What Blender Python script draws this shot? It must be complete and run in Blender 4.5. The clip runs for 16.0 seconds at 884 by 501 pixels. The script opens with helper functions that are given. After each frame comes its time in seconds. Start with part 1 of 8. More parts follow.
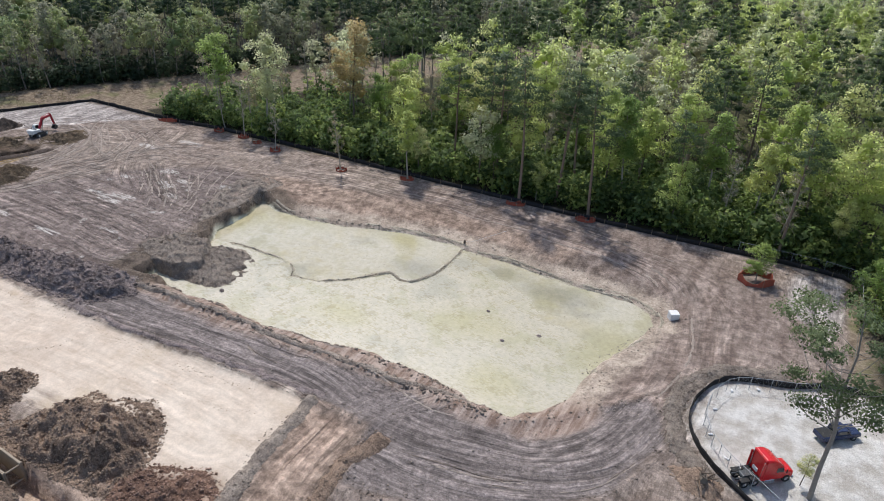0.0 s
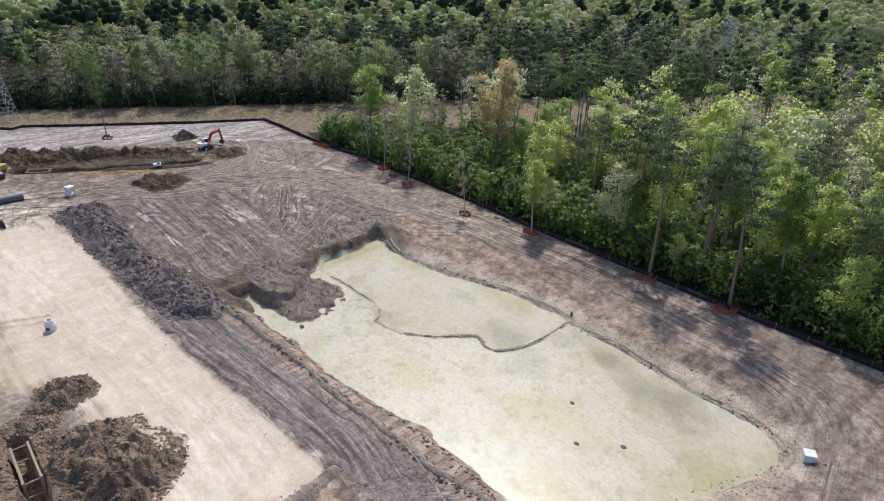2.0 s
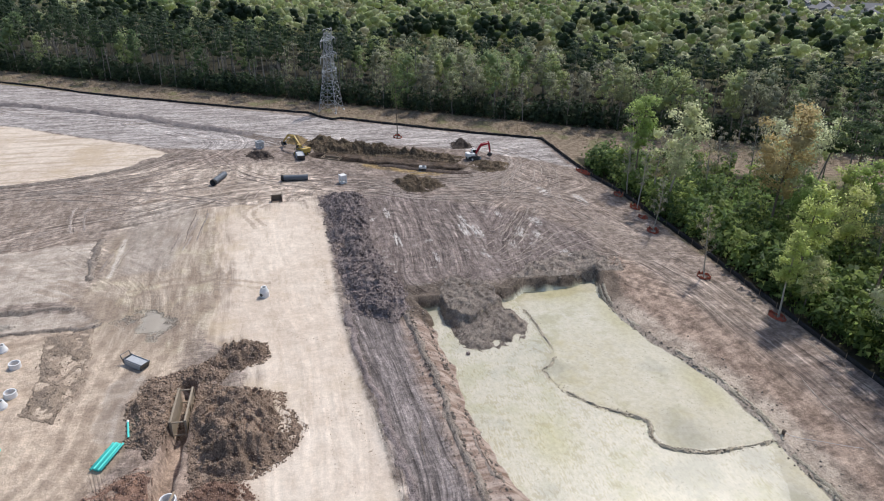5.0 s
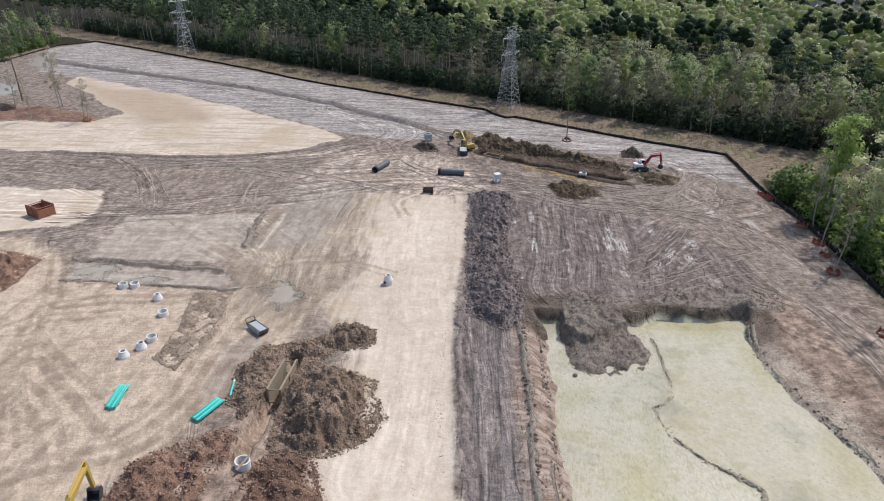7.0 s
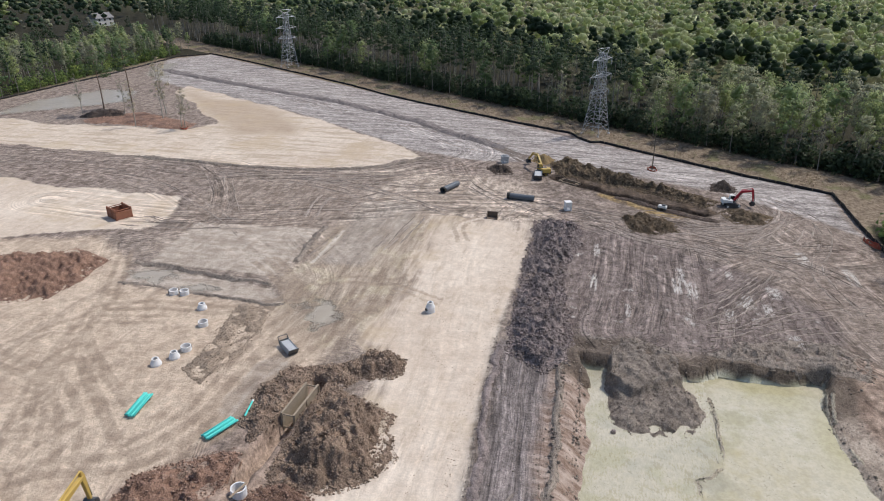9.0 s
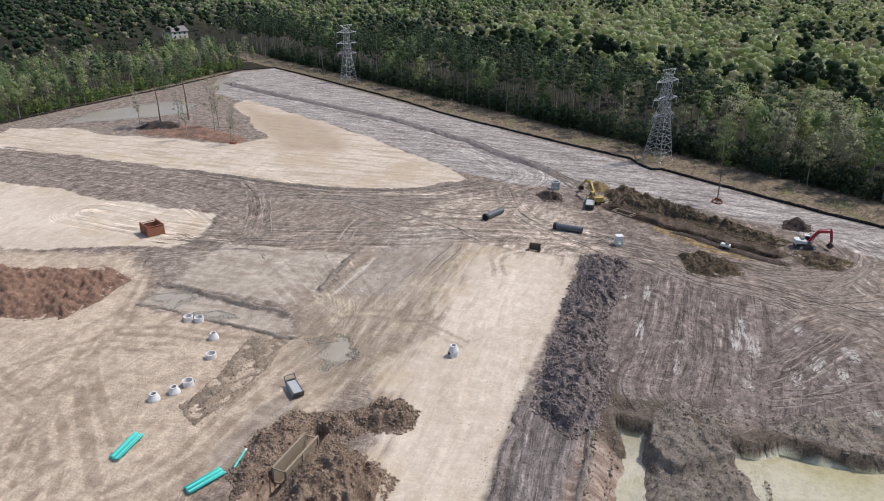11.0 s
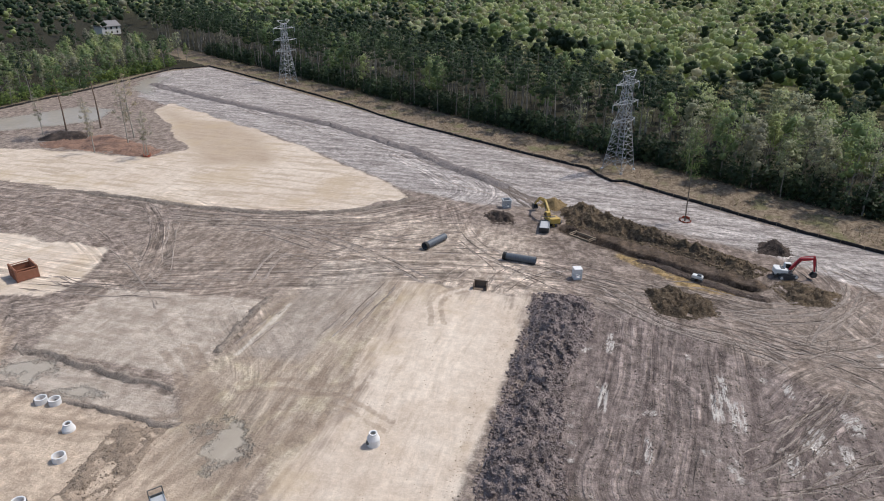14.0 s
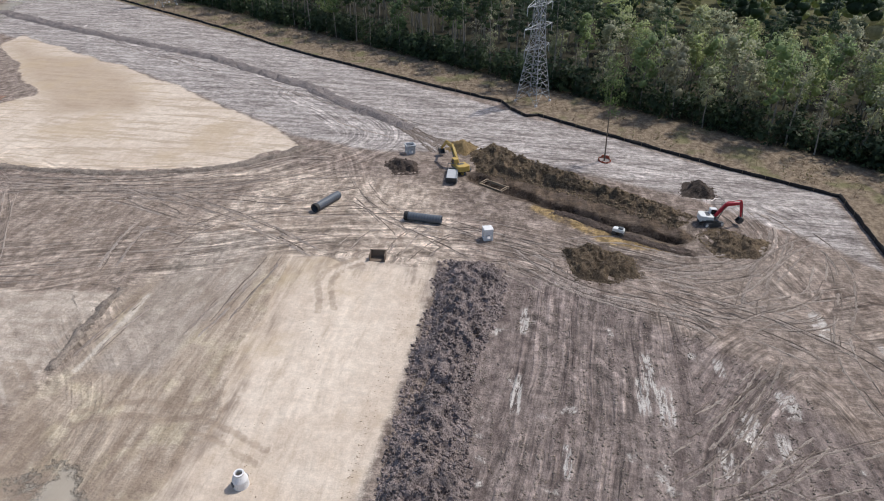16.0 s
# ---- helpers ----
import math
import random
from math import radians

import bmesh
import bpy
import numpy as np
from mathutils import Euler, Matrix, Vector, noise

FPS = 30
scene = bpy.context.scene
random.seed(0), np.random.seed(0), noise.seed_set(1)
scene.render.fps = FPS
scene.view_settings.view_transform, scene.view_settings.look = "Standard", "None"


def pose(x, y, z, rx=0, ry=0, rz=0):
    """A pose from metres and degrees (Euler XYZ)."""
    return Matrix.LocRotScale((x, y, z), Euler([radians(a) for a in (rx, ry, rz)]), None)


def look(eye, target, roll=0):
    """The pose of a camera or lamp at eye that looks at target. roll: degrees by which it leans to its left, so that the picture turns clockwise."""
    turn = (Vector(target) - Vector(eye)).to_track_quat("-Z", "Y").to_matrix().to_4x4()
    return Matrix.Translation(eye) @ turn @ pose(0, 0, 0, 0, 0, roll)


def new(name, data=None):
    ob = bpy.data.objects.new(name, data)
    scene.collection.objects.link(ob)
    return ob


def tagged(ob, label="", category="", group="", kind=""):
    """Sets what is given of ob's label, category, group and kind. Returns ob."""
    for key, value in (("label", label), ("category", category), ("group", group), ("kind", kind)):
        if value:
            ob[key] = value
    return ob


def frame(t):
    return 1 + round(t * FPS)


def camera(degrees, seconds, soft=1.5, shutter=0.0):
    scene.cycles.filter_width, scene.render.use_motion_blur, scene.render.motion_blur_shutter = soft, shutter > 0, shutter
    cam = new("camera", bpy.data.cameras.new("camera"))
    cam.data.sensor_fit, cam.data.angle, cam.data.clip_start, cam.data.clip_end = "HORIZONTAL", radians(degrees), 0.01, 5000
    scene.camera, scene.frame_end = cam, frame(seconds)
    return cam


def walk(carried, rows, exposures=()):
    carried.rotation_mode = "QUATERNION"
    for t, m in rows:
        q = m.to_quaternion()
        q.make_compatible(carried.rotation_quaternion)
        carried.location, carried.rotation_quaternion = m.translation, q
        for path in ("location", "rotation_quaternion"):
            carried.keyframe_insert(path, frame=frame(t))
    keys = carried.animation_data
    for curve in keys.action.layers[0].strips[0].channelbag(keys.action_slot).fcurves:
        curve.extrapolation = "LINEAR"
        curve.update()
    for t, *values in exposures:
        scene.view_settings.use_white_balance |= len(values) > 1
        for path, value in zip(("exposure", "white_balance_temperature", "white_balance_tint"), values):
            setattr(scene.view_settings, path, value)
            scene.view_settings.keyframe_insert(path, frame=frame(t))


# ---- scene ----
cam = camera(67.9, 16.0, soft=1.0)
METRES, EYE, TILT, LEAN, TURN = 103.3, 51.4, 0.0, 0.0, 26.5
ROWS = [
    (0.0, 0.0, 0.0, 0.0, 1.05, -28.94, -1.91),
    (0.5, 0.0276, 0.0322, -0.001, 5.16, -29.02, -1.88),
    (1.0, 0.0524, 0.0593, -0.0011, 8.83, -28.41, -1.86),
    (1.5, 0.0773, 0.0873, -0.0014, 13.13, -27.65, -1.86),
    (2.0, 0.1075, 0.1206, -0.0025, 18.95, -26.77, -1.74),
    (2.5, 0.1278, 0.1448, -0.0026, 23.52, -26.13, -1.69),
    (3.0, 0.1458, 0.1687, -0.002, 28.04, -25.49, -1.63),
    (3.5, 0.1637, 0.1935, -0.0024, 32.93, -25.41, -1.54),
    (4.0, 0.182, 0.2208, -0.0031, 38.5, -25.59, -1.39),
    (4.5, 0.1971, 0.2443, -0.003, 43.41, -25.75, -1.26),
    (5.0, 0.2107, 0.27, -0.0044, 48.63, -25.88, -1.1),
    (7.5, 0.2389, 0.3904, -0.0117, 69.82, -26.14, -0.47),
    (8.0, 0.2352, 0.4164, -0.0127, 72.31, -26.15, -0.46),
    (8.5, 0.2281, 0.4372, -0.0127, 74.42, -25.97, -0.44),
    (9.0, 0.2189, 0.4567, -0.0139, 76.3, -24.76, -0.39),
    (9.5, 0.2057, 0.4763, -0.0153, 78.11, -23.52, -0.4),
    (10.0, 0.1893, 0.4931, -0.0168, 79.94, -23.47, -0.39),
    (12.5, 0.0609, 0.5656, -0.0199, 83.3, -23.33, -0.42),
    (13.0, 0.0313, 0.5768, -0.0203, 81.97, -23.28, -0.46),
    (13.5, -0.0063, 0.5905, -0.0206, 80.02, -23.28, -0.53),
    (14.0, -0.0393, 0.6028, -0.0215, 78.98, -24.19, -0.52),
    (14.5, -0.0687, 0.6168, -0.0229, 78.02, -25.79, -0.48),
    (15.0, -0.1062, 0.6367, -0.0238, 75.51, -27.82, -0.51),
    (15.5, -0.1419, 0.6588, -0.0244, 73.52, -29.7, -0.57),
    (16.0, -0.177, 0.6836, -0.0248, 71.96, -31.05, -0.64),
]
walk(cam, [(t, pose(0, 0, EYE, TILT, LEAN, TURN) @ pose(METRES * x, METRES * y, METRES * z, 90 + pitch, roll, yaw)) for t, x, y, z, yaw, pitch, roll in ROWS],
     exposures=[(0.0, 0.02, 6330, 10), (5.0, 0.02, 6330, 10), (9.0, -0.12, 6430, 10), (16.0, -0.1, 6450, 10)])

# ---- world, sun, exposure ----
SUN_AZ, SUN_EL = -42.0, 56.0          # degrees clockwise from +y, and above the horizon
world = bpy.data.worlds.new("world")
scene.world = world
world.use_nodes = True
wn = world.node_tree.nodes
sky = wn.new("ShaderNodeTexSky")
sky.sky_type, sky.sun_disc = "NISHITA", False
sky.sun_elevation, sky.sun_rotation = radians(SUN_EL), radians(SUN_AZ)
sky.air_density, sky.dust_density, sky.ozone_density = 1.0, 1.6, 1.0
wn["Background"].inputs["Strength"].default_value = 0.15
world.node_tree.links.new(sky.outputs["Color"], wn["Background"].inputs["Color"])
lamp = bpy.data.lights.new("sun", "SUN")
lamp.energy, lamp.angle, lamp.color = 3.3, radians(1.2), (1.0, 0.955, 0.89)
sun = new("sun", lamp)
sun_dir = Vector((math.sin(radians(SUN_AZ)) * math.cos(radians(SUN_EL)), math.cos(radians(SUN_AZ)) * math.cos(radians(SUN_EL)), math.sin(radians(SUN_EL))))
sun.matrix_world = look(sun_dir * 300, (0, 0, 0))


# ---- small helpers ----
def part(name, bm, material, parent=None, label="", smooth=False):
    """Links a bmesh as one mesh object under a thing or a part."""
    me = bpy.data.meshes.new(name)
    bm.to_mesh(me)
    bm.free()
    me.materials.append(material)
    if smooth:
        me.polygons.foreach_set("use_smooth", [True] * len(me.polygons))
    ob = new(name, me)
    ob.parent = parent
    return tagged(ob, label)


def mesh_from(name, verts, faces, materials, smooth=False):
    me = bpy.data.meshes.new(name)
    faces = np.asarray(faces, dtype=np.int32)
    k = faces.shape[1]
    me.vertices.add(len(verts))
    me.vertices.foreach_set("co", np.asarray(verts, dtype=np.float32).ravel())
    me.loops.add(faces.size)
    me.loops.foreach_set("vertex_index", faces.ravel())
    me.polygons.add(len(faces))
    me.polygons.foreach_set("loop_start", np.arange(0, faces.size, k, dtype=np.int32))
    me.polygons.foreach_set("loop_total", np.full(len(faces), k, dtype=np.int32))
    for m in materials:
        me.materials.append(m)
    me.update(calc_edges=True)
    if smooth:
        me.polygons.foreach_set("use_smooth", np.ones(len(faces), dtype=bool))
    return me


def thing(name, m, label, category, group=""):
    ob = new(name)
    ob.empty_display_size = 0.3
    ob.matrix_basis = m
    return tagged(ob, label, category, group)


def box(bm, size, at=(0, 0, 0), turn=(0, 0, 0), bevel=0.0):
    """Adds a bevelled box of that size, its middle at 'at'."""
    made = bmesh.ops.create_cube(bm, size=1.0)["verts"]
    bmesh.ops.transform(bm, matrix=pose(*at, *turn) @ Matrix.Diagonal((*size, 1)), verts=made)
    if bevel:
        edges = list({e for v in made for e in v.link_edges})
        bmesh.ops.bevel(bm, geom=edges, offset=bevel, segments=1, affect="EDGES")
    return bm


def cyl(bm, r1, r2, depth, at=(0, 0, 0), turn=(0, 0, 0), sides=16, caps=True):
    made = bmesh.ops.create_cone(bm, cap_ends=caps, segments=sides, radius1=r1, radius2=r2, depth=depth)["verts"]
    bmesh.ops.transform(bm, matrix=pose(*at, *turn), verts=made)
    return bm


def rod(bm, a, b, r, sides=5):
    """A round bar from a to b."""
    a, b = Vector(a), Vector(b)
    d = b - a
    made = bmesh.ops.create_cone(bm, cap_ends=True, segments=sides, radius1=r, radius2=r, depth=d.length)["verts"]
    bmesh.ops.transform(bm, matrix=Matrix.Translation((a + b) / 2) @ d.to_track_quat("Z", "Y").to_matrix().to_4x4(), verts=made)
    return bm


def plate(bm, profile, width, at=(0, 0, 0), turn=(0, 0, 0), bevel=0.03):
    """A profile in x and z, drawn out to that width along y."""
    a = [bm.verts.new((x, -width / 2, z)) for x, z in profile]
    b = [bm.verts.new((x, width / 2, z)) for x, z in profile]
    n = len(profile)
    fs = [bm.faces.new(a), bm.faces.new(b[::-1])]
    for i in range(n):
        fs.append(bm.faces.new((a[i], b[i], b[(i + 1) % n], a[(i + 1) % n])))
    bmesh.ops.recalc_face_normals(bm, faces=fs)
    bmesh.ops.transform(bm, matrix=pose(*at, *turn), verts=a + b)
    if bevel:
        bmesh.ops.bevel(bm, geom=list({e for v in a + b for e in v.link_edges}), offset=bevel, segments=1, affect="EDGES")
    return bm


def ring(bm, profile, sides=24):
    """Turns a closed profile in r and z round the z axis."""
    rows = [[bm.verts.new((r * math.cos(2 * math.pi * i / sides), r * math.sin(2 * math.pi * i / sides), z)) for r, z in profile] for i in range(sides)]
    fs = []
    for i in range(sides):
        for j in range(len(profile)):
            p, q = rows[i], rows[(i + 1) % sides]
            k = (j + 1) % len(profile)
            fs.append(bm.faces.new((p[j], q[j], q[k], p[k])))
    bmesh.ops.recalc_face_normals(bm, faces=fs)
    return bm


# ---- numeric helpers: noise, distance to outlines and lines ----
_lattice = np.random.RandomState(7).rand(256, 256)


def vnoise(x, y):
    xi, yi = np.floor(x).astype(int), np.floor(y).astype(int)
    fx, fy = x - xi, y - yi
    fx, fy = fx * fx * (3 - 2 * fx), fy * fy * (3 - 2 * fy)
    g = lambda i, j: _lattice[i & 255, j & 255]
    return (g(xi, yi) * (1 - fx) + g(xi + 1, yi) * fx) * (1 - fy) + (g(xi, yi + 1) * (1 - fx) + g(xi + 1, yi + 1) * fx) * fy


def fbm(x, y, scale, octaves=4, seed=0.0):
    """Fractal noise of about -1 to 1; scale: size of its largest lumps in metres."""
    total, amp, norm = 0.0, 1.0, 0.0
    for k in range(octaves):
        f = 2.03 ** k / scale
        total = total + amp * (vnoise(x * f + seed * 17.3 + k * 31.7, y * f - seed * 9.1 + k * 11.9) * 2 - 1)
        norm += amp
        amp *= 0.55
    return total / norm


def step01(a, b, v):
    u = np.clip((v - a) / (b - a), 0, 1)
    return u * u * (3 - 2 * u)


def inside(poly, x, y):
    """Distance to a closed outline: positive inside, negative outside."""
    p = np.asarray(poly, dtype=float)
    best, odd = np.full(x.shape, 1e18), np.zeros(x.shape, dtype=bool)
    for (ax, ay), (bx, by) in zip(p, np.roll(p, -1, axis=0)):
        dx, dy = bx - ax, by - ay
        u = np.clip(((x - ax) * dx + (y - ay) * dy) / (dx * dx + dy * dy + 1e-12), 0, 1)
        best = np.minimum(best, (x - ax - u * dx) ** 2 + (y - ay - u * dy) ** 2)
        if ay != by:
            odd ^= ((ay > y) != (by > y)) & (x < (bx - ax) * (y - ay) / (by - ay) + ax)
    return np.where(odd, 1, -1) * np.sqrt(best)


def smooth_line(points, per=6):
    """A curve through the points."""
    p = np.asarray(points, dtype=float)
    p = np.vstack([2 * p[0] - p[1], p, 2 * p[-1] - p[-2]])
    out = []
    for i in range(1, len(p) - 2):
        for u in np.arange(per) / per:
            out.append(0.5 * (2 * p[i] + (p[i + 1] - p[i - 1]) * u + (2 * p[i - 1] - 5 * p[i] + 4 * p[i + 1] - p[i + 2]) * u * u + (3 * p[i] - p[i - 1] - 3 * p[i + 1] + p[i + 2]) * u ** 3))
    out.append(p[-2])
    return np.array(out)


def along(line, x, y):
    """Way along a line and signed distance beside it, at each x, y."""
    best, s, lat, run = np.full(x.shape, 1e18), np.zeros(x.shape), np.full(x.shape, 1e3), 0.0
    for (ax, ay), (bx, by) in zip(line[:-1], line[1:]):
        dx, dy = bx - ax, by - ay
        length = math.hypot(dx, dy)
        u = np.clip(((x - ax) * dx + (y - ay) * dy) / (length * length + 1e-12), 0, 1)
        d2 = (x - ax - u * dx) ** 2 + (y - ay - u * dy) ** 2
        near = d2 < best
        side = np.sign((x - ax) * -dy + (y - ay) * dx)
        best = np.where(near, d2, best)
        s = np.where(near, run + u * length, s)
        lat = np.where(near, side * np.sqrt(d2), lat)
        run += length
    return s, lat


# ---- materials ----
class Nodes:
    """A short way to write a node material."""

    def __init__(self, name):
        self.material = bpy.data.materials.new(name)
        self.material.use_nodes = True
        self.tree = self.material.node_tree
        self.bsdf = self.tree.nodes["Principled BSDF"]
        self.out = self.tree.nodes["Material Output"]
        self.place = self.tree.nodes.new("ShaderNodeTexCoord").outputs["Object"]

    def link(self, value, socket):
        if isinstance(value, (int, float)):
            socket.default_value = value
        elif isinstance(value, tuple):
            socket.default_value = (*value, 1.0)[:4] if len(socket.default_value) == 4 else value[:3]
        else:
            self.tree.links.new(value, socket)

    def math(self, op, a, b=0.0, c=0.0):
        n = self.tree.nodes.new("ShaderNodeMath")
        n.operation = op
        for v, s in zip((a, b, c), n.inputs):
            self.link(v, s)
        return n.outputs[0]

    def noise(self, scale, detail=4.0, rough=0.55, at=None, stretch=None, turn=0.0):
        n = self.tree.nodes.new("ShaderNodeTexNoise")
        at = self.place if at is None else at
        if stretch:
            m = self.tree.nodes.new("ShaderNodeMapping")
            m.inputs["Scale"].default_value = stretch
            m.inputs["Rotation"].default_value = (0, 0, radians(turn))
            self.tree.links.new(at, m.inputs["Vector"])
            at = m.outputs[0]
        self.tree.links.new(at, n.inputs["Vector"])
        n.inputs["Scale"].default_value, n.inputs["Detail"].default_value, n.inputs["Roughness"].default_value = scale, detail, rough
        return n.outputs["Fac"]

    def span(self, v, a, b, lo=0.0, hi=1.0):
        n = self.tree.nodes.new("ShaderNodeMapRange")
        n.interpolation_type = "SMOOTHSTEP"
        for value, s in zip((v, a, b, lo, hi), n.inputs):
            self.link(value, s)
        return n.outputs[0]

    def mix(self, f, a, b, blend="MIX"):
        n = self.tree.nodes.new("ShaderNodeMix")
        n.data_type, n.blend_type = "RGBA", blend
        self.link(f, n.inputs[0]), self.link(a, n.inputs[6]), self.link(b, n.inputs[7])
        return n.outputs[2]

    def attr(self, name, vector=False):
        n = self.tree.nodes.new("ShaderNodeAttribute")
        n.attribute_name = name
        return n.outputs["Vector" if vector else "Fac"]

    def ramp(self, f, stops):
        n = self.tree.nodes.new("ShaderNodeValToRGB")
        el = n.color_ramp.elements
        el[0].position, el[0].color = stops[0][0], (*stops[0][1], 1)
        el[1].position, el[1].color = stops[-1][0], (*stops[-1][1], 1)
        for at, c in stops[1:-1]:
            el.new(at).color = (*c, 1)
        self.link(f, n.inputs[0])
        return n.outputs[0]

    def scaled(self, colour, f):
        n = self.tree.nodes.new("ShaderNodeVectorMath")
        n.operation = "SCALE"
        self.link(colour, n.inputs[0]), self.link(f, n.inputs["Scale"])
        return n.outputs[0]

    def done(self, colour, rough=0.8, metal=0.0, height=None, relief=0.3, depth=0.1, spec=0.3):
        self.link(colour, self.bsdf.inputs["Base Color"])
        self.link(rough, self.bsdf.inputs["Roughness"])
        self.link(metal, self.bsdf.inputs["Metallic"])
        self.link(spec, self.bsdf.inputs["Specular IOR Level"])
        if height is not None:
            b = self.tree.nodes.new("ShaderNodeBump")
            b.inputs["Strength"].default_value, b.inputs["Distance"].default_value = relief, depth
            self.link(height, b.inputs["Height"])
            self.tree.links.new(b.outputs[0], self.bsdf.inputs["Normal"])
        return self.material


def plain(name, colour, rough=0.6, metal=0.0, wear=0.25, scale=2.0, dirt=(0.30, 0.25, 0.2), dirty=0.25, spec=0.4):
    """A worn surface: two scales of variation, and dust of the site in patches."""
    n = Nodes(name)
    a, b = n.noise(scale, 5), n.noise(scale * 9, 3)
    c = n.scaled(colour, n.math("ADD", 1 - wear, n.math("MULTIPLY", n.math("ADD", a, b), wear)))
    c = n.mix(n.span(n.noise(scale * 1.7, 6, 0.65), 0.52, 0.72, 0.0, dirty), c, dirt)
    return n.done(c, n.span(b, 0.3, 0.7, rough - 0.1, rough + 0.12), metal, b, 0.15, 0.02, spec)


def soil(name, dark, light, lump=1.6, wetness=0.0):
    """Freshly dug earth: clods at three scales."""
    n = Nodes(name)
    a, b, c = n.noise(0.35, 6, 0.6), n.noise(lump, 6, 0.7), n.noise(lump * 4, 5, 0.75)
    f = n.math("ADD", n.math("MULTIPLY", a, 0.3), n.math("ADD", n.math("MULTIPLY", b, 0.35), n.math("MULTIPLY", c, 0.35)))
    col = n.ramp(f, [(0.39, dark), (0.5, tuple((d + l) / 2 for d, l in zip(dark, light))), (0.61, light)])
    geo = n.tree.nodes.new("ShaderNodeNewGeometry")
    col = n.scaled(col, n.span(geo.outputs["Random Per Island"], 0.0, 1.0, 0.9, 1.25))
    h = n.math("ADD", b, n.math("MULTIPLY", c, 0.7))
    return n.done(col, n.span(a, 0.35, 0.65, 0.7 - wetness, 0.95), 0.0, h, 0.8, 0.3, 0.2)


def leaves(name, stops, per_tree, light=0.55):
    """Foliage: the tree's own colour, each leaf a little off it, with light coming through."""
    n = Nodes(name)
    info = n.tree.nodes.new("ShaderNodeObjectInfo")
    geo = n.tree.nodes.new("ShaderNodeNewGeometry")
    tree = n.attr("tint") if per_tree == "tint" else info.outputs["Random"]
    c = n.ramp(tree, stops)
    c = n.scaled(c, n.span(geo.outputs["Random Per Island"], 0.0, 1.0, 0.88, 1.12))
    tuft = n.noise(0.9, 5, 0.7)
    c = n.scaled(c, n.span(tuft, 0.36, 0.64, 0.84, 1.16))
    n.done(c, 0.6, spec=0.25)
    t = n.tree.nodes.new("ShaderNodeBsdfTranslucent")
    n.link(n.scaled(c, 1.5), t.inputs["Color"])
    m = n.tree.nodes.new("ShaderNodeMixShader")
    m.inputs[0].default_value = light
    n.tree.links.new(n.bsdf.outputs[0], m.inputs[1])
    n.tree.links.new(t.outputs[0], m.inputs[2])
    n.tree.links.new(m.outputs[0], n.out.inputs["Surface"])
    return n.material


GREENS = [(0.0, (0.20, 0.285, 0.085)), (0.3, (0.34, 0.42, 0.145)), (0.55, (0.47, 0.51, 0.20)), (0.78, (0.52, 0.52, 0.26)), (1.0, (0.49, 0.51, 0.34))]
PINES = [(0.0, (0.075, 0.11, 0.055)), (0.5, (0.10, 0.14, 0.065)), (1.0, (0.135, 0.175, 0.08))]
GREYS = [(0.0, (0.27, 0.26, 0.19)), (0.5, (0.33, 0.30, 0.21)), (1.0, (0.40, 0.33, 0.19))]
leaf_green = leaves("spring_leaves", GREENS, "object", 0.62)
leaf_pine = leaves("pine_needles", PINES, "object", 0.35)
leaf_grey = leaves("budding_twigs", GREYS, "object", 0.2)
leaf_rust = leaves("rust_leaves", [(0.0, (0.44, 0.34, 0.15)), (1.0, (0.47, 0.37, 0.17))], "object", 0.3)
leaf_mast = leaves("ivy_leaves", [(0.0, (0.10, 0.15, 0.05)), (1.0, (0.12, 0.17, 0.06))], "object", 0.4)
leaf_bush = leaves("bush_leaves", [(0.0, (0.072, 0.113, 0.044)), (0.5, (0.135, 0.198, 0.066)), (1.0, (0.27, 0.325, 0.10))], "tint")
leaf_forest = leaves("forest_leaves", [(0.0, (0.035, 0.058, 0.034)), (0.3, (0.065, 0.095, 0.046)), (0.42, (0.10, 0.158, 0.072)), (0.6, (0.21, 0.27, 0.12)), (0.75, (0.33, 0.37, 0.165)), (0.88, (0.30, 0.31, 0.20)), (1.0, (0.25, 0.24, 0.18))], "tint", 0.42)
# far trees: forest greens made paler, distance haze put into the leaf colour
leaf_distant_hazed = leaves("distant_hazed_leaves", [(0.0, (0.045, 0.07, 0.042)), (0.3, (0.085, 0.12, 0.06)), (0.42, (0.21, 0.265, 0.14)), (0.6, (0.33, 0.37, 0.195)), (0.75, (0.44, 0.465, 0.265)), (0.88, (0.44, 0.455, 0.30)), (1.0, (0.40, 0.375, 0.27))], "tint", 0.62)
leaf_north = leaves("northern_leaves", [(0.0, (0.06, 0.09, 0.045)), (0.3, (0.13, 0.17, 0.075)), (0.42, (0.28, 0.35, 0.12)), (0.6, (0.43, 0.48, 0.19)), (0.75, GREENS[2][1]), (0.88, GREENS[4][1]), (1.0, GREYS[1][1])], "tint", 0.66)
bark = plain("bark", (0.16, 0.13, 0.10), 0.9, wear=0.5, scale=3.0, dirty=0.0)
bark_grey = plain("grey_bark", (0.27, 0.245, 0.215), 0.9, wear=0.5, scale=3.0, dirty=0.0)
bark_pine = plain("pine_bark", (0.22, 0.16, 0.12), 0.9, wear=0.5, scale=3.0, dirty=0.0)
bark_pale = plain("pale_bark", (0.36, 0.33, 0.28), 0.9, wear=0.4, scale=3.0, dirty=0.0)
concrete = plain("concrete", (0.72, 0.71, 0.70), 0.85, wear=0.25, dirty=0.3)
concrete_grey = plain("weathered_concrete", (0.42, 0.43, 0.44), 0.85, wear=0.3, dirty=0.3)
steel_dark = plain("dark_steel", (0.10, 0.105, 0.11), 0.5, 0.6, dirty=0.5)
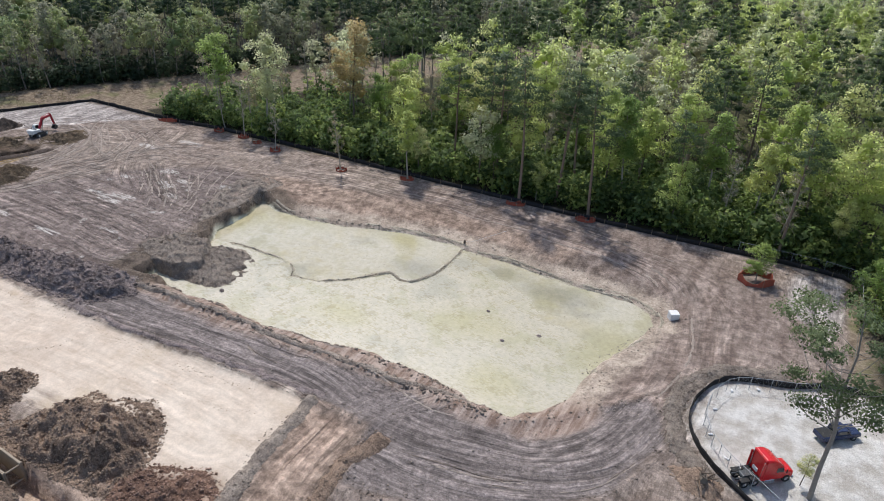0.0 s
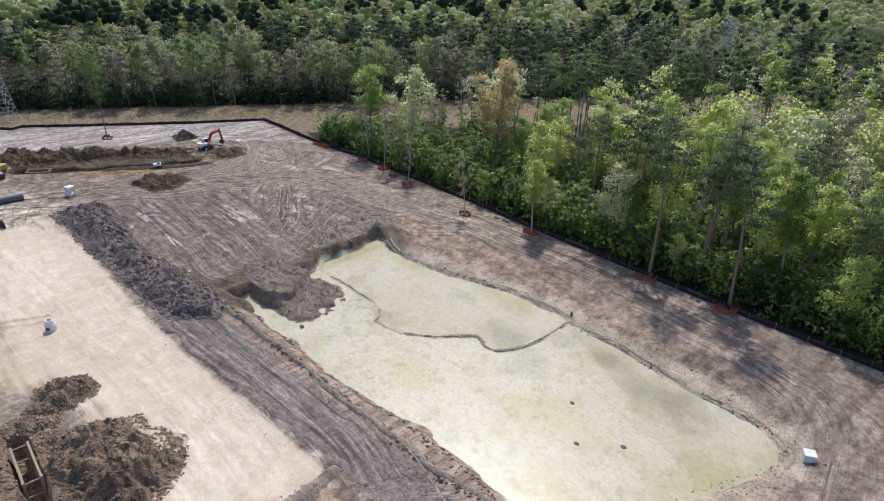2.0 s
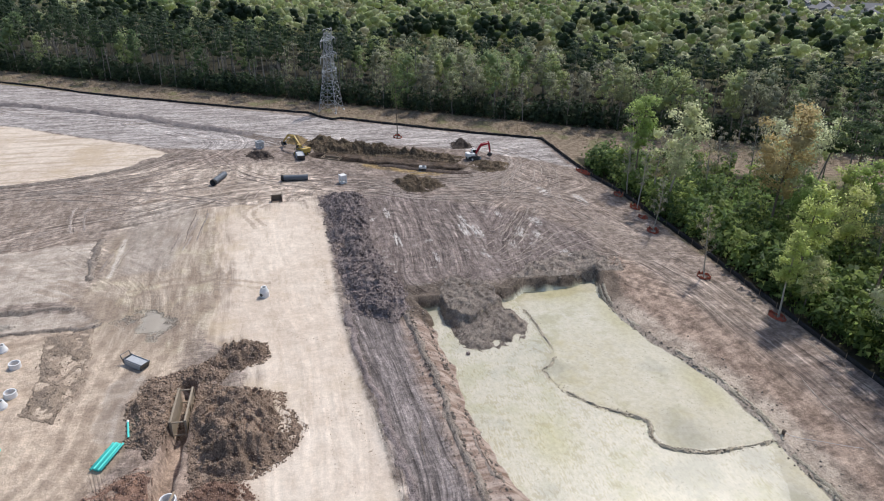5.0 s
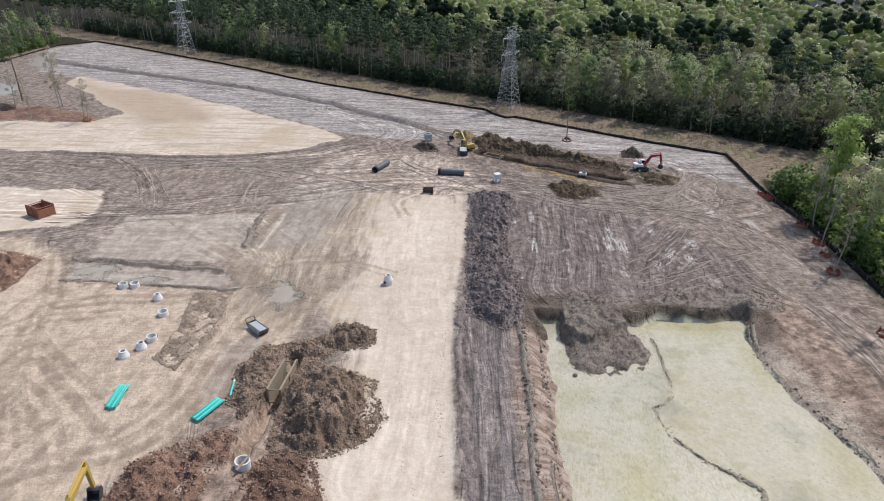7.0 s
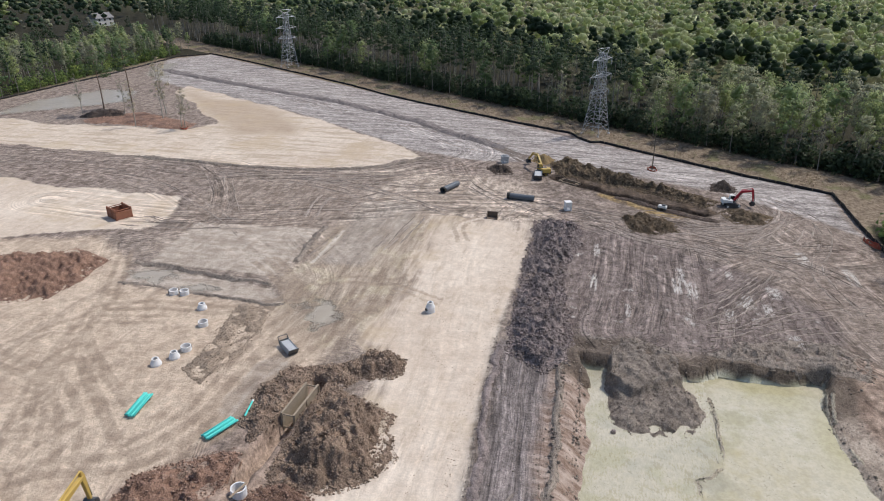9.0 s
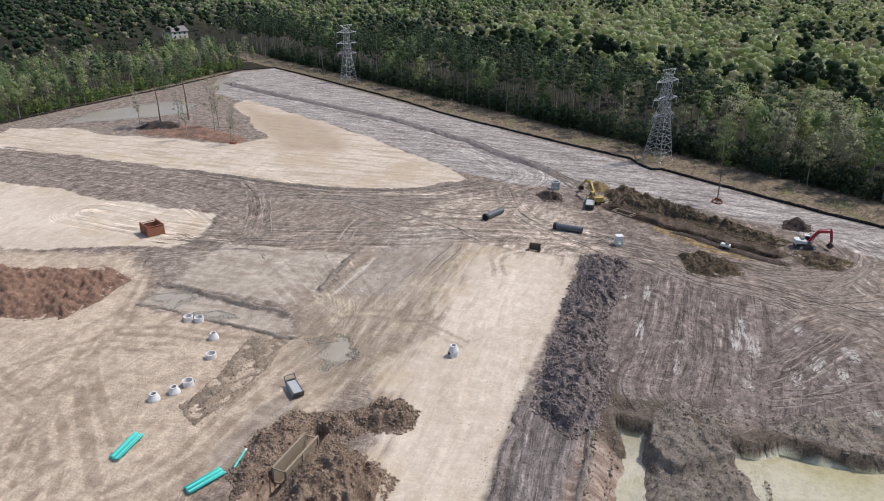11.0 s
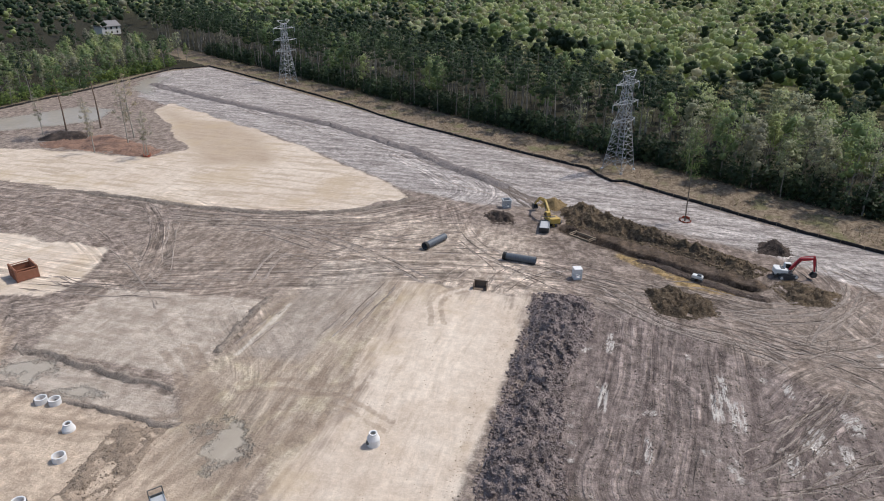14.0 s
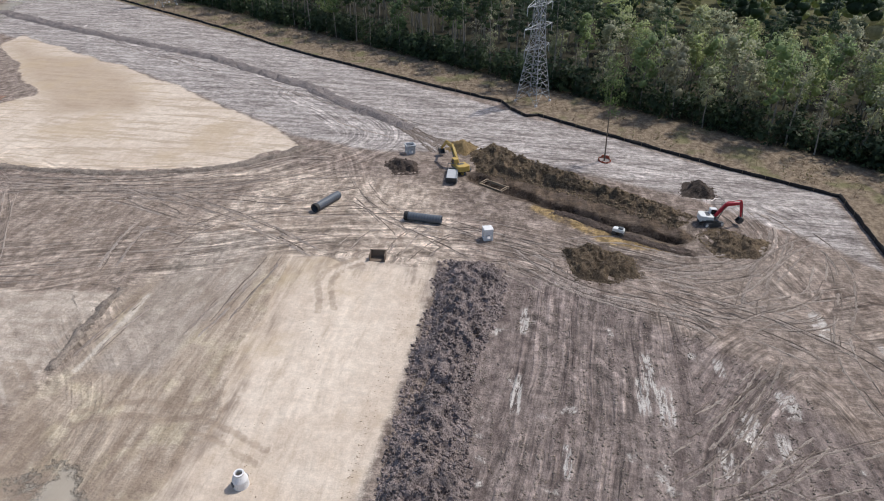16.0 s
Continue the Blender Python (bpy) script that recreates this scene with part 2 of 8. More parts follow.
steel_grey = plain("grey_steel", (0.30, 0.33, 0.36), 0.45, 0.4, dirty=0.3)
steel_tower = plain("galvanised_steel", (0.40, 0.415, 0.43), 0.5, 0.3, dirty=0.0)
rust = plain("rusty_steel", (0.30, 0.13, 0.08), 0.8, 0.2, wear=0.4, dirty=0.2)
rust_brown = plain("brown_steel", (0.17, 0.13, 0.10), 0.8, 0.2, wear=0.4, dirty=0.4)
steel_sandy = plain("mud_caked_steel", (0.33, 0.27, 0.20), 0.8, 0.1, wear=0.4, dirty=0.5)
yellow = plain("yellow_paint", (0.52, 0.35, 0.09), 0.45, wear=0.2, dirty=0.35)
red = plain("red_paint", (0.45, 0.03, 0.045), 0.4, wear=0.15, dirty=0.15)
red_truck = plain("truck_red_paint", (0.60, 0.012, 0.015), 0.25, wear=0.1, dirty=0.05, spec=0.5)
white_paint = plain("white_paint", (0.72, 0.72, 0.70), 0.4, wear=0.15, dirty=0.2)
blue_paint = plain("dark_blue_paint", (0.02, 0.03, 0.075), 0.25, wear=0.15, dirty=0.05, spec=0.5)
black = plain("black_rubber", (0.02, 0.02, 0.02), 0.7, wear=0.3, dirty=0.3)
glass = plain("dark_glass", (0.015, 0.02, 0.025), 0.08, wear=0.1, dirty=0.05, spec=0.7)
chrome = plain("chrome", (0.6, 0.6, 0.6), 0.2, 0.9, dirty=0.1)
pvc_teal = plain("teal_plastic", (0.10, 0.62, 0.55), 0.4, wear=0.15, dirty=0.1)
pipe_grey = plain("dark_grey_plastic", (0.10, 0.115, 0.135), 0.45, wear=0.2, dirty=0.25)
fabric = plain("black_silt_fabric", (0.018, 0.017, 0.018), 0.85, wear=0.3, dirty=0.15)
orange = plain("orange_mesh", (0.36, 0.085, 0.05), 0.8, wear=0.3, dirty=0.3)
wood_post = plain("wooden_post", (0.30, 0.23, 0.16), 0.85, wear=0.4, dirty=0.2)
roof_grey = plain("shingle_roof", (0.22, 0.21, 0.21), 0.85, wear=0.3, scale=0.6, dirty=0.0)
siding = plain("pale_siding", (0.62, 0.60, 0.56), 0.7, wear=0.2, scale=0.5, dirty=0.05)
earth_brown = soil("brown_earth", (0.09, 0.06, 0.045), (0.43, 0.31, 0.225))
earth_dark = soil("dark_earth", (0.075, 0.06, 0.056), (0.41, 0.336, 0.312))
earth_red = soil("red_earth", (0.085, 0.047, 0.035), (0.35, 0.218, 0.155))
earth_grey = soil("grey_earth", (0.125, 0.098, 0.08), (0.41, 0.345, 0.285))
earth_olive = soil("olive_earth", (0.038, 0.027, 0.019), (0.215, 0.156, 0.10))
earth_wet = soil("wet_earth", (0.032, 0.024, 0.02), (0.14, 0.105, 0.085))
# crumbs that lie on the heaps are drier and paler than the heaps themselves
LOOSE = {"olive_earth": soil("olive_crumbs", (0.06, 0.044, 0.03), (0.29, 0.22, 0.14)), "brown_earth": soil("brown_crumbs", (0.12, 0.084, 0.062), (0.50, 0.38, 0.285)),
         "wet_earth": soil("wet_crumbs", (0.05, 0.038, 0.03), (0.22, 0.165, 0.13)), "red_earth": soil("red_crumbs", (0.15, 0.085, 0.062), (0.48, 0.33, 0.25))}




# ---- the plan of the site ----
POND = [(-80.5, 85.5), (-75, 84.3), (-67.6, 84.3), (-58.6, 86.8), (-50, 89), (-42.6, 89.2), (-38.8, 88), (-32, 88.3), (-25.8, 87.4), (-18.2, 86.7), (-12.1, 87), (-8.4, 85.3), (-7.1, 82.7), (-9, 77.4), (-11.4, 71.8), (-12.8, 66.4), (-13.5, 61.8), (-15.7, 57.9), (-17.8, 56), (-22.1, 55.8), (-29.6, 57), (-40.2, 57.4), (-47, 56.2), (-55, 55.6), (-63, 56), (-74.5, 55.9), (-78.8, 54.5), (-79.5, 60), (-78, 66), (-77.5, 70.5), (-80.5, 72.5), (-80.5, 79)]
SILT = smooth_line([(-75, 70.8), (-72, 71), (-67.8, 71), (-63.4, 70.6), (-60.6, 69.3), (-59.4, 67.6), (-55.7, 68.3), (-51.2, 71.1), (-47.1, 75.8), (-44.5, 75.0), (-42.4, 75.8), (-40.4, 80.5), (-40.3, 88.5)])
SITE = [(-156.5, 107.3), (-188.5, 57), (-191, 50.5), (-196, 47.5), (-233.6, -18.5), (-311, -138), (-290, -151), (60, -151), (60, 77), (17, 77), (17, 107.3)]
STRIP = [(-124, 23.5), (-124, 43.4), (-104, 43.4), (-77, 42.5), (-66, 42.9), (-38.4, 44.2), (-38, 39.3), (-36.5, 29.3), (-41, 27.5), (-47, 29), (-59, 30), (-66, 29), (-75, 24.1), (-81.5, 24.5), (-93, 25.2), (-106, 24)]
TRIANGLE = [(-164.7, -143.5), (-171, -127.4), (-169.1, -103), (-173.2, -65.7), (-182.2, -60.4), (-224.5, -101.3), (-233.7, -101.7), (-203.4, -45.5), (-168.7, 4.5), (-161.8, 11.1), (-149.3, -2.3), (-144.3, -28.6), (-145.5, -61.9), (-146.9, -100.5), (-145.6, -140)]
PATCH = [(-122.6, -130), (-122.6, -90.6), (-120.3, -64.4), (-120.8, -46.5), (-119.9, -32.9), (-109.8, -27.4), (-103.9, -28.7), (-97.6, -45.5), (-92.3, -52.6), (-90, -130)]
TAN = [(-97, -35), (-90, -24), (-82, -20), (-81, 8), (-76, 22), (-62, 20), (-45, 12), (-36, 5), (-30, -60), (-90, -60)]
MUD = [(-123, 52), (-124, 62), (-117, 70), (-108, 84), (-95, 92), (-87, 90), (-82, 72), (-80, 58), (-76, 53), (-76, 48), (-100, 48)]
ROAD = [(-79.5, 43.2), (-79, 51), (-73, 51.6), (-40, 51.2), (-25, 51.5), (-17.5, 52), (-10, 60), (-4, 64), (-1, 58), (-5, 47), (-15, 39), (-28, 36), (-30, 44.6), (-38, 45), (-60, 44), (-70, 43.6)]
EAST = [(-10, 90), (-6, 78), (-9, 66), (-13, 58), (-4, 57), (1, 68), (8, 76), (12, 86), (8, 100), (-10, 106), (-60, 106), (-60, 97), (-30, 95)]
PALE = [(-157, 106), (-165, 90), (-189, 52), (-233, -18), (-310, -137), (-290, -149), (-240, -122), (-203, -44), (-168, 7), (-163, 25), (-166, 46), (-152, 82), (-142, 96), (-132, 106)]
RED = [(-86, 92), (-84, 86), (-70, 87), (-52, 91), (-40, 92), (-25, 91), (-22, 95), (-50, 98), (-75, 95)]
BANK = [(-76, 52.2), (-40, 52.4), (-24, 53), (-24, 56), (-40, 57.5), (-76, 56)]
RAMP = [(-38, 45), (-31, 43.5), (-29.5, 38), (-29, 28), (-36, 29), (-37, 36)]
REDMUD = [(-34, 8), (-43, 9.5), (-48, 14), (-50, 18), (-62, 15), (-66, 22), (-60, 27), (-47, 25), (-46, 29), (-40, 31), (-34, 28)]
SLAB = [(-129, 11), (-128.5, 18), (-118, 20.5), (-106, 17.5), (-97, 17), (-96.3, 9), (-111, 8.2), (-126, 6.5)]
BROWNBAND = [(-104, -26), (-111, 7), (-132, 5), (-146, 10), (-142, -30), (-122, -30)]
GREYRECT = [(-89.4, -21), (-88, -9), (-86.6, 5), (-81.8, 9), (-82, -6), (-82.4, -20)]
GREYS_ = [[(-108, -22), (-111, 3.5), (-97, 4.5), (-90, 5.5), (-89.5, -20)], [(-66, 12.5), (-70.5, 15), (-66, 18.3), (-58, 17.6), (-54, 15.8), (-56, 12.5)]]
# patches scraped bare: middle, half length, half width
BARE_SPOTS = [(-106, 70, 3.0, 0.55), (-101, 71.2, 2.6, 0.8), (-102, 69, 2.4, 0.6), (-113.2, 56.1, 2.2, 0.5), (-100.2, 55.7, 2.4, 0.5), (-103, 84, 1.8, 0.9), (-99, 79.5, 2.0, 0.8), (-97, 82, 1.6, 0.6), (-94, 76, 1.6, 0.6), (-108, 78, 1.4, 0.5), (-92, 61, 1.8, 0.4), (-88, 84, 1.8, 0.9), (-118, 92, 2.5, 0.8), (-112, 98, 3.0, 0.7)]
PUDDLES = [[(-85.2, -20.5), (-88.4, -17.1), (-87.6, -13), (-83.4, -14.4)], [(-82, 12), (-84, 16), (-79, 20), (-76, 17)],
           [(-174, -136), (-196, -139), (-219, -129), (-219, -114), (-203, -108), (-192, -116)], [(-283, -138), (-262, -130), (-243, -118), (-252, -134), (-275, -146)], [(-85.0, -8), (-84, -4), (-82.6, -5), (-83, -9)]]
COMPOUND = [(40, 82), (15.8, 77), (10, 74.5), (4.7, 72.8), (2, 70.4), (0.7, 66.5), (0.5, 62.7), (1.9, 59), (4, 56.4), (8, 53), (40, 45)]
CORNER = [(8.5, 100), (10, 105), (16.5, 106.5), (16.8, 96), (14, 88), (9.5, 93)]
TRENCH = [(-152.5, 45.2), (-148, 52), (-143.8, 60), (-139.4, 69.5), (-135.5, 77.5), (-138, 80), (-143.8, 75.8), (-150, 67.4), (-155.6, 57), (-156, 46.5)]
CUT = smooth_line([(-154, 46), (-149.5, 53), (-145.2, 61), (-140.8, 70), (-137, 77.5)])
BENCH = [(-146, 57), (-143.5, 60.5), (-139, 69), (-135.2, 76.5), (-132.5, 76), (-134.5, 67), (-139, 60.5), (-143, 55.5)]
SLOT = np.array([(-64, 22.2), (-56, 21.7), (-46, 20.8)])
FENCE_U, FENCE_N = (0.534, 0.846), (-0.846, 0.534)   # along the power line's strip, and away from the site


def strip_offset(x, y):
    """Distance beyond the western fence line, across the power line's strip."""
    return (x + 156.5) * FENCE_N[0] + (y - 107.3) * FENCE_N[1]


# wheel and track marks: way, half width
TRACKS = [
    ([(-142, -150), (-140, -110), (-142, -62), (-140, -28), (-146, 0), (-155, 14), (-172, 22), (-195, 0)], 9),
    ([(-112, -60), (-112, -24), (-122, 4), (-130, 24), (-133, 50), (-127, 66), (-122, 82), (-108, 93), (-88, 97)], 9),
    ([(-95, -36), (-106, -20), (-118, -22), (-134, -32), (-142, -40)], 3),
    ([(-79, 47.5), (-60, 47.6), (-40, 48), (-24, 45), (-10, 49), (-3.5, 60), (-1.5, 74), (-5, 93), (-22, 99), (-50, 101), (-80, 99), (-105, 94), (-128, 88), (-140, 84)], 6),
]
TRACKS += [
    ([(-120, 66), (-104, 65), (-86, 63)], 13),
    ([(-122, 60), (-126, 76), (-132, 88), (-140, 90), (-150, 88)], 5),
    ([(-86, 70), (-99, 74), (-109, 80), (-116, 88), (-122, 101)], 7),
]
TRACKS += [
    ([(-38, 2), (-52, -6), (-66, -16), (-82, -26), (-95, -34)], 5),
    ([(-42, 12), (-56, 10), (-68, 12), (-82, 16), (-96, 12), (-106, 2)], 6),
    ([(-48, 4), (-60, -1), (-68, -7), (-74, -13)], 2.5),
    ([(-125, 33), (-108, 32), (-84, 35), (-62, 37), (-44, 36)], 7),
    ([(-32, 30), (-33, 38), (-31, 47), (-27, 52)], 4),
]
# brown trails worn across the sandy yard: way, width of a wheel, gauge
TRAILS = [
    ([(-47.0, 11.3), (-53.0, 14.4), (-61.9, 14.9), (-75.2, 19.1), (-85.9, 23.1)], 1.0, 2.0),
    ([(-46.3, 8.4), (-54.7, 12.4), (-65.6, 12.9), (-76.7, 16.0), (-87.5, 19.6)], 1.0, 2.0),
    ([(-40.7, -2.8), (-43.6, 0.8), (-46.1, 7.2), (-49.7, 10.5), (-54.7, 12.4)], 1.0, 2.1),
    ([(-111.1, 31.6), (-116.8, 29.6), (-120.7, 30.3), (-123.6, 32.8)], 0.5, 1.7),
    ([(-96.2, -0.3), (-92.6, 4.2), (-88.7, 7.6), (-84.0, 11.9), (-80.1, 14.4)], 0.7, 1.9),
    ([(-95.2, -1.6), (-88.6, 6.4), (-81.7, 11.9)], 0.9, 2.2),
    ([(-89.9, 11.4), (-91.8, 16.5), (-92.1, 21.7), (-93.7, 25.1), (-95.8, 25.8)], 0.5, 1.9),
    ([(-80.8, 18.3), (-82.2, 22.2), (-84.6, 24.1), (-87.8, 23.6)], 0.5, 1.7),
    ([(-90.8, 24.0), (-90.3, 27.1), (-88.8, 30.1), (-88.0, 32.7)], 0.3, 1.7),
    ([(-61.9, -10.7), (-56.9, -5.2), (-53.7, -1.3), (-48.7, 4.7)], 1.3, 0),
    ([(-68.1, -14.9), (-60.9, -6.9), (-54.5, 2.0)], 1.3, 0),
    ([(-44.3, -5.8), (-53.8, -10.9), (-63.9, -14.9), (-75.8, -17.9), (-93.5, -26.6)], 0.5, 1.9),
    ([(-45.3, -4.1), (-52.7, -8.8), (-65.0, -14.6), (-79.7, -18.7)], 0.5, 1.9),
    ([(-47.1, 6.4), (-54.9, 10.2), (-65.0, 10.4), (-78.0, 11.7), (-85.1, 15.2)], 0.6, 2.0),
    ([(-47.2, -7.5), (-50.1, -7.0), (-49.5, -0.6)], 0.5, 0),
    ([(-61.0, -22.6), (-65.7, -20.4), (-70.6, -16.5), (-73.3, -5.2)], 0.5, 1.9),
    ([(-44, 2), (-52, -4), (-57, -12), (-60, -24)], 0.8, 2.0),
    ([(-74, -18), (-77, -8), (-78, 2), (-84, 10)], 0.7, 2.0),
]
TRACKS = [(smooth_line(p), w) for p, w in TRACKS]
# a second layer that crosses the first
CROSSING = [
    ([(-150, -40), (-135, -10), (-128, 20), (-133, 45), (-128, 60), (-118, 68)], 6),
    ([(-160, 20), (-140, 30), (-128, 50), (-124, 75), (-112, 95), (-95, 103)], 6),
    ([(-140, 86), (-132, 94), (-122, 92), (-120, 80), (-130, 74)], 4),
    ([(-112, 57), (-96, 70), (-86, 85), (-70, 98)], 5),
    ([(-50, -30), (-58, -5), (-66, 12), (-80, 17), (-100, 14), (-118, 18)], 5),
    ([(-34, -10), (-44, 6), (-42, 14)], 4),
]
CROSSING += [
    ([(-20, 42), (-8, 58), (2, 72), (5, 90), (-5, 104)], 4),
    ([(-80, 103), (-40, 103), (-5, 98), (6, 88)], 4),
    ([(-250, -90), (-215, -35), (-190, 5), (-172, 35), (-160, 80), (-145, 98)], 7),
    ([(-130, -90), (-128, -50), (-110, -20), (-96, -2), (-88, 14)], 5),
]
CROSSING = [(smooth_line(p), w) for p, w in CROSSING]


def ground_z(x, y):
    sd = inside(POND, x + 0.8 * fbm(x, y, 5, 3, 1) + 2.2 * fbm(x, y, 6, 2, 23) * step01(-71, -77, x), y + 0.8 * fbm(x, y, 5, 3, 2))
    bank = np.where(x < -74, 0.7, np.where(y < 70, 3.2, 2.4))
    steep = -2.25 * step01(0, 1, (sd + bank) / bank)
    gentle = -1.65 * step01(-11.0, -0.6, sd) - 0.6 * step01(-1.0, 0.1, sd)
    shelf = np.maximum(step01(72, 80, y) * step01(-80, -74, x), step01(-20, -13, x))
    z = steep * (1 - shelf) + gentle * shelf + 0.12 * fbm(x, y, 9, 3, 3) + 0.04 * fbm(x, y, 2.6, 1, 4)
    # the cut bank stays lumpy
    z = z + (0.45 - 0.33 * shelf) * fbm(x, y, 2.2, 2, 5) * step01(-4.2, -1.5, sd) * (1 - step01(-0.6, 0.6, sd))
    s, lat = along(SILT, x, y)
    z = z + 0.26 * np.exp(-(lat / 0.30) ** 2) * (sd > -0.5) * (0.8 + 0.5 * fbm(x, y, 1.4, 1, 6))
    t = inside(TRENCH, x + 0.7 * fbm(x, y, 3, 3, 7), y + 0.7 * fbm(x, y, 3, 3, 8))
    z = z - (0.4 - 0.4 * fbm(x, y, 3.2, 3, 45)) * step01(-0.7, 2.0, t)
    s, lat = along(CUT, x, y)
    z = z - (1.3 - 0.5 * fbm(x, y, 4, 2, 53)) * (1 - step01(0.7, 1.7, np.abs(lat + 0.8 * fbm(x, y, 4, 3, 54))))
    s, lat = along(SLOT, x, y)
    z = z - 2.4 * (1 - step01(0.7, 1.2, np.abs(lat)))
    # haul road: a shoulder and a ditch on its pond side
    r = inside(ROAD, x, y)
    z = z + 0.35 * np.exp(-((r + 0.3) / 0.8) ** 2) * step01(-82, -76, x) + 0.05 * fbm(x, y, 2.0, 1, 9) * step01(-1, 1, r)
    z = z - 0.45 * np.exp(-((y - 51.4 - 0.5 * fbm(x, y, 6, 2, 22)) / 0.5) ** 2) * step01(-76, -72, x) * (1 - step01(-30, -24, x))
    red = inside(REDMUD, x, y)
    z = z + step01(-1, 3, red) * (0.35 + 0.55 * fbm(x, y, 3.0, 2, 10))
    e = inside(GREYRECT, x, y)
    return z - 0.25 * step01(-0.5, 0.3, e)


def soil_masks(x, y):
    """How far inside each kind of soil a place lies, in metres."""
    wx, wy = x + 1.2 * fbm(x, y, 7, 4, 11), y + 1.2 * fbm(x, y, 7, 4, 12)
    loose = 0.35 + (2.2 * step01(36, 30, y) + 2.0 * step01(-114, -121, x)) * step01(-44, -54, x)
    m = {
        "sand": np.maximum.reduce([inside(STRIP, x + loose * fbm(x, y, 6, 4, 13), y + loose * fbm(x, y, 6, 4, 14)), inside(TRIANGLE, wx + 2.2 * fbm(x, y, 9, 4, 48), wy + 2.2 * fbm(x, y, 9, 4, 49)), inside(PATCH, wx + 2.0 * fbm(x, y, 8, 4, 51), wy + 2.0 * fbm(x, y, 8, 4, 52))]),
        "tan": inside(TAN, wx, wy),
        "mud": inside(MUD, wx, wy),
        "road": inside(ROAD, x + 0.5 * fbm(x, y, 3, 3, 15), y + 0.5 * fbm(x, y, 3, 3, 16)),
        "east": inside(EAST, wx, wy),
        "pale": np.maximum.reduce([inside(PALE, wx, wy), inside(CORNER, wx, wy)]),
        "beige": np.maximum.reduce([inside(p, x + 0.5 * fbm(x, y, 3, 3, 18), y + 0.5 * fbm(x, y, 3, 3, 19)) - 0.3 for p in GREYS_ + [GREYRECT]]),
        "loose": step01(2, 14, y) * step01(36, 28, y) * step01(-46, -56, x) * step01(-130, -124, x) + 1.0 * step01(-112, -120, x) * (y > 18) * (y < 50),
        "red": np.maximum.reduce([inside(RED, wx, wy), inside(BANK, wx, wy) - 0.6, inside(RAMP, wx, wy), inside(REDMUD, wx, wy)]),
        "brown": np.maximum.reduce([inside(BROWNBAND, wx, wy), inside(TRENCH, wx, wy) + 1.5, inside([(-112, 5.6), (-96, 5.2), (-95.5, 7.4), (-112, 8)], x, y)]),
        "ochre": inside([(-112, 6), (-124, 20), (-122, 29), (-100, 27), (-84, 27), (-70, 22), (-76, 10), (-88, 6)], wx, wy),
        "bench": inside(BENCH, wx, wy),
        "damp": inside([(-224, -99), (-182, -60), (-170, -48), (-176, -30), (-190, -36), (-208, -58)], wx + 3 * fbm(x, y, 12, 3, 46), wy + 3 * fbm(x, y, 12, 3, 47)),
        "dust": inside([(-152, 2), (-130, -22), (-95, -22), (-88, 20), (-112, 27), (-124, 46), (-150, 40)], wx + 2 * fbm(x, y, 14, 3, 43), wy + 2 * fbm(x, y, 14, 3, 44)),
        "trench": inside(TRENCH, wx, wy),
        "cut": 1.9 - np.abs(along(CUT, x, y)[1] + 0.8 * fbm(x, y, 4, 3, 54)),
        "slab": inside(SLAB, x + 0.4 * fbm(x, y, 3, 3, 55), y + 0.4 * fbm(x, y, 3, 3, 56)),
        "kerb": 0.3 - np.abs(along(np.array([(-111.0, 8.2), (-104, 8.0), (-96.3, 7.6)]), x, y)[1] + 0.4 * fbm(x, y, 4, 3, 57)),
        "wet": np.maximum.reduce([inside(p, wx, wy) for p in PUDDLES]),
        "white": inside(COMPOUND, wx, wy),
        "pond": inside(POND, x + 0.8 * fbm(x, y, 5, 3, 1) + 2.2 * fbm(x, y, 6, 2, 23) * step01(-71, -77, x), y + 0.8 * fbm(x, y, 5, 3, 2)),
        "silt": 0.38 - np.abs(along(SILT, x, y)[1]),
        "bare": np.maximum.reduce([1.4 - np.maximum(np.abs(x - a + 0.3 * fbm(x, y, 2, 3, 40)) / l, np.abs(y - b + 0.15 * fbm(x, y, 2, 3, 41)) / w) for a, b, l, w in BARE_SPOTS]),
        "site": inside(SITE, x, y),
        "litter": np.maximum(0.6 * step01(5, -5, strip_offset(x, y)) * (y > 150), 0.9 * step01(80, 130, strip_offset(x, y))),
        "westbank": step01(-71, -75, x),
        "southbank": step01(64, 58, y) * step01(-77, -73, x),
        "west": step01(-132, -144, x),
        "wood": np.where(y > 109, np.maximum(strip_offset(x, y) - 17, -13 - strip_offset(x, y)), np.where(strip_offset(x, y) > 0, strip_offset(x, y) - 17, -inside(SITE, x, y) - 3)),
    }
    return {k: np.clip(v, -60, 60) for k, v in m.items()}


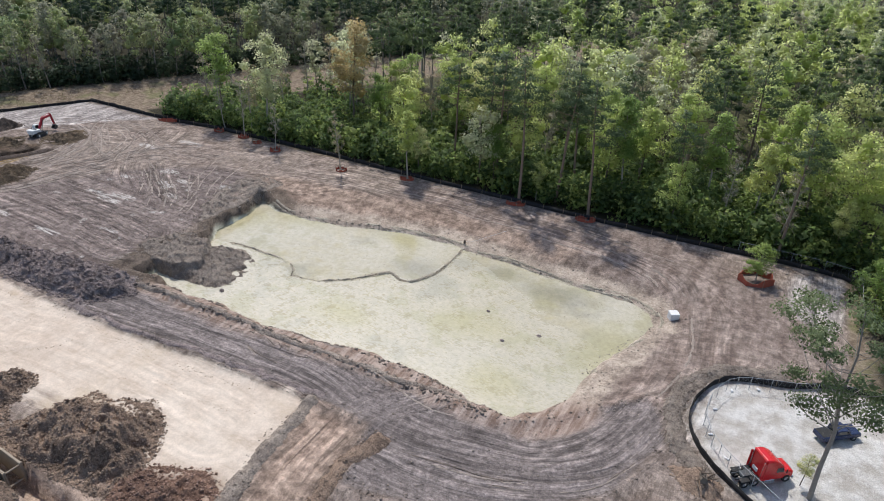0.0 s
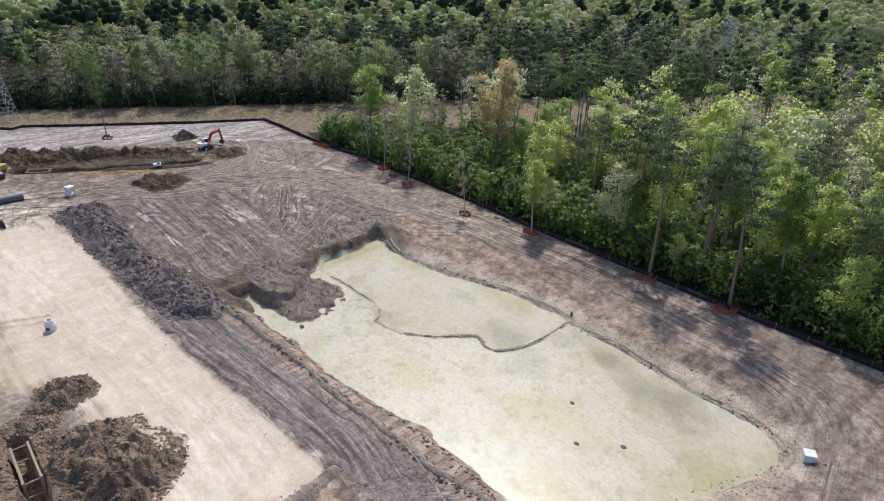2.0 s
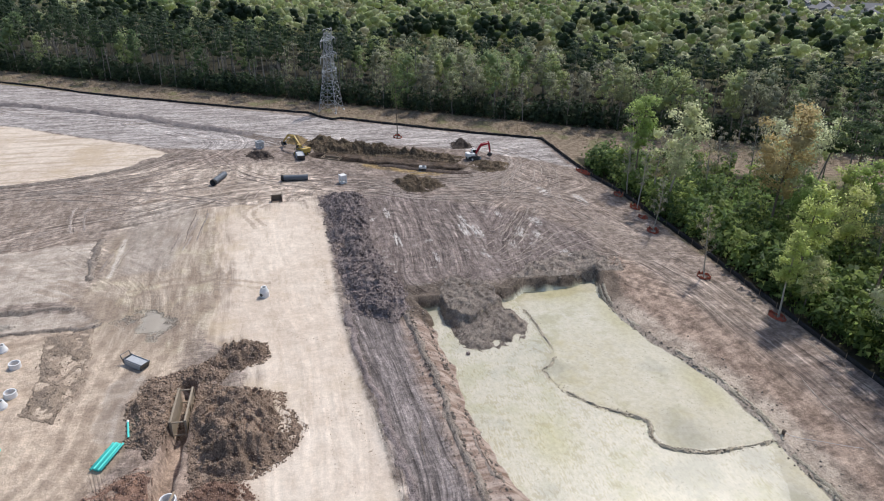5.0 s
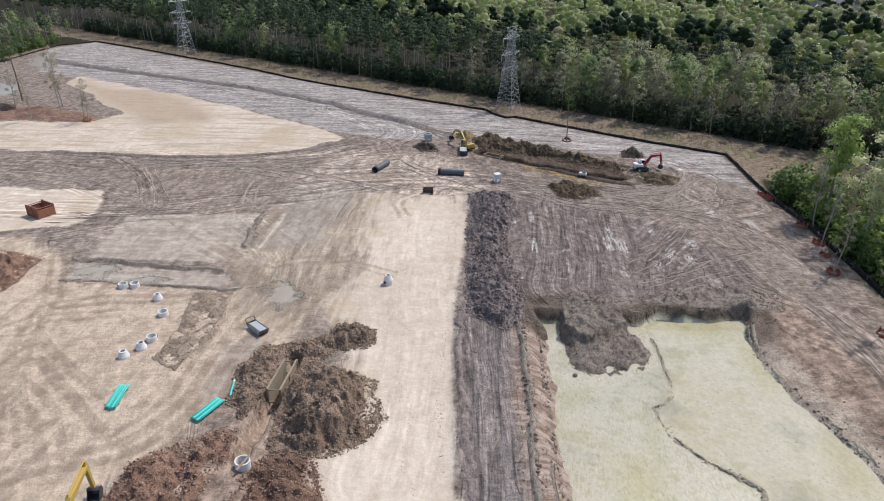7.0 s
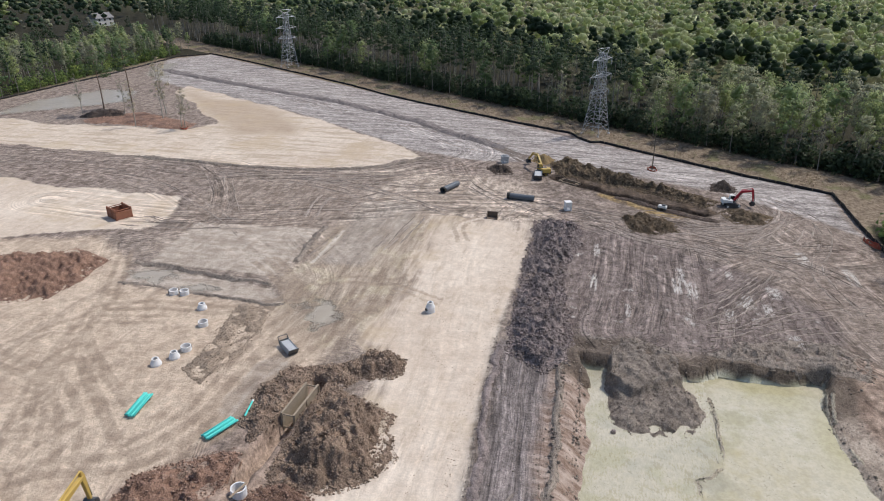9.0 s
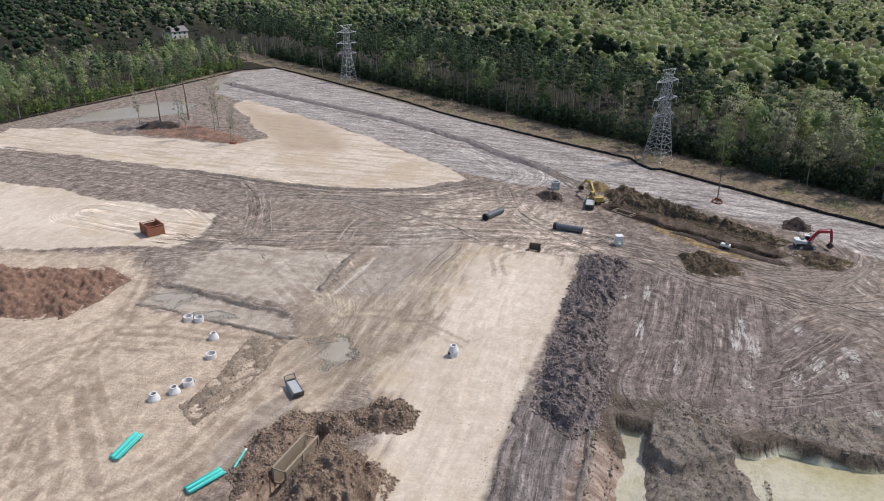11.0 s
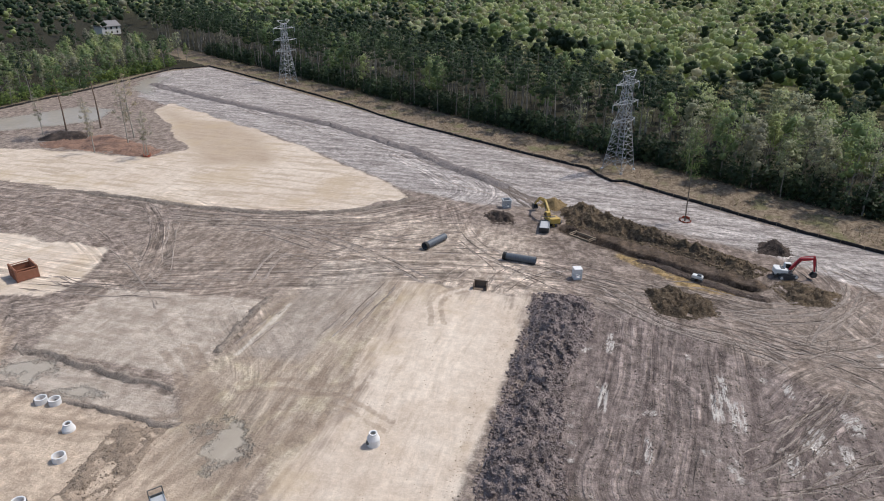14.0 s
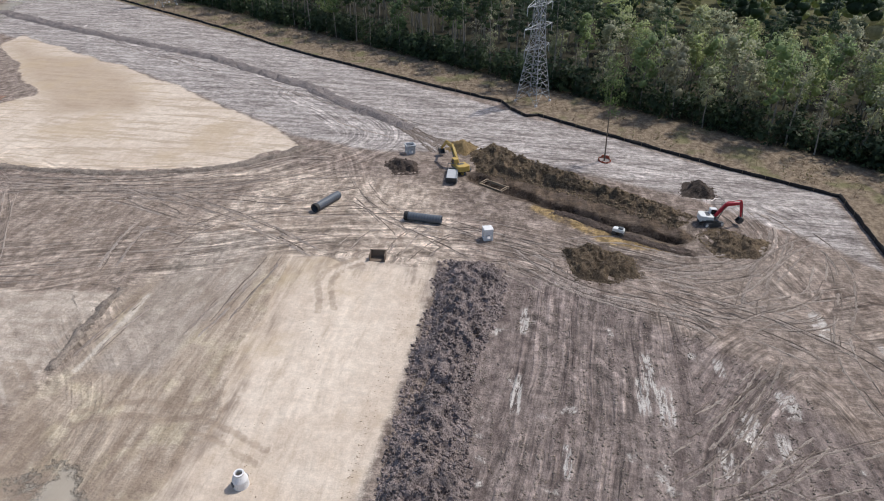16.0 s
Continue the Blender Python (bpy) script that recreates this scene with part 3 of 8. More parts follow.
def make_ground_material():
    n = Nodes("site_soil")
    big, mid, fine = n.noise(0.05, 5), n.noise(0.4, 6, 0.6), n.noise(3.0, 5, 0.65)
    grit = n.noise(8.0, 4, 0.75)
    edge = n.math("SUBTRACT", n.math("ADD", n.math("MULTIPLY", mid, 1.4), n.math("MULTIPLY", fine, 0.6)), 1.0)
    warp = n.tree.nodes.new("ShaderNodeVectorMath")
    warp.operation = "MULTIPLY_ADD"
    wob = n.tree.nodes.new("ShaderNodeTexNoise")
    wob.inputs["Scale"].default_value, wob.inputs["Detail"].default_value = 1.0, 1.5
    slow = n.tree.nodes.new("ShaderNodeMapping")
    slow.inputs["Scale"].default_value = (0.05, 0.10, 1.0)
    n.link(n.attr("flow", True), slow.inputs["Vector"])
    n.link(slow.outputs[0], wob.inputs["Vector"])
    n.link(wob.outputs["Color"], warp.inputs[0])
    warp.inputs[1].default_value = (0.0, 3.2, 0.0)
    n.link(n.attr("flow", True), warp.inputs[2])
    flow = warp.outputs[0]
    weight = n.math("MULTIPLY", n.attr("ruts"), n.span(n.noise(0.16, 4, 0.6), 0.36, 0.58, 0.15, 1.0))
    # streaks that run with the wheels: fine treads and broad bands
    tread = n.noise(1.0, 5, 0.7, at=flow, stretch=(0.16, 2.0, 1.0))
    band = n.noise(1.0, 4, 0.6, at=flow, stretch=(0.06, 0.6, 1.0))
    scrape = n.noise(1.0, 6, 0.65, stretch=(0.22, 0.6, 0.5), turn=-28)
    scrape2 = n.noise(1.0, 5, 0.6, stretch=(0.55, 0.08, 0.5), turn=-12)

    def within(name, ragged=1.0, soft=0.35, shift=0.0):
        v = n.math("ADD", n.attr(name), n.math("ADD", n.math("MULTIPLY", edge, ragged), shift))
        return n.span(v, -soft, soft)

    def two(dark, light, f):
        return n.mix(n.span(f, 0.36, 0.64), dark, light)

    col = two((0.16, 0.122, 0.099), (0.325, 0.262, 0.222), n.math("ADD", n.math("MULTIPLY", mid, 0.6), n.math("MULTIPLY", scrape, 0.4)))
    col = n.mix(n.span(big, 0.42, 0.62, 0.0, 0.5), col, (0.29, 0.237, 0.196))
    col = n.mix(within("dust", 4.0, 4.0), col, two((0.25, 0.198, 0.158), (0.545, 0.45, 0.367), n.math("ADD", n.math("MULTIPLY", mid, 0.5), n.math("MULTIPLY", band, 0.5))))
    col = n.mix(within("east", 2.0, 1.5), col, two((0.17, 0.128, 0.107), (0.30, 0.24, 0.205), n.math("ADD", n.math("MULTIPLY", scrape2, 0.55), n.math("MULTIPLY", mid, 0.45))))
    col = n.mix(within("brown", 2.0, 1.2), col, two((0.20, 0.155, 0.125), (0.345, 0.28, 0.23), scrape))
    pale = two((0.155, 0.13, 0.12), (0.53, 0.478, 0.44), n.math("ADD", n.math("MULTIPLY", scrape2, 0.45), n.math("MULTIPLY", n.noise(1.0, 7, 0.78, stretch=(1.9, 0.35, 0.5), turn=-14), 0.55)))
    col = n.mix(within("pale", 1.5, 1.0), col, pale)
    col = n.mix(within("tan", 2.2, 1.6), col, two((0.41, 0.315, 0.235), (0.60, 0.482, 0.37), n.math("ADD", n.math("MULTIPLY", mid, 0.6), n.math("MULTIPLY", big, 0.4))))
    sand = two((0.53, 0.43, 0.34), (0.66, 0.565, 0.465), n.math("ADD", n.math("MULTIPLY", big, 0.45), n.math("ADD", n.math("MULTIPLY", mid, 0.35), n.math("MULTIPLY", scrape, 0.2))))
    trail = n.noise(1.0, 6, 0.7, stretch=(0.10, 0.8, 0.5), turn=-6)
    col = n.mix(n.math("MULTIPLY", within("ochre", 4.0, 3.0), 0.85), col, n.mix(n.span(n.noise(0.2, 4), 0.5, 0.62), two((0.27, 0.208, 0.155), (0.47, 0.385, 0.30), trail), two((0.33, 0.265, 0.18), (0.52, 0.44, 0.325), trail)))
    col = n.mix(within("beige", 0.8, 0.5), col, two((0.33, 0.268, 0.215), (0.51, 0.435, 0.362), n.math("ADD", n.math("MULTIPLY", scrape2, 0.5), n.math("MULTIPLY", mid, 0.5))))
    col = n.mix(n.math("MULTIPLY", within("slab", 1.5, 1.0), 0.85), col, two((0.26, 0.215, 0.178), (0.44, 0.375, 0.315), n.math("ADD", n.math("MULTIPLY", mid, 0.4), n.math("MULTIPLY", n.noise(1.0, 6, 0.7, stretch=(0.1, 0.6, 0.5), turn=-5), 0.6))))
    col = n.mix(n.math("MULTIPLY", within("kerb", 0.5, 0.3), 0.8), col, (0.58, 0.515, 0.44))
    drag = n.noise(1.0, 6, 0.7, stretch=(0.09, 0.75, 0.5), turn=-4)
    fray = n.math("MULTIPLY", n.math("SUBTRACT", drag, 0.5), n.math("MULTIPLY", n.attr("loose"), 15.0))
    fray = n.math("SUBTRACT", fray, n.math("MULTIPLY", n.attr("loose"), 0.8))
    rub = n.math("ADD", n.math("ADD", n.attr("sand"), fray), n.math("MULTIPLY", edge, 1.4))
    soft = n.math("ADD", 0.5, n.math("MULTIPLY", n.attr("loose"), 2.2))
    sandy = n.span(n.math("DIVIDE", rub, soft), -1.0, 1.0)
    sand = n.mix(n.span(n.noise(1.0, 6, 0.7, stretch=(0.12, 0.5, 0.5), turn=6), 0.5, 0.68, 0.0, 0.55), sand, (0.45, 0.355, 0.27))
    rake = n.noise(1.0, 7, 0.75, stretch=(0.55, 0.07, 0.5), turn=-8)
    sand = n.mix(n.math("MULTIPLY", n.attr("west"), n.span(rake, 0.46, 0.60, 0.0, 0.85)), sand, (0.42, 0.335, 0.25))
    sand = n.scaled(sand, n.span(n.noise(1.3, 8, 0.75), 0.38, 0.62, 0.94, 1.05))
    sand = n.mix(n.math("MULTIPLY", within("damp", 4.0, 4.0), 0.8), sand, two((0.33, 0.245, 0.17), (0.47, 0.37, 0.275), rake))
    col = n.mix(sandy, col, sand)
    col = n.mix(within("red", 2.2, 1.8), col, two((0.21, 0.15, 0.115), (0.415, 0.312, 0.243), n.math("ADD", n.math("MULTIPLY", scrape, 0.5), n.math("MULTIPLY", mid, 0.5))))
    passes = n.noise(1.0, 3, 0.5, at=flow, stretch=(0.02, 0.55, 1.0))
    mud = two((0.112, 0.086, 0.077), (0.285, 0.231, 0.205), n.math("ADD", n.math("ADD", n.math("MULTIPLY", tread, 0.3), n.math("MULTIPLY", passes, 0.4)), n.math("MULTIPLY", mid, 0.3)))
    mud = n.mix(n.math("MULTIPLY", n.span(n.noise(0.22, 3, 0.5), 0.64, 0.70), n.span(fine, 0.4, 0.55)), mud, (0.56, 0.52, 0.47))
    col = n.mix(within("mud", 2.5, 1.2), col, mud)
    col = n.mix(within("road", 0.8, 0.5), col, two((0.14, 0.117, 0.109), (0.26, 0.221, 0.204), n.math("ADD", n.math("MULTIPLY", tread, 0.5), n.math("MULTIPLY", fine, 0.5))))
    col = n.mix(within("bench", 1.5, 0.6), col, two((0.20, 0.135, 0.06), (0.36, 0.255, 0.125), mid))
    # trench and cut: dark earth, with the recess's shade also put into the colour
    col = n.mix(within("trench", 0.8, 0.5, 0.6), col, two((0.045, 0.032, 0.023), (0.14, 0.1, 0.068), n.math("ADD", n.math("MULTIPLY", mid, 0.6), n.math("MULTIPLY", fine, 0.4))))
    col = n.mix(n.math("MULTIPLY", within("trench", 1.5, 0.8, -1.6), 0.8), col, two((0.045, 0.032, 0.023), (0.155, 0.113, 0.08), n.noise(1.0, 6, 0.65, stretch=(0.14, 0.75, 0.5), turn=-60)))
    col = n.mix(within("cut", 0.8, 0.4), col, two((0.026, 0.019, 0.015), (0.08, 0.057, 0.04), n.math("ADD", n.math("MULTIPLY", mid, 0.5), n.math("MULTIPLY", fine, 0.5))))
    col = n.mix(within("white", 1.5, 1.5), col, two((0.42, 0.385, 0.34), (0.60, 0.58, 0.545), mid))
    spill = n.math("MULTIPLY", n.span(n.noise(0.35, 7, 0.7), 0.47, 0.58), n.span(n.math("ADD", n.attr("trench"), n.math("MULTIPLY", edge, 8.0)), -13, -4, 0.0, 0.75))
    col = n.mix(spill, col, (0.115, 0.088, 0.07))
    rut = n.span(n.math("ADD", n.math("MULTIPLY", tread, 0.5), n.math("MULTIPLY", band, 0.5)), 0.40, 0.60, 0.70, 1.28)
    col = n.mix(weight, col, n.scaled(col, rut))
    def lanes(way):
        """Wheel marks that run along a way: dark ruts and pale pressed lines."""
        a, b = n.noise(1.0, 2, 0.4, at=way, stretch=(0.018, 0.50, 1.0)), n.noise(1.0, 2, 0.4, at=way, stretch=(0.020, 0.62, 3.0))
        c = n.noise(1.0, 2, 0.4, at=way, stretch=(0.015, 0.42, 9.0))
        dark = n.span(n.math("ABSOLUTE", n.math("SUBTRACT", a, 0.5)), 0.02, 0.075, 1.0, 0.0)
        pale = n.math("MAXIMUM", n.span(n.math("ABSOLUTE", n.math("SUBTRACT", b, 0.47)), 0.02, 0.07, 1.0, 0.0), n.span(n.math("ABSOLUTE", n.math("SUBTRACT", c, 0.55)), 0.015, 0.06, 1.0, 0.0))
        return dark, pale

    dark_line, pale_line = lanes(flow)
    dark2, pale2 = lanes(n.attr("flow_across", True))
    weight2 = n.math("MULTIPLY", n.attr("ruts_across"), n.span(n.noise(0.11, 3, 0.6), 0.40, 0.60, 0.1, 1.0))
    some = n.math("MULTIPLY", n.span(fine, 0.35, 0.55, 0.5, 1.0), n.span(n.noise(1.0, 2, 0.5, at=flow, stretch=(0.012, 0.22, 5.0)), 0.36, 0.52))
    col = n.mix(n.math("MULTIPLY", n.math("MULTIPLY", dark_line, some), n.math("MULTIPLY", weight, 0.85)), col, n.scaled(col, 0.52))
    col = n.mix(n.math("MULTIPLY", n.math("MULTIPLY", pale_line, some), n.math("MULTIPLY", weight, 0.9)), col, n.scaled(col, 1.55))
    rough_bits = n.span(fine, 0.35, 0.55, 0.4, 1.0)
    col = n.mix(n.math("MULTIPLY", n.math("MULTIPLY", dark2, rough_bits), n.math("MULTIPLY", weight2, 0.8)), col, n.scaled(col, 0.58))
    col = n.mix(n.math("MULTIPLY", n.math("MULTIPLY", pale2, rough_bits), n.math("MULTIPLY", weight2, 0.85)), col, n.scaled(col, 1.5))
    smear = n.noise(1.0, 7, 0.75, stretch=(0.8, 1.4, 0.5), turn=-20)
    smear2 = n.noise(1.0, 7, 0.75, stretch=(1.3, 0.7, 0.5), turn=-15)
    patchy = n.span(n.noise(0.09, 3), 0.45, 0.55)
    streak = n.math("ADD", n.math("MULTIPLY", smear, patchy), n.math("MULTIPLY", smear2, n.math("SUBTRACT", 1.0, patchy)))
    calm = n.span(n.math("MAXIMUM", n.attr("beige"), n.attr("ochre")), -1.5, 1.5, 1.0, 0.3)
    firm = n.math("MULTIPLY", calm, n.math("MULTIPLY", n.span(n.attr("white"), -1, 1, 0.8, 0.1), n.math("MULTIPLY", n.span(n.attr("sand"), -0.5, 0.5, 1.0, 0.12), n.span(n.attr("tan"), -1, 1, 1.0, 0.35))))
    col = n.mix(firm, col, n.scaled(col, n.span(n.math("ADD", n.math("MULTIPLY", streak, 0.5), n.math("MULTIPLY", n.noise(0.8, 9, 0.78), 0.5)), 0.40, 0.60, 0.62, 1.36)))
    col = n.mix(n.math("MULTIPLY", n.span(n.attr("bare"), 0.05, 0.5), n.span(n.noise(1.0, 5, 0.7, at=flow, stretch=(0.5, 2.4, 1.0)), 0.44, 0.56)), col, (0.50, 0.46, 0.42))
    col = n.mix(n.span(n.attr("sand"), -0.5, 0.5, 1.0, 0.3), col, n.scaled(col, n.span(grit, 0.36, 0.64, 0.84, 1.15)))
    muddy = n.math("MAXIMUM", n.span(n.attr("mud"), -2, 2), n.span(n.attr("road"), -1, 1))
    dash = n.mix(muddy, n.noise(1.0, 7, 0.8, stretch=(2.6, 0.42, 0.5), turn=-13), n.noise(1.0, 7, 0.8, stretch=(0.5, 2.8, 0.5), turn=4))
    dash = n.mix(n.span(n.attr("ruts"), 0.25, 0.6), dash, n.noise(1.0, 6, 0.72, at=flow, stretch=(0.13, 1.9, 1.0)))
    keen = n.math("MULTIPLY", firm, n.math("MULTIPLY", n.span(n.attr("mud"), -2, 2, 1.0, 0.5), n.span(n.math("MAXIMUM", n.attr("east"), n.attr("red")), -2, 2, 1.0, 0.45)))
    col = n.mix(keen, col, n.scaled(col, n.span(dash, 0.40, 0.60, 0.69, 1.29)))
    speck = n.math("MULTIPLY", n.span(n.noise(2.4, 6, 0.75), 0.58, 0.66), n.span(n.noise(0.2, 4), 0.42, 0.58, 0.15, 1.0))
    col = n.mix(n.math("MULTIPLY", speck, n.span(n.attr("sand"), -0.5, 0.5, 0.7, 0.22)), col, n.scaled(col, 0.5))
    crumb = n.math("MULTIPLY", n.span(n.noise(3.1, 5, 0.75), 0.60, 0.68), n.span(n.noise(0.17, 4), 0.45, 0.58))
    col = n.mix(n.math("MULTIPLY", crumb, n.span(n.attr("sand"), -0.5, 0.5, 0.6, 0.1)), col, n.scaled(col, 1.5))
    stain = n.math("MULTIPLY", n.span(n.noise(0.07, 6, 0.65), 0.50, 0.66), n.span(n.attr("sand"), -0.5, 0.5))
    col = n.mix(n.math("MULTIPLY", stain, 0.5), col, (0.46, 0.355, 0.235))
    worn = n.math("MULTIPLY", n.attr("trail"), n.span(n.noise(0.5, 6, 0.7), 0.34, 0.54, 0.45, 1.0))
    col = n.mix(n.span(n.math("ADD", worn, n.math("MULTIPLY", edge, 0.3)), 0.25, 0.85, 0.0, 0.55), col, n.mix(n.span(mid, 0.4, 0.6), (0.215, 0.16, 0.12), (0.35, 0.27, 0.20)))
    smut = n.math("MULTIPLY", n.span(n.noise(1.0, 6, 0.66, stretch=(0.055, 0.34, 0.5), turn=-8), 0.545, 0.63), n.span(n.math("MAXIMUM", n.attr("tan"), n.attr("dust")), -2, 2))
    col = n.mix(n.math("MULTIPLY", smut, n.span(n.attr("sand"), -0.5, 0.5, 0.38, 0.08)), col, (0.25, 0.187, 0.142))
    bed = two((0.46, 0.45, 0.31), (0.66, 0.63, 0.50), mid)
    bank = n.span(n.math("ADD", n.math("ADD", n.attr("pond"), n.math("MULTIPLY", n.attr("southbank"), 2.0)), n.math("MULTIPLY", edge, 2.0)), -4.6, -2.6)
    shore = two((0.27, 0.215, 0.17), (0.58, 0.485, 0.39), n.math("ADD", n.math("MULTIPLY", mid, 0.5), n.math("MULTIPLY", fine, 0.5)))
    shore = n.mix(n.attr("southbank"), shore, two((0.21, 0.14, 0.105), (0.47, 0.375, 0.315), n.noise(1.0, 5, 0.65, stretch=(1.1, 0.14, 0.4), turn=12)))
    # western bank: dark brown soil, its face's shade also darkened into the colour
    shore = n.mix(n.attr("westbank"), shore, two((0.06, 0.045, 0.035), (0.19, 0.15, 0.115), n.math("ADD", n.math("MULTIPLY", mid, 0.5), n.math("MULTIPLY", fine, 0.5))))
    col = n.mix(n.math("MULTIPLY", bank, n.span(n.attr("site"), -1, 1, 0.0, 0.85)), col, shore)
    col = n.mix(within("pond", 0.3, 0.3, 0.1), col, bed)
    ridge = n.math("MULTIPLY", n.span(n.math("ADD", n.attr("silt"), n.math("MULTIPLY", edge, 0.5)), -0.1, 0.25), n.span(n.attr("pond"), -1.0, 0.0))
    col = n.mix(ridge, col, two((0.21, 0.175, 0.13), (0.42, 0.37, 0.29), fine))
    grass = n.mix(n.span(n.noise(0.9, 6, 0.7), 0.4, 0.62), (0.15, 0.112, 0.08), (0.29, 0.23, 0.165))
    grass = n.mix(n.span(n.noise(0.12, 4), 0.52, 0.66, 0.0, 0.6), grass, (0.14, 0.15, 0.06))
    # wood floor outside the litter is near black: tree shade put into its colour
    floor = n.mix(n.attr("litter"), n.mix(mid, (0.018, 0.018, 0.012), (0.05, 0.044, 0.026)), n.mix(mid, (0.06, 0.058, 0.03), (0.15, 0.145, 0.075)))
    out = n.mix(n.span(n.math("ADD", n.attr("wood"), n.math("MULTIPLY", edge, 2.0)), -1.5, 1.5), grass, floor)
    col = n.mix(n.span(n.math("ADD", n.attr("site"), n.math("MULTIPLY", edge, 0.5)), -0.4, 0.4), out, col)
    wet = n.math("MULTIPLY", within("wet", 6.0, 0.8), n.span(n.attr("site"), 0, 1))
    col = n.mix(n.math("MULTIPLY", wet, 0.8), col, (0.37, 0.325, 0.265))
    rough = n.mix(wet, (0.93, 0.93, 0.93), (0.24, 0.24, 0.24))
    h = n.math("ADD", n.math("MULTIPLY", mid, 0.7), n.math("ADD", n.math("MULTIPLY", fine, 0.45), n.math("MULTIPLY", grit, 0.12)))
    h = n.math("ADD", h, n.math("ADD", n.math("MULTIPLY", n.math("MULTIPLY", tread, weight), 0.6), n.math("MULTIPLY", n.math("SUBTRACT", pale_line, dark_line), n.math("MULTIPLY", weight, 0.3))))
    h = n.math("MULTIPLY", h, n.math("MULTIPLY", n.math("SUBTRACT", 1.0, wet), n.span(n.attr("sand"), -0.5, 0.5, 1.0, 0.35)))
    return n.done(col, rough, 0.0, h, 1.0, 0.35, 0.15)


ground_soil = make_ground_material()


def axis(parts):
    out = []
    for a, b, s in parts:
        out += list(np.arange(a, b - 1e-6, s))
    return np.array(out + [parts[-1][1]])


far = [3200, 2300, 1600, 1100, 800, 600, 480, 400, 350]
gx = np.concatenate([-np.array(far, dtype=float), axis([(-330, -160, 1.4), (-160, -124, 0.5), (-124, 22, 0.47), (22, 70, 3.0)]), np.array([90, 120, 170, 240, 350, 500, 800, 1300, 2200, 3200])])
gy = np.concatenate([-np.array(far[:-3] + [300, 230, 190], dtype=float), axis([(-160, -60, 1.6), (-60, 0, 0.7), (0, 108, 0.46), (108, 150, 2.0)]), np.array([170, 200, 240, 300, 380, 480, 600, 800, 1100, 1600, 2300, 3200])])
X, Y = np.meshgrid(gx, gy, indexing="ij")
fx, fy = X.ravel(), Y.ravel()
masks = soil_masks(fx, fy)
near_site = step01(-14, -4, masks["site"])
fz = ground_z(fx, fy) * near_site
ni, nj = len(gx), len(gy)
idx = np.arange(ni * nj).reshape(ni, nj)
quads = np.stack([idx[:-1, :-1], idx[1:, :-1], idx[1:, 1:], idx[:-1, 1:]], axis=-1).reshape(-1, 4)
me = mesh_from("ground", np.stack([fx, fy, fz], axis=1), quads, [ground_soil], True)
for key, v in masks.items():
    me.attributes.new(key, "FLOAT", "POINT").data.foreach_set("value", v.astype(np.float32))
for tag, paths in (("", TRACKS), ("_across", CROSSING)):
    flow, ruts, second = np.stack([fx * 0.5, fy, fx * 0], axis=1), np.zeros(len(fx)), np.zeros(len(fx))
    for k, (line, half) in enumerate(paths):
        s, lat = along(line, fx, fy)
        w = 1 - step01(0.62, 1.0, np.abs(lat) / (half * (1 + 0.25 * fbm(fx, fy, 8, 2, 20 + k))))
        w = w * (0.72 + 0.28 * ((k * 5) % 12) / 11)
        take = w > ruts
        second = np.where(take, ruts, np.maximum(second, w))
        flow[take] = np.stack([s + 37.0 * k, lat, s * 0], axis=1)[take]
        ruts = np.maximum(ruts, w)
    ruts = ruts * step01(0.0, 0.25, ruts - second)
    ruts *= step01(0, 2, masks["site"]) * (1 - 0.75 * step01(-1, 1, inside(STRIP, fx, fy))) * (1 - 0.85 * step01(-2, 2, masks["tan"])) * (1 - 0.6 * step01(-2, 2, np.maximum(masks["ochre"], masks["beige"]))) * (1 - step01(-1.5, 0, masks["pond"])) * (1 - 0.6 * step01(-1, 1, masks["white"]))
    me.attributes.new("flow" + tag, "FLOAT_VECTOR", "POINT").data.foreach_set("vector", flow.astype(np.float32).ravel())
    me.attributes.new("ruts" + tag, "FLOAT", "POINT").data.foreach_set("value", ruts.astype(np.float32))
worn = np.zeros(len(fx))
for points, width, gauge in TRAILS:
    line = smooth_line(points)
    lo, hi = line.min(axis=0) - 3, line.max(axis=0) + 3
    at_ = np.nonzero((fx > lo[0]) & (fx < hi[0]) & (fy > lo[1]) & (fy < hi[1]))[0]
    s, lat = along(line, fx[at_], fy[at_])
    gone = (s <= 0.01) | (s >= np.linalg.norm(np.diff(line, axis=0), axis=1).sum() - 0.01)
    w = 1 - step01(0.5, 1.3, np.abs(np.abs(lat + 0.4 * fbm(fx[at_], fy[at_], 6, 2, 70)) - gauge / 2) / (width / 2 + 0.3))
    worn[at_] = np.maximum(worn[at_], np.where(gone, 0, w))
me.attributes.new("trail", "FLOAT", "POINT").data.foreach_set("value", worn.astype(np.float32))
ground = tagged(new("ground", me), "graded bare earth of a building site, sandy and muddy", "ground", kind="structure")


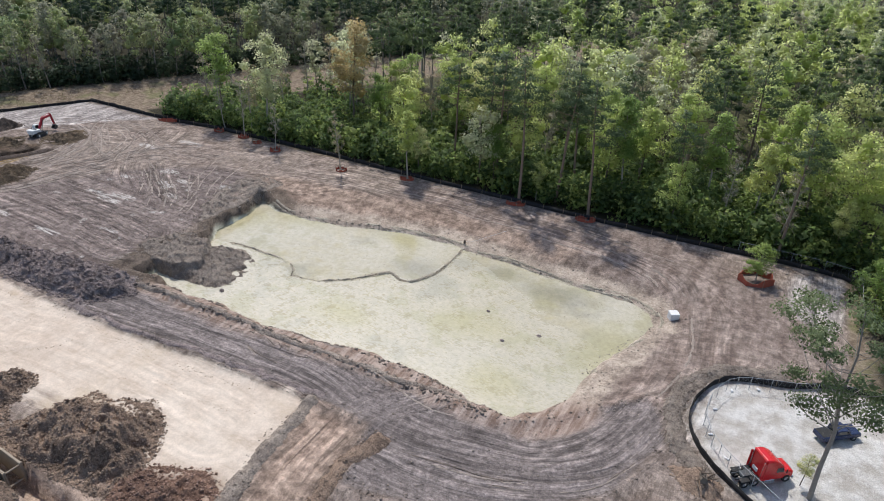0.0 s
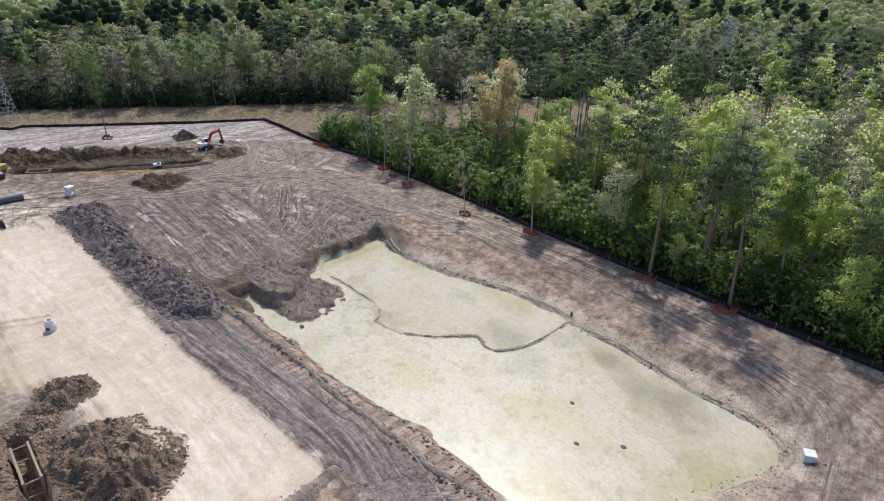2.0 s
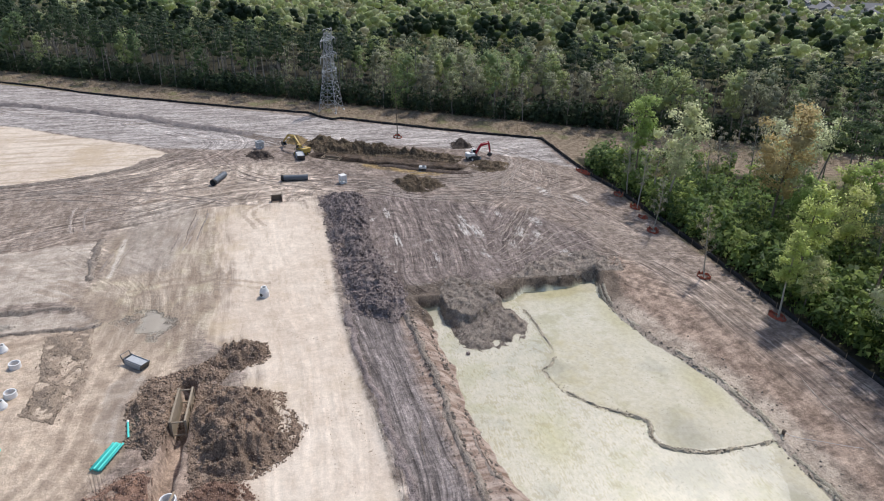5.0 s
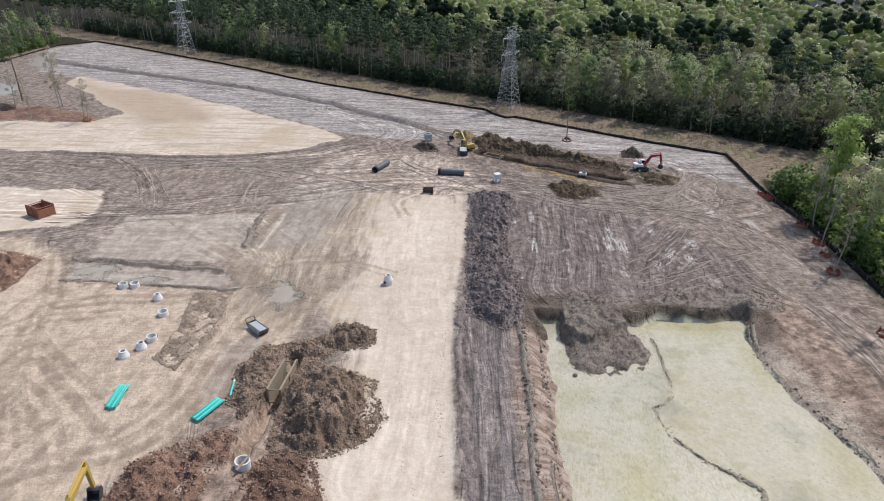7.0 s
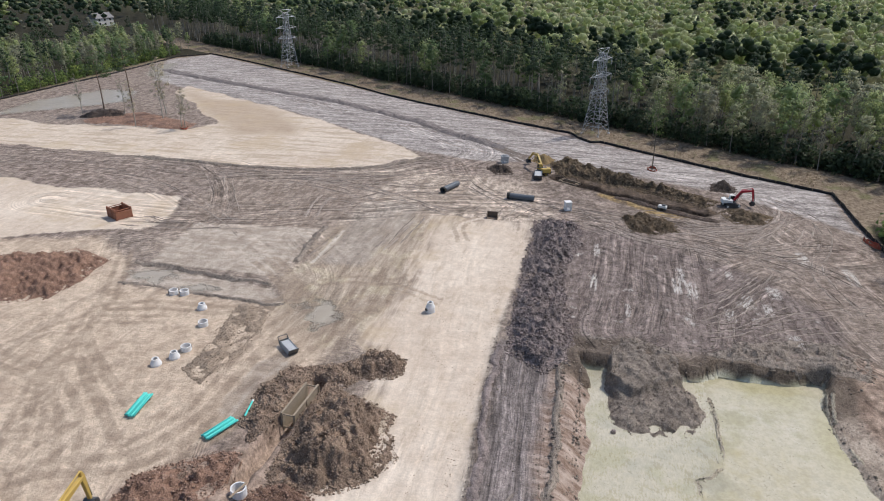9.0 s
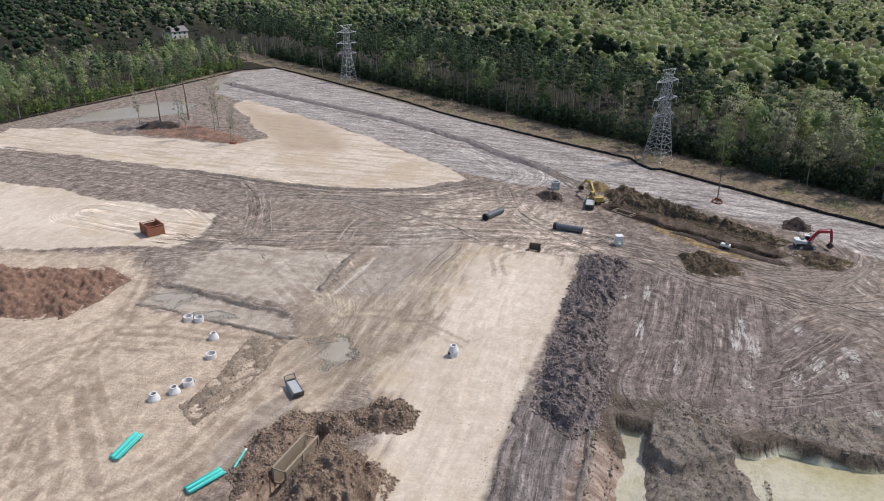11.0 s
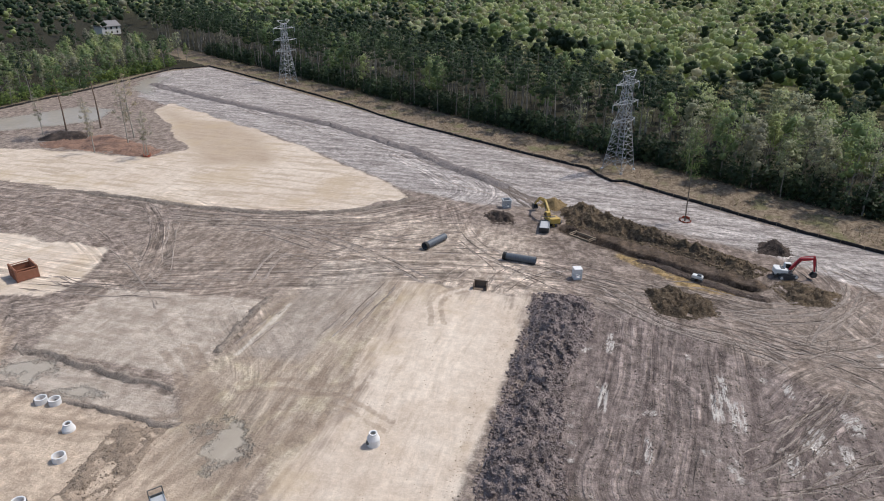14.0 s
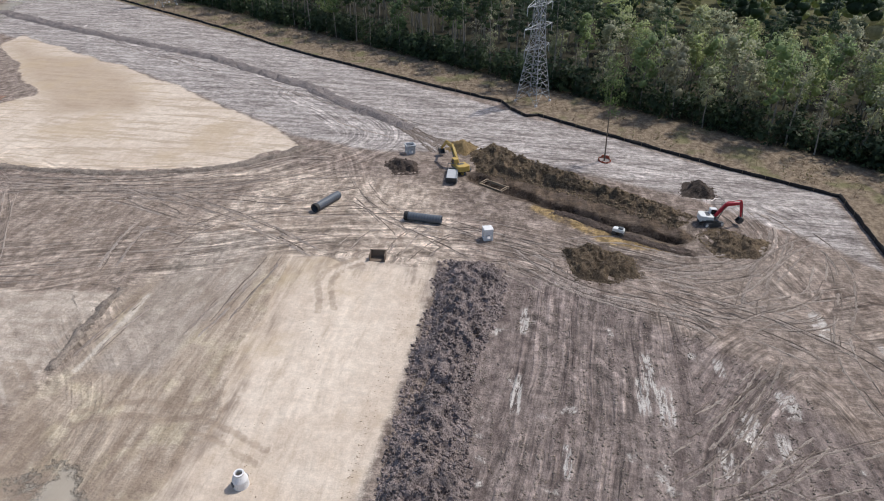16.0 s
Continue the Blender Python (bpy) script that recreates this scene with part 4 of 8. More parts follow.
# ---- pond ----
def make_water_material():
    n = Nodes("milky_water")
    big, mid, fine = n.noise(0.06, 4), n.noise(0.5, 6, 0.65), n.noise(2.6, 6, 0.7)
    base = n.ramp(n.math("ADD", n.math("MULTIPLY", big, 0.6), n.math("MULTIPLY", mid, 0.4)), [(0.34, (0.44, 0.385, 0.24)), (0.46, (0.495, 0.445, 0.325)), (0.64, (0.56, 0.515, 0.41))])
    dab = n.noise(1.0, 6, 0.7, stretch=(1.4, 4.2, 1.0), turn=25)
    shoal = n.math("MULTIPLY", n.span(n.attr("shoal"), 0.2, 0.8, 0.0, 0.85), n.span(n.math("ADD", n.math("MULTIPLY", mid, 0.5), n.math("MULTIPLY", dab, 0.5)), 0.30, 0.66))
    col = n.mix(shoal, base, n.mix(n.span(dab, 0.35, 0.65), (0.35, 0.318, 0.235), (0.50, 0.458, 0.362)))
    col = n.mix(n.math("MULTIPLY", n.span(fine, 0.57, 0.65), n.span(mid, 0.46, 0.58, 0.15, 0.85)), col, (0.28, 0.26, 0.18))
    cloud = n.noise(0.16, 5, 0.6)
    col = n.mix(n.span(cloud, 0.49, 0.64, 0.0, 0.6), col, (0.36, 0.335, 0.20))
    col = n.mix(n.span(n.noise(0.11, 4, 0.55), 0.54, 0.68, 0.0, 0.5), col, (0.29, 0.28, 0.215))
    drift = n.noise(0.25, 5, 0.6)
    col = n.mix(n.span(n.math("ADD", n.attr("algae"), n.math("MULTIPLY", n.math("SUBTRACT", drift, 0.5), 0.9)), 0.0, 1.1, 0.0, 0.6), col, (0.40, 0.36, 0.18))
    # dark blots: deeper water, and the trees' reflection put into the water's colour
    col = n.mix(n.span(n.math("ADD", n.attr("murk_reflection"), n.math("MULTIPLY", n.math("SUBTRACT", drift, 0.5), 0.9)), 0.05, 1.2, 0.0, 0.6), col, (0.25, 0.24, 0.185))
    col = n.scaled(col, n.span(n.noise(1.7, 7, 0.75), 0.38, 0.62, 0.91, 1.06))
    rough = n.mix(shoal, (0.09, 0.09, 0.09), (0.6, 0.6, 0.6))
    return n.done(col, rough, 0.0, n.math("MULTIPLY", fine, shoal), 0.3, 0.06, 0.5)


px, py = np.meshgrid(np.arange(-84, -3, 0.6), np.arange(51, 93, 0.6), indexing="ij")
ix = np.arange(px.size).reshape(px.shape)
pq = np.stack([ix[:-1, :-1], ix[1:, :-1], ix[1:, 1:], ix[:-1, 1:]], axis=-1).reshape(-1, 4)
keep = inside(POND, px.ravel(), py.ravel()) > -2.0
pq = pq[keep[pq].all(axis=1)]
used, inv = np.unique(pq, return_inverse=True)
wx_, wy_ = px.ravel()[used], py.ravel()[used]
me = mesh_from("pond_water", np.stack([wx_, wy_, np.full(len(used), -2.14)], axis=1), inv.reshape(-1, 4), [make_water_material()], True)
s_, lat_ = along(SILT, wx_, wy_)
south = inside([(-82, 70.9), (-72, 71), (-63, 70.5), (-59.4, 67.6), (-55.7, 68.3), (-51, 71), (-47, 76), (-42, 76), (-40.3, 89), (-5, 70), (-10, 50), (-82, 50)], wx_, wy_)
shore = inside(POND, wx_, wy_)
shoal = np.clip(step01(-0.5, 1.0, south) * (1.0 - step01(-8, 8, (wx_ + 22) * 0.6 + (wy_ - 78) + 9 * fbm(wx_, wy_, 9, 3, 60)) * 0.85) + 0.15 * fbm(wx_, wy_, 6, 3, 61), 0, 1)
me.attributes.new("shoal", "FLOAT", "POINT").data.foreach_set("value", shoal.astype(np.float32))
for key, spots in (("algae", [(-79, 79, 5, 6), (-70, 84, 7, 3), (-52, 87, 6, 2.5), (-12, 74, 4, 7), (-30, 70, 7, 4), (-22, 60, 5, 4), (-47, 63, 5, 3)]), ("murk_reflection", [(-44, 79.5, 4.5, 3.5), (-22, 83.5, 9, 3), (-31, 85, 5, 2.5), (-38, 84.5, 3, 3)])):
    v = np.max([np.exp(-((wx_ - a) / l) ** 2 - ((wy_ - b) / w) ** 2) for a, b, l, w in spots], axis=0)
    me.attributes.new(key, "FLOAT", "POINT").data.foreach_set("value", v.astype(np.float32))
tagged(new("pond_water", me), "shallow milky yellow-green water over pale silt", "pond", kind="structure")


# ---- heaps of earth ----
CLOD = np.array([(1, 0, 0), (-1, 0, 0), (0, 1, 0), (0, -1, 0), (0, 0, 1), (0, 0, -1)], dtype=float)
CLOD_F = np.array([(0, 2, 4), (2, 1, 4), (1, 3, 4), (3, 0, 4), (2, 0, 5), (1, 2, 5), (3, 1, 5), (0, 3, 5)])


def clods(name, xs, ys, zs, sizes, material, parent, seed):
    r = np.random.RandomState(seed)
    n = len(xs)
    v = CLOD[None] * (0.6 + 0.8 * r.rand(n, 6, 1)) * np.asarray(sizes)[:, None, None] * np.array([1, 1, 0.75])
    v = v + r.randn(n, 6, 3) * 0.12 * np.asarray(sizes)[:, None, None]
    a = r.rand(n) * 6.283
    c, s = np.cos(a)[:, None], np.sin(a)[:, None]
    v = np.stack([v[..., 0] * c - v[..., 1] * s, v[..., 0] * s + v[..., 1] * c, v[..., 2]], axis=-1)
    v = v + np.stack([xs, ys, zs], axis=1)[:, None]
    f = CLOD_F[None] + (np.arange(n) * 6)[:, None, None]
    ob = new(name, mesh_from(name, v.reshape(-1, 3), f.reshape(-1, 3), [LOOSE.get(material.name, material)]))
    ob.parent = parent
    return tagged(ob, kind="stuff")


def heap(name, outline, height, slope, lump, material, label, category, res=0.3, seed=1, count=120, clod=0.22, shape=None):
    """A heap of loose earth over an outline, with clods lying on and round it."""
    p = np.array(outline)
    lo, hi = p.min(axis=0) - 1.5, p.max(axis=0) + 1.5
    x, y = np.meshgrid(np.arange(lo[0], hi[0], res), np.arange(lo[1], hi[1], res), indexing="ij")
    shp = x.shape
    x, y = x.ravel(), y.ravel()
    sd = inside(outline, x + 0.9 * fbm(x, y, 3, 4, seed), y + 0.9 * fbm(x, y, 3, 4, seed + 0.5))
    g = ground_z(x, y)
    rise = step01(-0.1, slope, sd)
    bumps = fbm(x, y, 3.4, 3, seed + 1) * 1.1 + (1 - 2.4 * np.abs(fbm(x, y, 1.9, 3, seed + 2))) * 0.6 + fbm(x, y, 1.1, 2, seed + 4) * 0.7 + np.maximum(fbm(x, y, 0.7, 2, seed + 5), 0) * 0.55 - 0.45
    top = height * rise * (1 + 0.25 * fbm(x, y, 5, 2, seed + 3)) + lump * bumps * step01(0.0, 1.2, sd)
    if shape is not None:
        top = shape(x, y, sd, top, g)
    s, lat = along(SLOT, x, y)
    top = top * step01(1.0, 1.9, np.abs(lat) + 20 * ((x > -44) | (x < -66)))
    z = np.where(sd > -0.15, g + 0.03 + top, g - 0.25)
    ii = np.arange(x.size).reshape(shp)
    q = np.stack([ii[:-1, :-1], ii[1:, :-1], ii[1:, 1:], ii[:-1, 1:]], axis=-1).reshape(-1, 4)
    q = q[(sd > -0.15)[q].any(axis=1)]
    used, inv = np.unique(q, return_inverse=True)
    ob = new(name, mesh_from(name, np.stack([x, y, z], axis=1)[used], inv.reshape(-1, 4), [material], False))
    tagged(ob, label, category)
    r = np.random.RandomState(int(seed * 10) + 3)
    pick = np.nonzero(sd > -0.45 + 0.4 * fbm(x, y, 2.5, 2, seed + 6))[0]
    pick = r.choice(pick, min(count, len(pick)), replace=False)
    clods("loose_earth", x[pick], y[pick], np.maximum(z[pick], g[pick]) + 0.02, clod * (0.18 + r.rand(len(pick)) ** 3 * 0.75), material, ob, int(seed * 7))
    return ob


heap("soil_windrow", [(-125, 44.2), (-126, 49.5), (-124, 53), (-116, 53), (-106, 51), (-99, 50.6), (-92, 51.6), (-85, 52.5), (-76.5, 52.6), (-72.5, 49.5), (-77, 44.6), (-86, 44.2), (-99.6, 44.2), (-108, 44)],
     1.45, 3.2, 0.85, earth_dark, "long windrow of dark lumpy earth beside the sandy strip", "earth heap", 0.2, 2, 6500, 0.34)


def tumbling(x, y, sd, top, g):
    tongue = -76.5 + 5.0 * np.exp(-((y - 61.5) / 3.2) ** 2) + 1.2 * fbm(x, y, 3.5, 3, 36)
    crest = 0.05 - 0.9 * step01(tongue - 0.3, tongue + 0.6, x) - 1.45 * step01(tongue, -64.5, x) + 0.3 * fbm(x, y, 2.0, 4, 33)
    return np.maximum(crest - g, 0.0) * step01(-0.1, np.where(x < tongue, 0.5, 2.0), sd) + (0.45 * fbm(x, y, 1.7, 4, 34) + 0.25 * fbm(x, y, 0.8, 2, 35)) * step01(0, 1, sd)


heap("slumped_bank", [(-77.4, 58.2), (-82, 58.8), (-84, 62), (-82, 66.4), (-77.2, 67.6), (-75, 69.2), (-71, 70.2), (-66, 67), (-64.6, 62), (-67.5, 58.4), (-73, 57.6)],
     2.0, 3, 0.5, earth_grey, "slumped bank of grey-brown rubble reaching into the pond", "earth heap", 0.18, 3, 2200, 0.2, tumbling)
heap("loose_bank", [(-82, 71), (-86.5, 76), (-89, 88), (-86, 92.5), (-80, 90.5), (-80.8, 86), (-81, 79)], 0.35, 1.6, 0.5, earth_grey, "broken grey-brown earth along the top of the pond's bank", "earth heap", 0.22, 4, 1100, 0.2)
heap("earth_mound", [(-60, 23.8), (-63.5, 25), (-61.9, 29), (-59.8, 33.2), (-53.1, 34.8), (-49.2, 33.6), (-46.6, 29.8), (-46.6, 23.6), (-52.3, 22.8)], 2.3, 4.6, 1.0, earth_brown, "large pile of crumbly brown earth on pale sand", "earth heap", 0.17, 5, 4200, 0.24)
heap("earth_mound", [(-68.8, 24.3), (-72.5, 26.4), (-71.8, 31.5), (-68.2, 32.3), (-66.0, 28.4), (-66.1, 25.2)], 1.2, 2.6, 0.8, earth_brown, "low pile of brown earth on pale sand", "earth heap", 0.17, 6, 1300, 0.27)
heap("earth_mound", [(-66.5, 17.5), (-68.5, 24), (-66, 27.5), (-62.5, 24.5), (-58, 23.4), (-56, 20.2), (-52, 19.2), (-55, 16.8), (-61, 15.6)], 0.7, 2.0, 0.5, earth_brown, "loose brown earth thrown up beside the pipe trench", "earth heap", 0.18, 7, 2200, 0.27)
heap("earth_mound", [(-36, 9), (-44, 10), (-47.5, 13.5), (-50, 18), (-49, 19.6), (-44, 19), (-38, 18.5), (-34, 15)], 0.6, 2.5, 0.75, earth_red, "reddish brown earth dug from the pipe trench", "earth heap", 0.2, 8, 1900, 0.27)
heap("earth_mound", [(-34, 22), (-45, 22.6), (-47.5, 25.2), (-46, 29), (-41, 31), (-35, 29)], 0.8, 2.5, 0.7, earth_red, "reddish brown earth heaped at the end of the trench", "earth heap", 0.2, 9, 1500, 0.27)
heap("spoil_berm", [(-165.1, 43.2), (-169.5, 48.3), (-160.8, 57.2), (-155.2, 67.1), (-148.2, 77.7), (-144.8, 81.5), (-141.2, 78.0), (-148.2, 67.6), (-153.4, 56.2), (-156.4, 46.2)], 1.2, 3.0, 0.95, earth_olive, "berm of olive-brown spoil along the trench", "earth heap", 0.25, 10, 3400, 0.34)
heap("earth_mound", [(-131, 61), (-133.3, 65.2), (-130.2, 70.5), (-125.9, 71.2), (-123.1, 66.9), (-124.4, 62.5)], 1.0, 2.5, 0.7, earth_olive, "low pile of olive-brown spoil near the trench", "earth heap", 0.2, 11, 1400, 0.2)
heap("earth_mound", [(-153, 80.6), (-158.5, 82.5), (-157, 86.5), (-152.2, 86.0)], 2.0, 2.6, 0.6, earth_wet, "steep heap of dark earth", "earth heap", 0.22, 12, 300, 0.24)
heap("earth_mound", [(-157.1, 28.4), (-160, 29.9), (-158.5, 34.6), (-153.8, 35.5), (-152.5, 31.2)], 1.3, 2.4, 0.7, earth_wet, "pile of dark brown spoil beside the excavator", "earth heap", 0.22, 13, 400, 0.24)
heap("earth_mound", [(-166, 38), (-170, 40), (-168.5, 45), (-163, 43)], 1.8, 2.4, 0.3, soil("ochre_earth", (0.16, 0.11, 0.05), (0.34, 0.24, 0.12)), "ochre earth heap behind the excavator", "earth heap", 0.35, 14, 80, 0.3)
heap("earth_mound", [(-138, 81), (-142, 84.5), (-138.5, 91), (-133.5, 89.5), (-133, 83)], 0.8, 2.4, 0.7, earth_olive, "low mound of olive-brown spoil under the excavator's boom", "earth heap", 0.2, 15, 1100, 0.2)
heap("earth_mound", [(-84, -55), (-88.3, -40), (-91.5, -35), (-88.6, -26.8), (-81.3, -26.2), (-74.6, -27), (-70, -40), (-72, -55)], 1.1, 3.5, 1.0, earth_red, "broad mound of rust-brown earth", "earth heap", 0.28, 16, 1200, 0.26)
heap("soil_windrow", [(-266, -132), (-258, -116), (-246.5, -92), (-222, -33), (-200.5, 2.5), (-187, 18), (-178, 31), (-174.5, 30), (-184, 15), (-197.5, -0.5), (-219, -36), (-243, -95), (-254, -120), (-262, -134)], 0.5, 1.4, 0.4, soil("grey_topsoil", (0.10, 0.085, 0.08), (0.26, 0.225, 0.21)), "thin windrow of dark topsoil across pale ground", "earth heap", 0.5, 17, 500, 0.3)
heap("earth_mound", [(-178, -107), (-186, -106), (-189, -98), (-184, -93), (-178, -97)], 1.6, 3, 0.5, earth_wet, "dark mound of earth under the saved trees", "earth heap", 0.5, 18, 150, 0.3)
heap("earth_mound", [(-172.5, -100), (-176, -104), (-190, -92), (-180, -66), (-172, -64.5), (-173, -80)], 0.35, 2, 0.3, earth_red, "mulched reddish island of ground round the saved trees", "earth heap", 0.6, 19, 150, 0.3)
heap("earth_mound", [(-63, 4), (-66, 4.5), (-80, 2.5), (-81, 8.6), (-70, 9.5), (-60, 8)], 0.15, 2, 0.3, soil("tan_earth", (0.20, 0.15, 0.11), (0.44, 0.345, 0.26)), "low strip of crumbly grey-brown earth beside the concrete rings", "earth heap", 0.25, 20, 900, 0.17)
heap("earth_mound", [(1.5, 52), (0, 54.5), (2.5, 56), (5.5, 54.2), (5, 51.5)], 0.9, 1.5, 0.3, earth_brown, "heap of torn-out roots and brown earth", "earth heap", 0.25, 21, 120, 0.2)



def band(points, w):
    """The outline of a strip of that width along a curve."""
    p = smooth_line(points, 4)
    d = np.gradient(p, axis=0)
    d /= np.linalg.norm(d, axis=1)[:, None]
    nrm = np.stack([-d[:, 1], d[:, 0]], axis=1) * w / 2
    return np.concatenate([p + nrm, (p - nrm)[::-1]])


for line, w, mat, label, seed in (
    ([(-163, 11), (-156, 7), (-149.5, -1.5), (-145.3, -15), (-144, -29), (-145, -62)], 1.7, earth_grey, "low dark ridge of earth along the edge of pale sand", 22),
    ([(-89.8, -22), (-88.6, -9), (-87.2, 5)], 1.0, earth_grey, "thin earth ridge at the edge of a scraped patch", 23),
    ([(-82.3, -20), (-82.0, -6), (-81.4, 9.5)], 1.0, earth_grey, "thin earth ridge at the edge of a scraped patch", 24),
    ([(-112, 3.8), (-104, 4.4), (-96, 4.6)], 1.2, earth_grey, "low ridge of crumbly earth", 25),
    ([(-37.9, 44.6), (-37.6, 40), (-37.0, 35), (-36.4, 29)], 1.4, earth_grey, "low crumbly bank at the end of the sandy strip", 26),
    ([(-37, 45.8), (-50, 44.8), (-64, 43.6), (-78, 43.4)], 0.9, earth_dark, "low edge of dark gravelly earth beside the road", 27),
    ([(-74, 52.0), (-60, 52.4), (-45, 52.1), (-30, 52.5), (-22, 53.2)], 0.8, earth_grey, "low spoil ridge between road and pond", 28),
    ([(-143.2, 60), (-139, 67.3), (-136.3, 71.3), (-134.6, 75.1), (-133.3, 79.5)], 2.0, earth_wet, "broken dark clods along the trench's near edge", 30),
    ([(4.2, 54.0), (0.4, 57.6), (-1.0, 62), (-1.0, 67), (0.6, 71.8), (4.4, 74.6), (10, 76.8)], 2.4, earth_grey, "rough clods of earth thrown up along the yard's fence", 31),
    ([(-28, 44), (-29.5, 38), (-28.5, 31)], 1.8, earth_brown, "low crumbly spoil bank beside the ramp", 29),
):
    heap("earth_ridge", band(line, w), 0.3, 0.6, 0.32, mat, label, "earth heap", 0.24, seed, int(60 * w * len(line)), 0.16)

# loose clods along the haul road and the pond's rim
rr = np.random.RandomState(5)
ax_, ay_ = rr.uniform(-84, 4, 26000), rr.uniform(34, 98, 26000)
rim = inside(POND, ax_, ay_)
rd = inside(ROAD, ax_, ay_)
ok = ((rim > -4.5) & (rim < -0.3) & ((ay_ < 66) & (rr.rand(len(rim)) < 0.25) | (rr.rand(len(rim)) < 0.35))) | (np.abs(rd) < 0.9) | ((rd > 0) & (rr.rand(len(rd)) < 0.12))
ax_, ay_ = ax_[ok][:5200], ay_[ok][:5200]
clods("loose_clods", ax_, ay_, ground_z(ax_, ay_) + 0.02, 0.04 + 0.15 * rr.rand(len(ax_)) ** 4, earth_grey, None, 77)
bpy.data.objects["loose_clods"]["label"] = "scattered clods of grey-brown earth along road and bank"
bpy.data.objects["loose_clods"]["category"] = "clods"

# ---- wheel and track marks: pressed ribbons and the small ridges they push up ----
MARKS = {"pale": [], "dark": []}
mr = np.random.RandomState(91)


def every(points, step):
    """A smooth way through the points, cut into even steps."""
    p = smooth_line(points, 8) if len(points) < 20 else np.asarray(points)
    d = np.concatenate([[0], np.cumsum(np.linalg.norm(np.diff(p, axis=0), axis=1))])
    s = np.arange(0, d[-1], step)
    return np.stack([np.interp(s, d, p[:, 0]), np.interp(s, d, p[:, 1])], axis=1)


def ribbon(p, off, width, height, tone, gaps=0.0):
    n = len(p)
    if n < 5:
        return
    d = np.gradient(p, axis=0)
    d /= np.linalg.norm(d, axis=1)[:, None] + 1e-9
    nrm = np.stack([-d[:, 1], d[:, 0]], axis=1)
    s = np.arange(n) * 0.5 + mr.rand() * 500
    sway = vnoise(s / 5.0, s * 0 + mr.rand() * 90) - 0.5
    fill = np.minimum(1, np.minimum(np.arange(n), np.arange(n)[::-1]) / 5.0)
    fill = fill * step01(gaps - 0.12, gaps + 0.12, vnoise(s / 3.0, s * 0 + mr.rand() * 90))
    w = width * (0.35 + 0.65 * fill) * (0.6 + 0.8 * mr.rand(n))
    c = p + nrm * (off + 0.5 * sway)[:, None]
    k = np.array([-0.5, -0.22, 0.22, 0.5])
    xy = c[:, None] + nrm[:, None] * (w[:, None] * (k + 0.14 * mr.randn(n, 4)))[..., None]
    h = np.array([-0.07, 1, 1, -0.07]) * np.array([1, height, height, 1]) * np.ones((n, 1))
    h[:, 1:3] *= (0.5 + mr.rand(n, 2)) * np.clip(fill, 0, 1)[:, None]
    h[:, 1:3] -= 0.07 * (1 - fill)[:, None]
    i = np.arange(n - 1)[:, None] * 4 + np.arange(3)
    q = np.stack([i, i + 1, i + 5, i + 4], axis=-1)[(fill[:-1] > 0.2) & (fill[1:] > 0.2)].reshape(-1, 4)
    MARKS[tone].append((np.concatenate([xy, h[..., None]], axis=-1).reshape(-1, 3), q))


def mark(points, width=0.55, gauge=1.9, strength=1.0):
    """The two wheel lines of one passage, with crumbs pushed up beside them."""
    p = every(points, 0.5)
    for side in ((-0.5, 0.5) if gauge else (0,)):
        o = side * gauge
        ribbon(p, o, width * 0.8, 0.045, "pale", 0.36)
        ribbon(p, o + width * 0.65, 0.20 * strength, 0.07, "dark", 0.52)
        if mr.rand() < 0.4:
            ribbon(p, o - width * 0.65, 0.16 * strength, 0.06, "dark", 0.55)


# round the trench and the red excavator
mark([(-128.5, 52.5), (-125.2, 57.5), (-122.0, 61.6), (-119.4, 67.4), (-117.8, 72.4), (-116.5, 76.9), (-113.0, 80.6)], 0.6)
mark([(-129.6, 71.8), (-128.9, 78.5), (-131.2, 84.6), (-135.7, 89.4), (-142.0, 92.2), (-145.7, 91.9)], 0.7, 2.3)
mark([(-127.7, 69.6), (-126.6, 76.6), (-128.8, 85.1), (-133.8, 91.0), (-141.2, 94.6)], 0.7, 2.3)
mark([(-132.0, 53.9), (-124.6, 60.1), (-121.1, 66.5), (-119.5, 72.7), (-116.7, 76.0), (-111.4, 79.4)], 0.6)
mark([(-117.6, 83.4), (-128.2, 87.4), (-134.9, 90.7), (-143.5, 94.2)], 0.8, 2.4)
mark([(-138.0, 96.1), (-128.5, 89.3), (-123.2, 84.8), (-120.6, 79.5)], 0.6)
mark([(-140.9, 100.0), (-139.1, 96.2), (-135.0, 91.8), (-127.0, 85.7)], 0.6)
mark([(-116.1, 81.8), (-113.8, 85.6), (-111.5, 88.7), (-108.1, 91.6)], 0.6)
mark([(-131.7, 72.5), (-131.0, 78.5), (-133.0, 84.9), (-139, 91)], 0.6, 2.3)
mark([(-127.8, 52.0), (-124.5, 53), (-122.6, 55.9), (-119.7, 60.1)], 0.6)
mark([(-119.9, 85.4), (-117.3, 89.2), (-114.9, 92.3), (-112.7, 96.2)], 0.6)
mark([(-131.5, 55.9), (-127.6, 60.1), (-124.1, 60.5), (-120.5, 65.7), (-118.7, 80.0), (-124.4, 92.4), (-139, 99)], 0.6)
mark([(-150, 92), (-143, 97), (-134, 99.5), (-124, 97), (-112, 93), (-96, 95)], 0.6)
mark([(-133, 52), (-131.5, 58), (-133.5, 62), (-135.5, 70), (-132, 80)], 0.6)
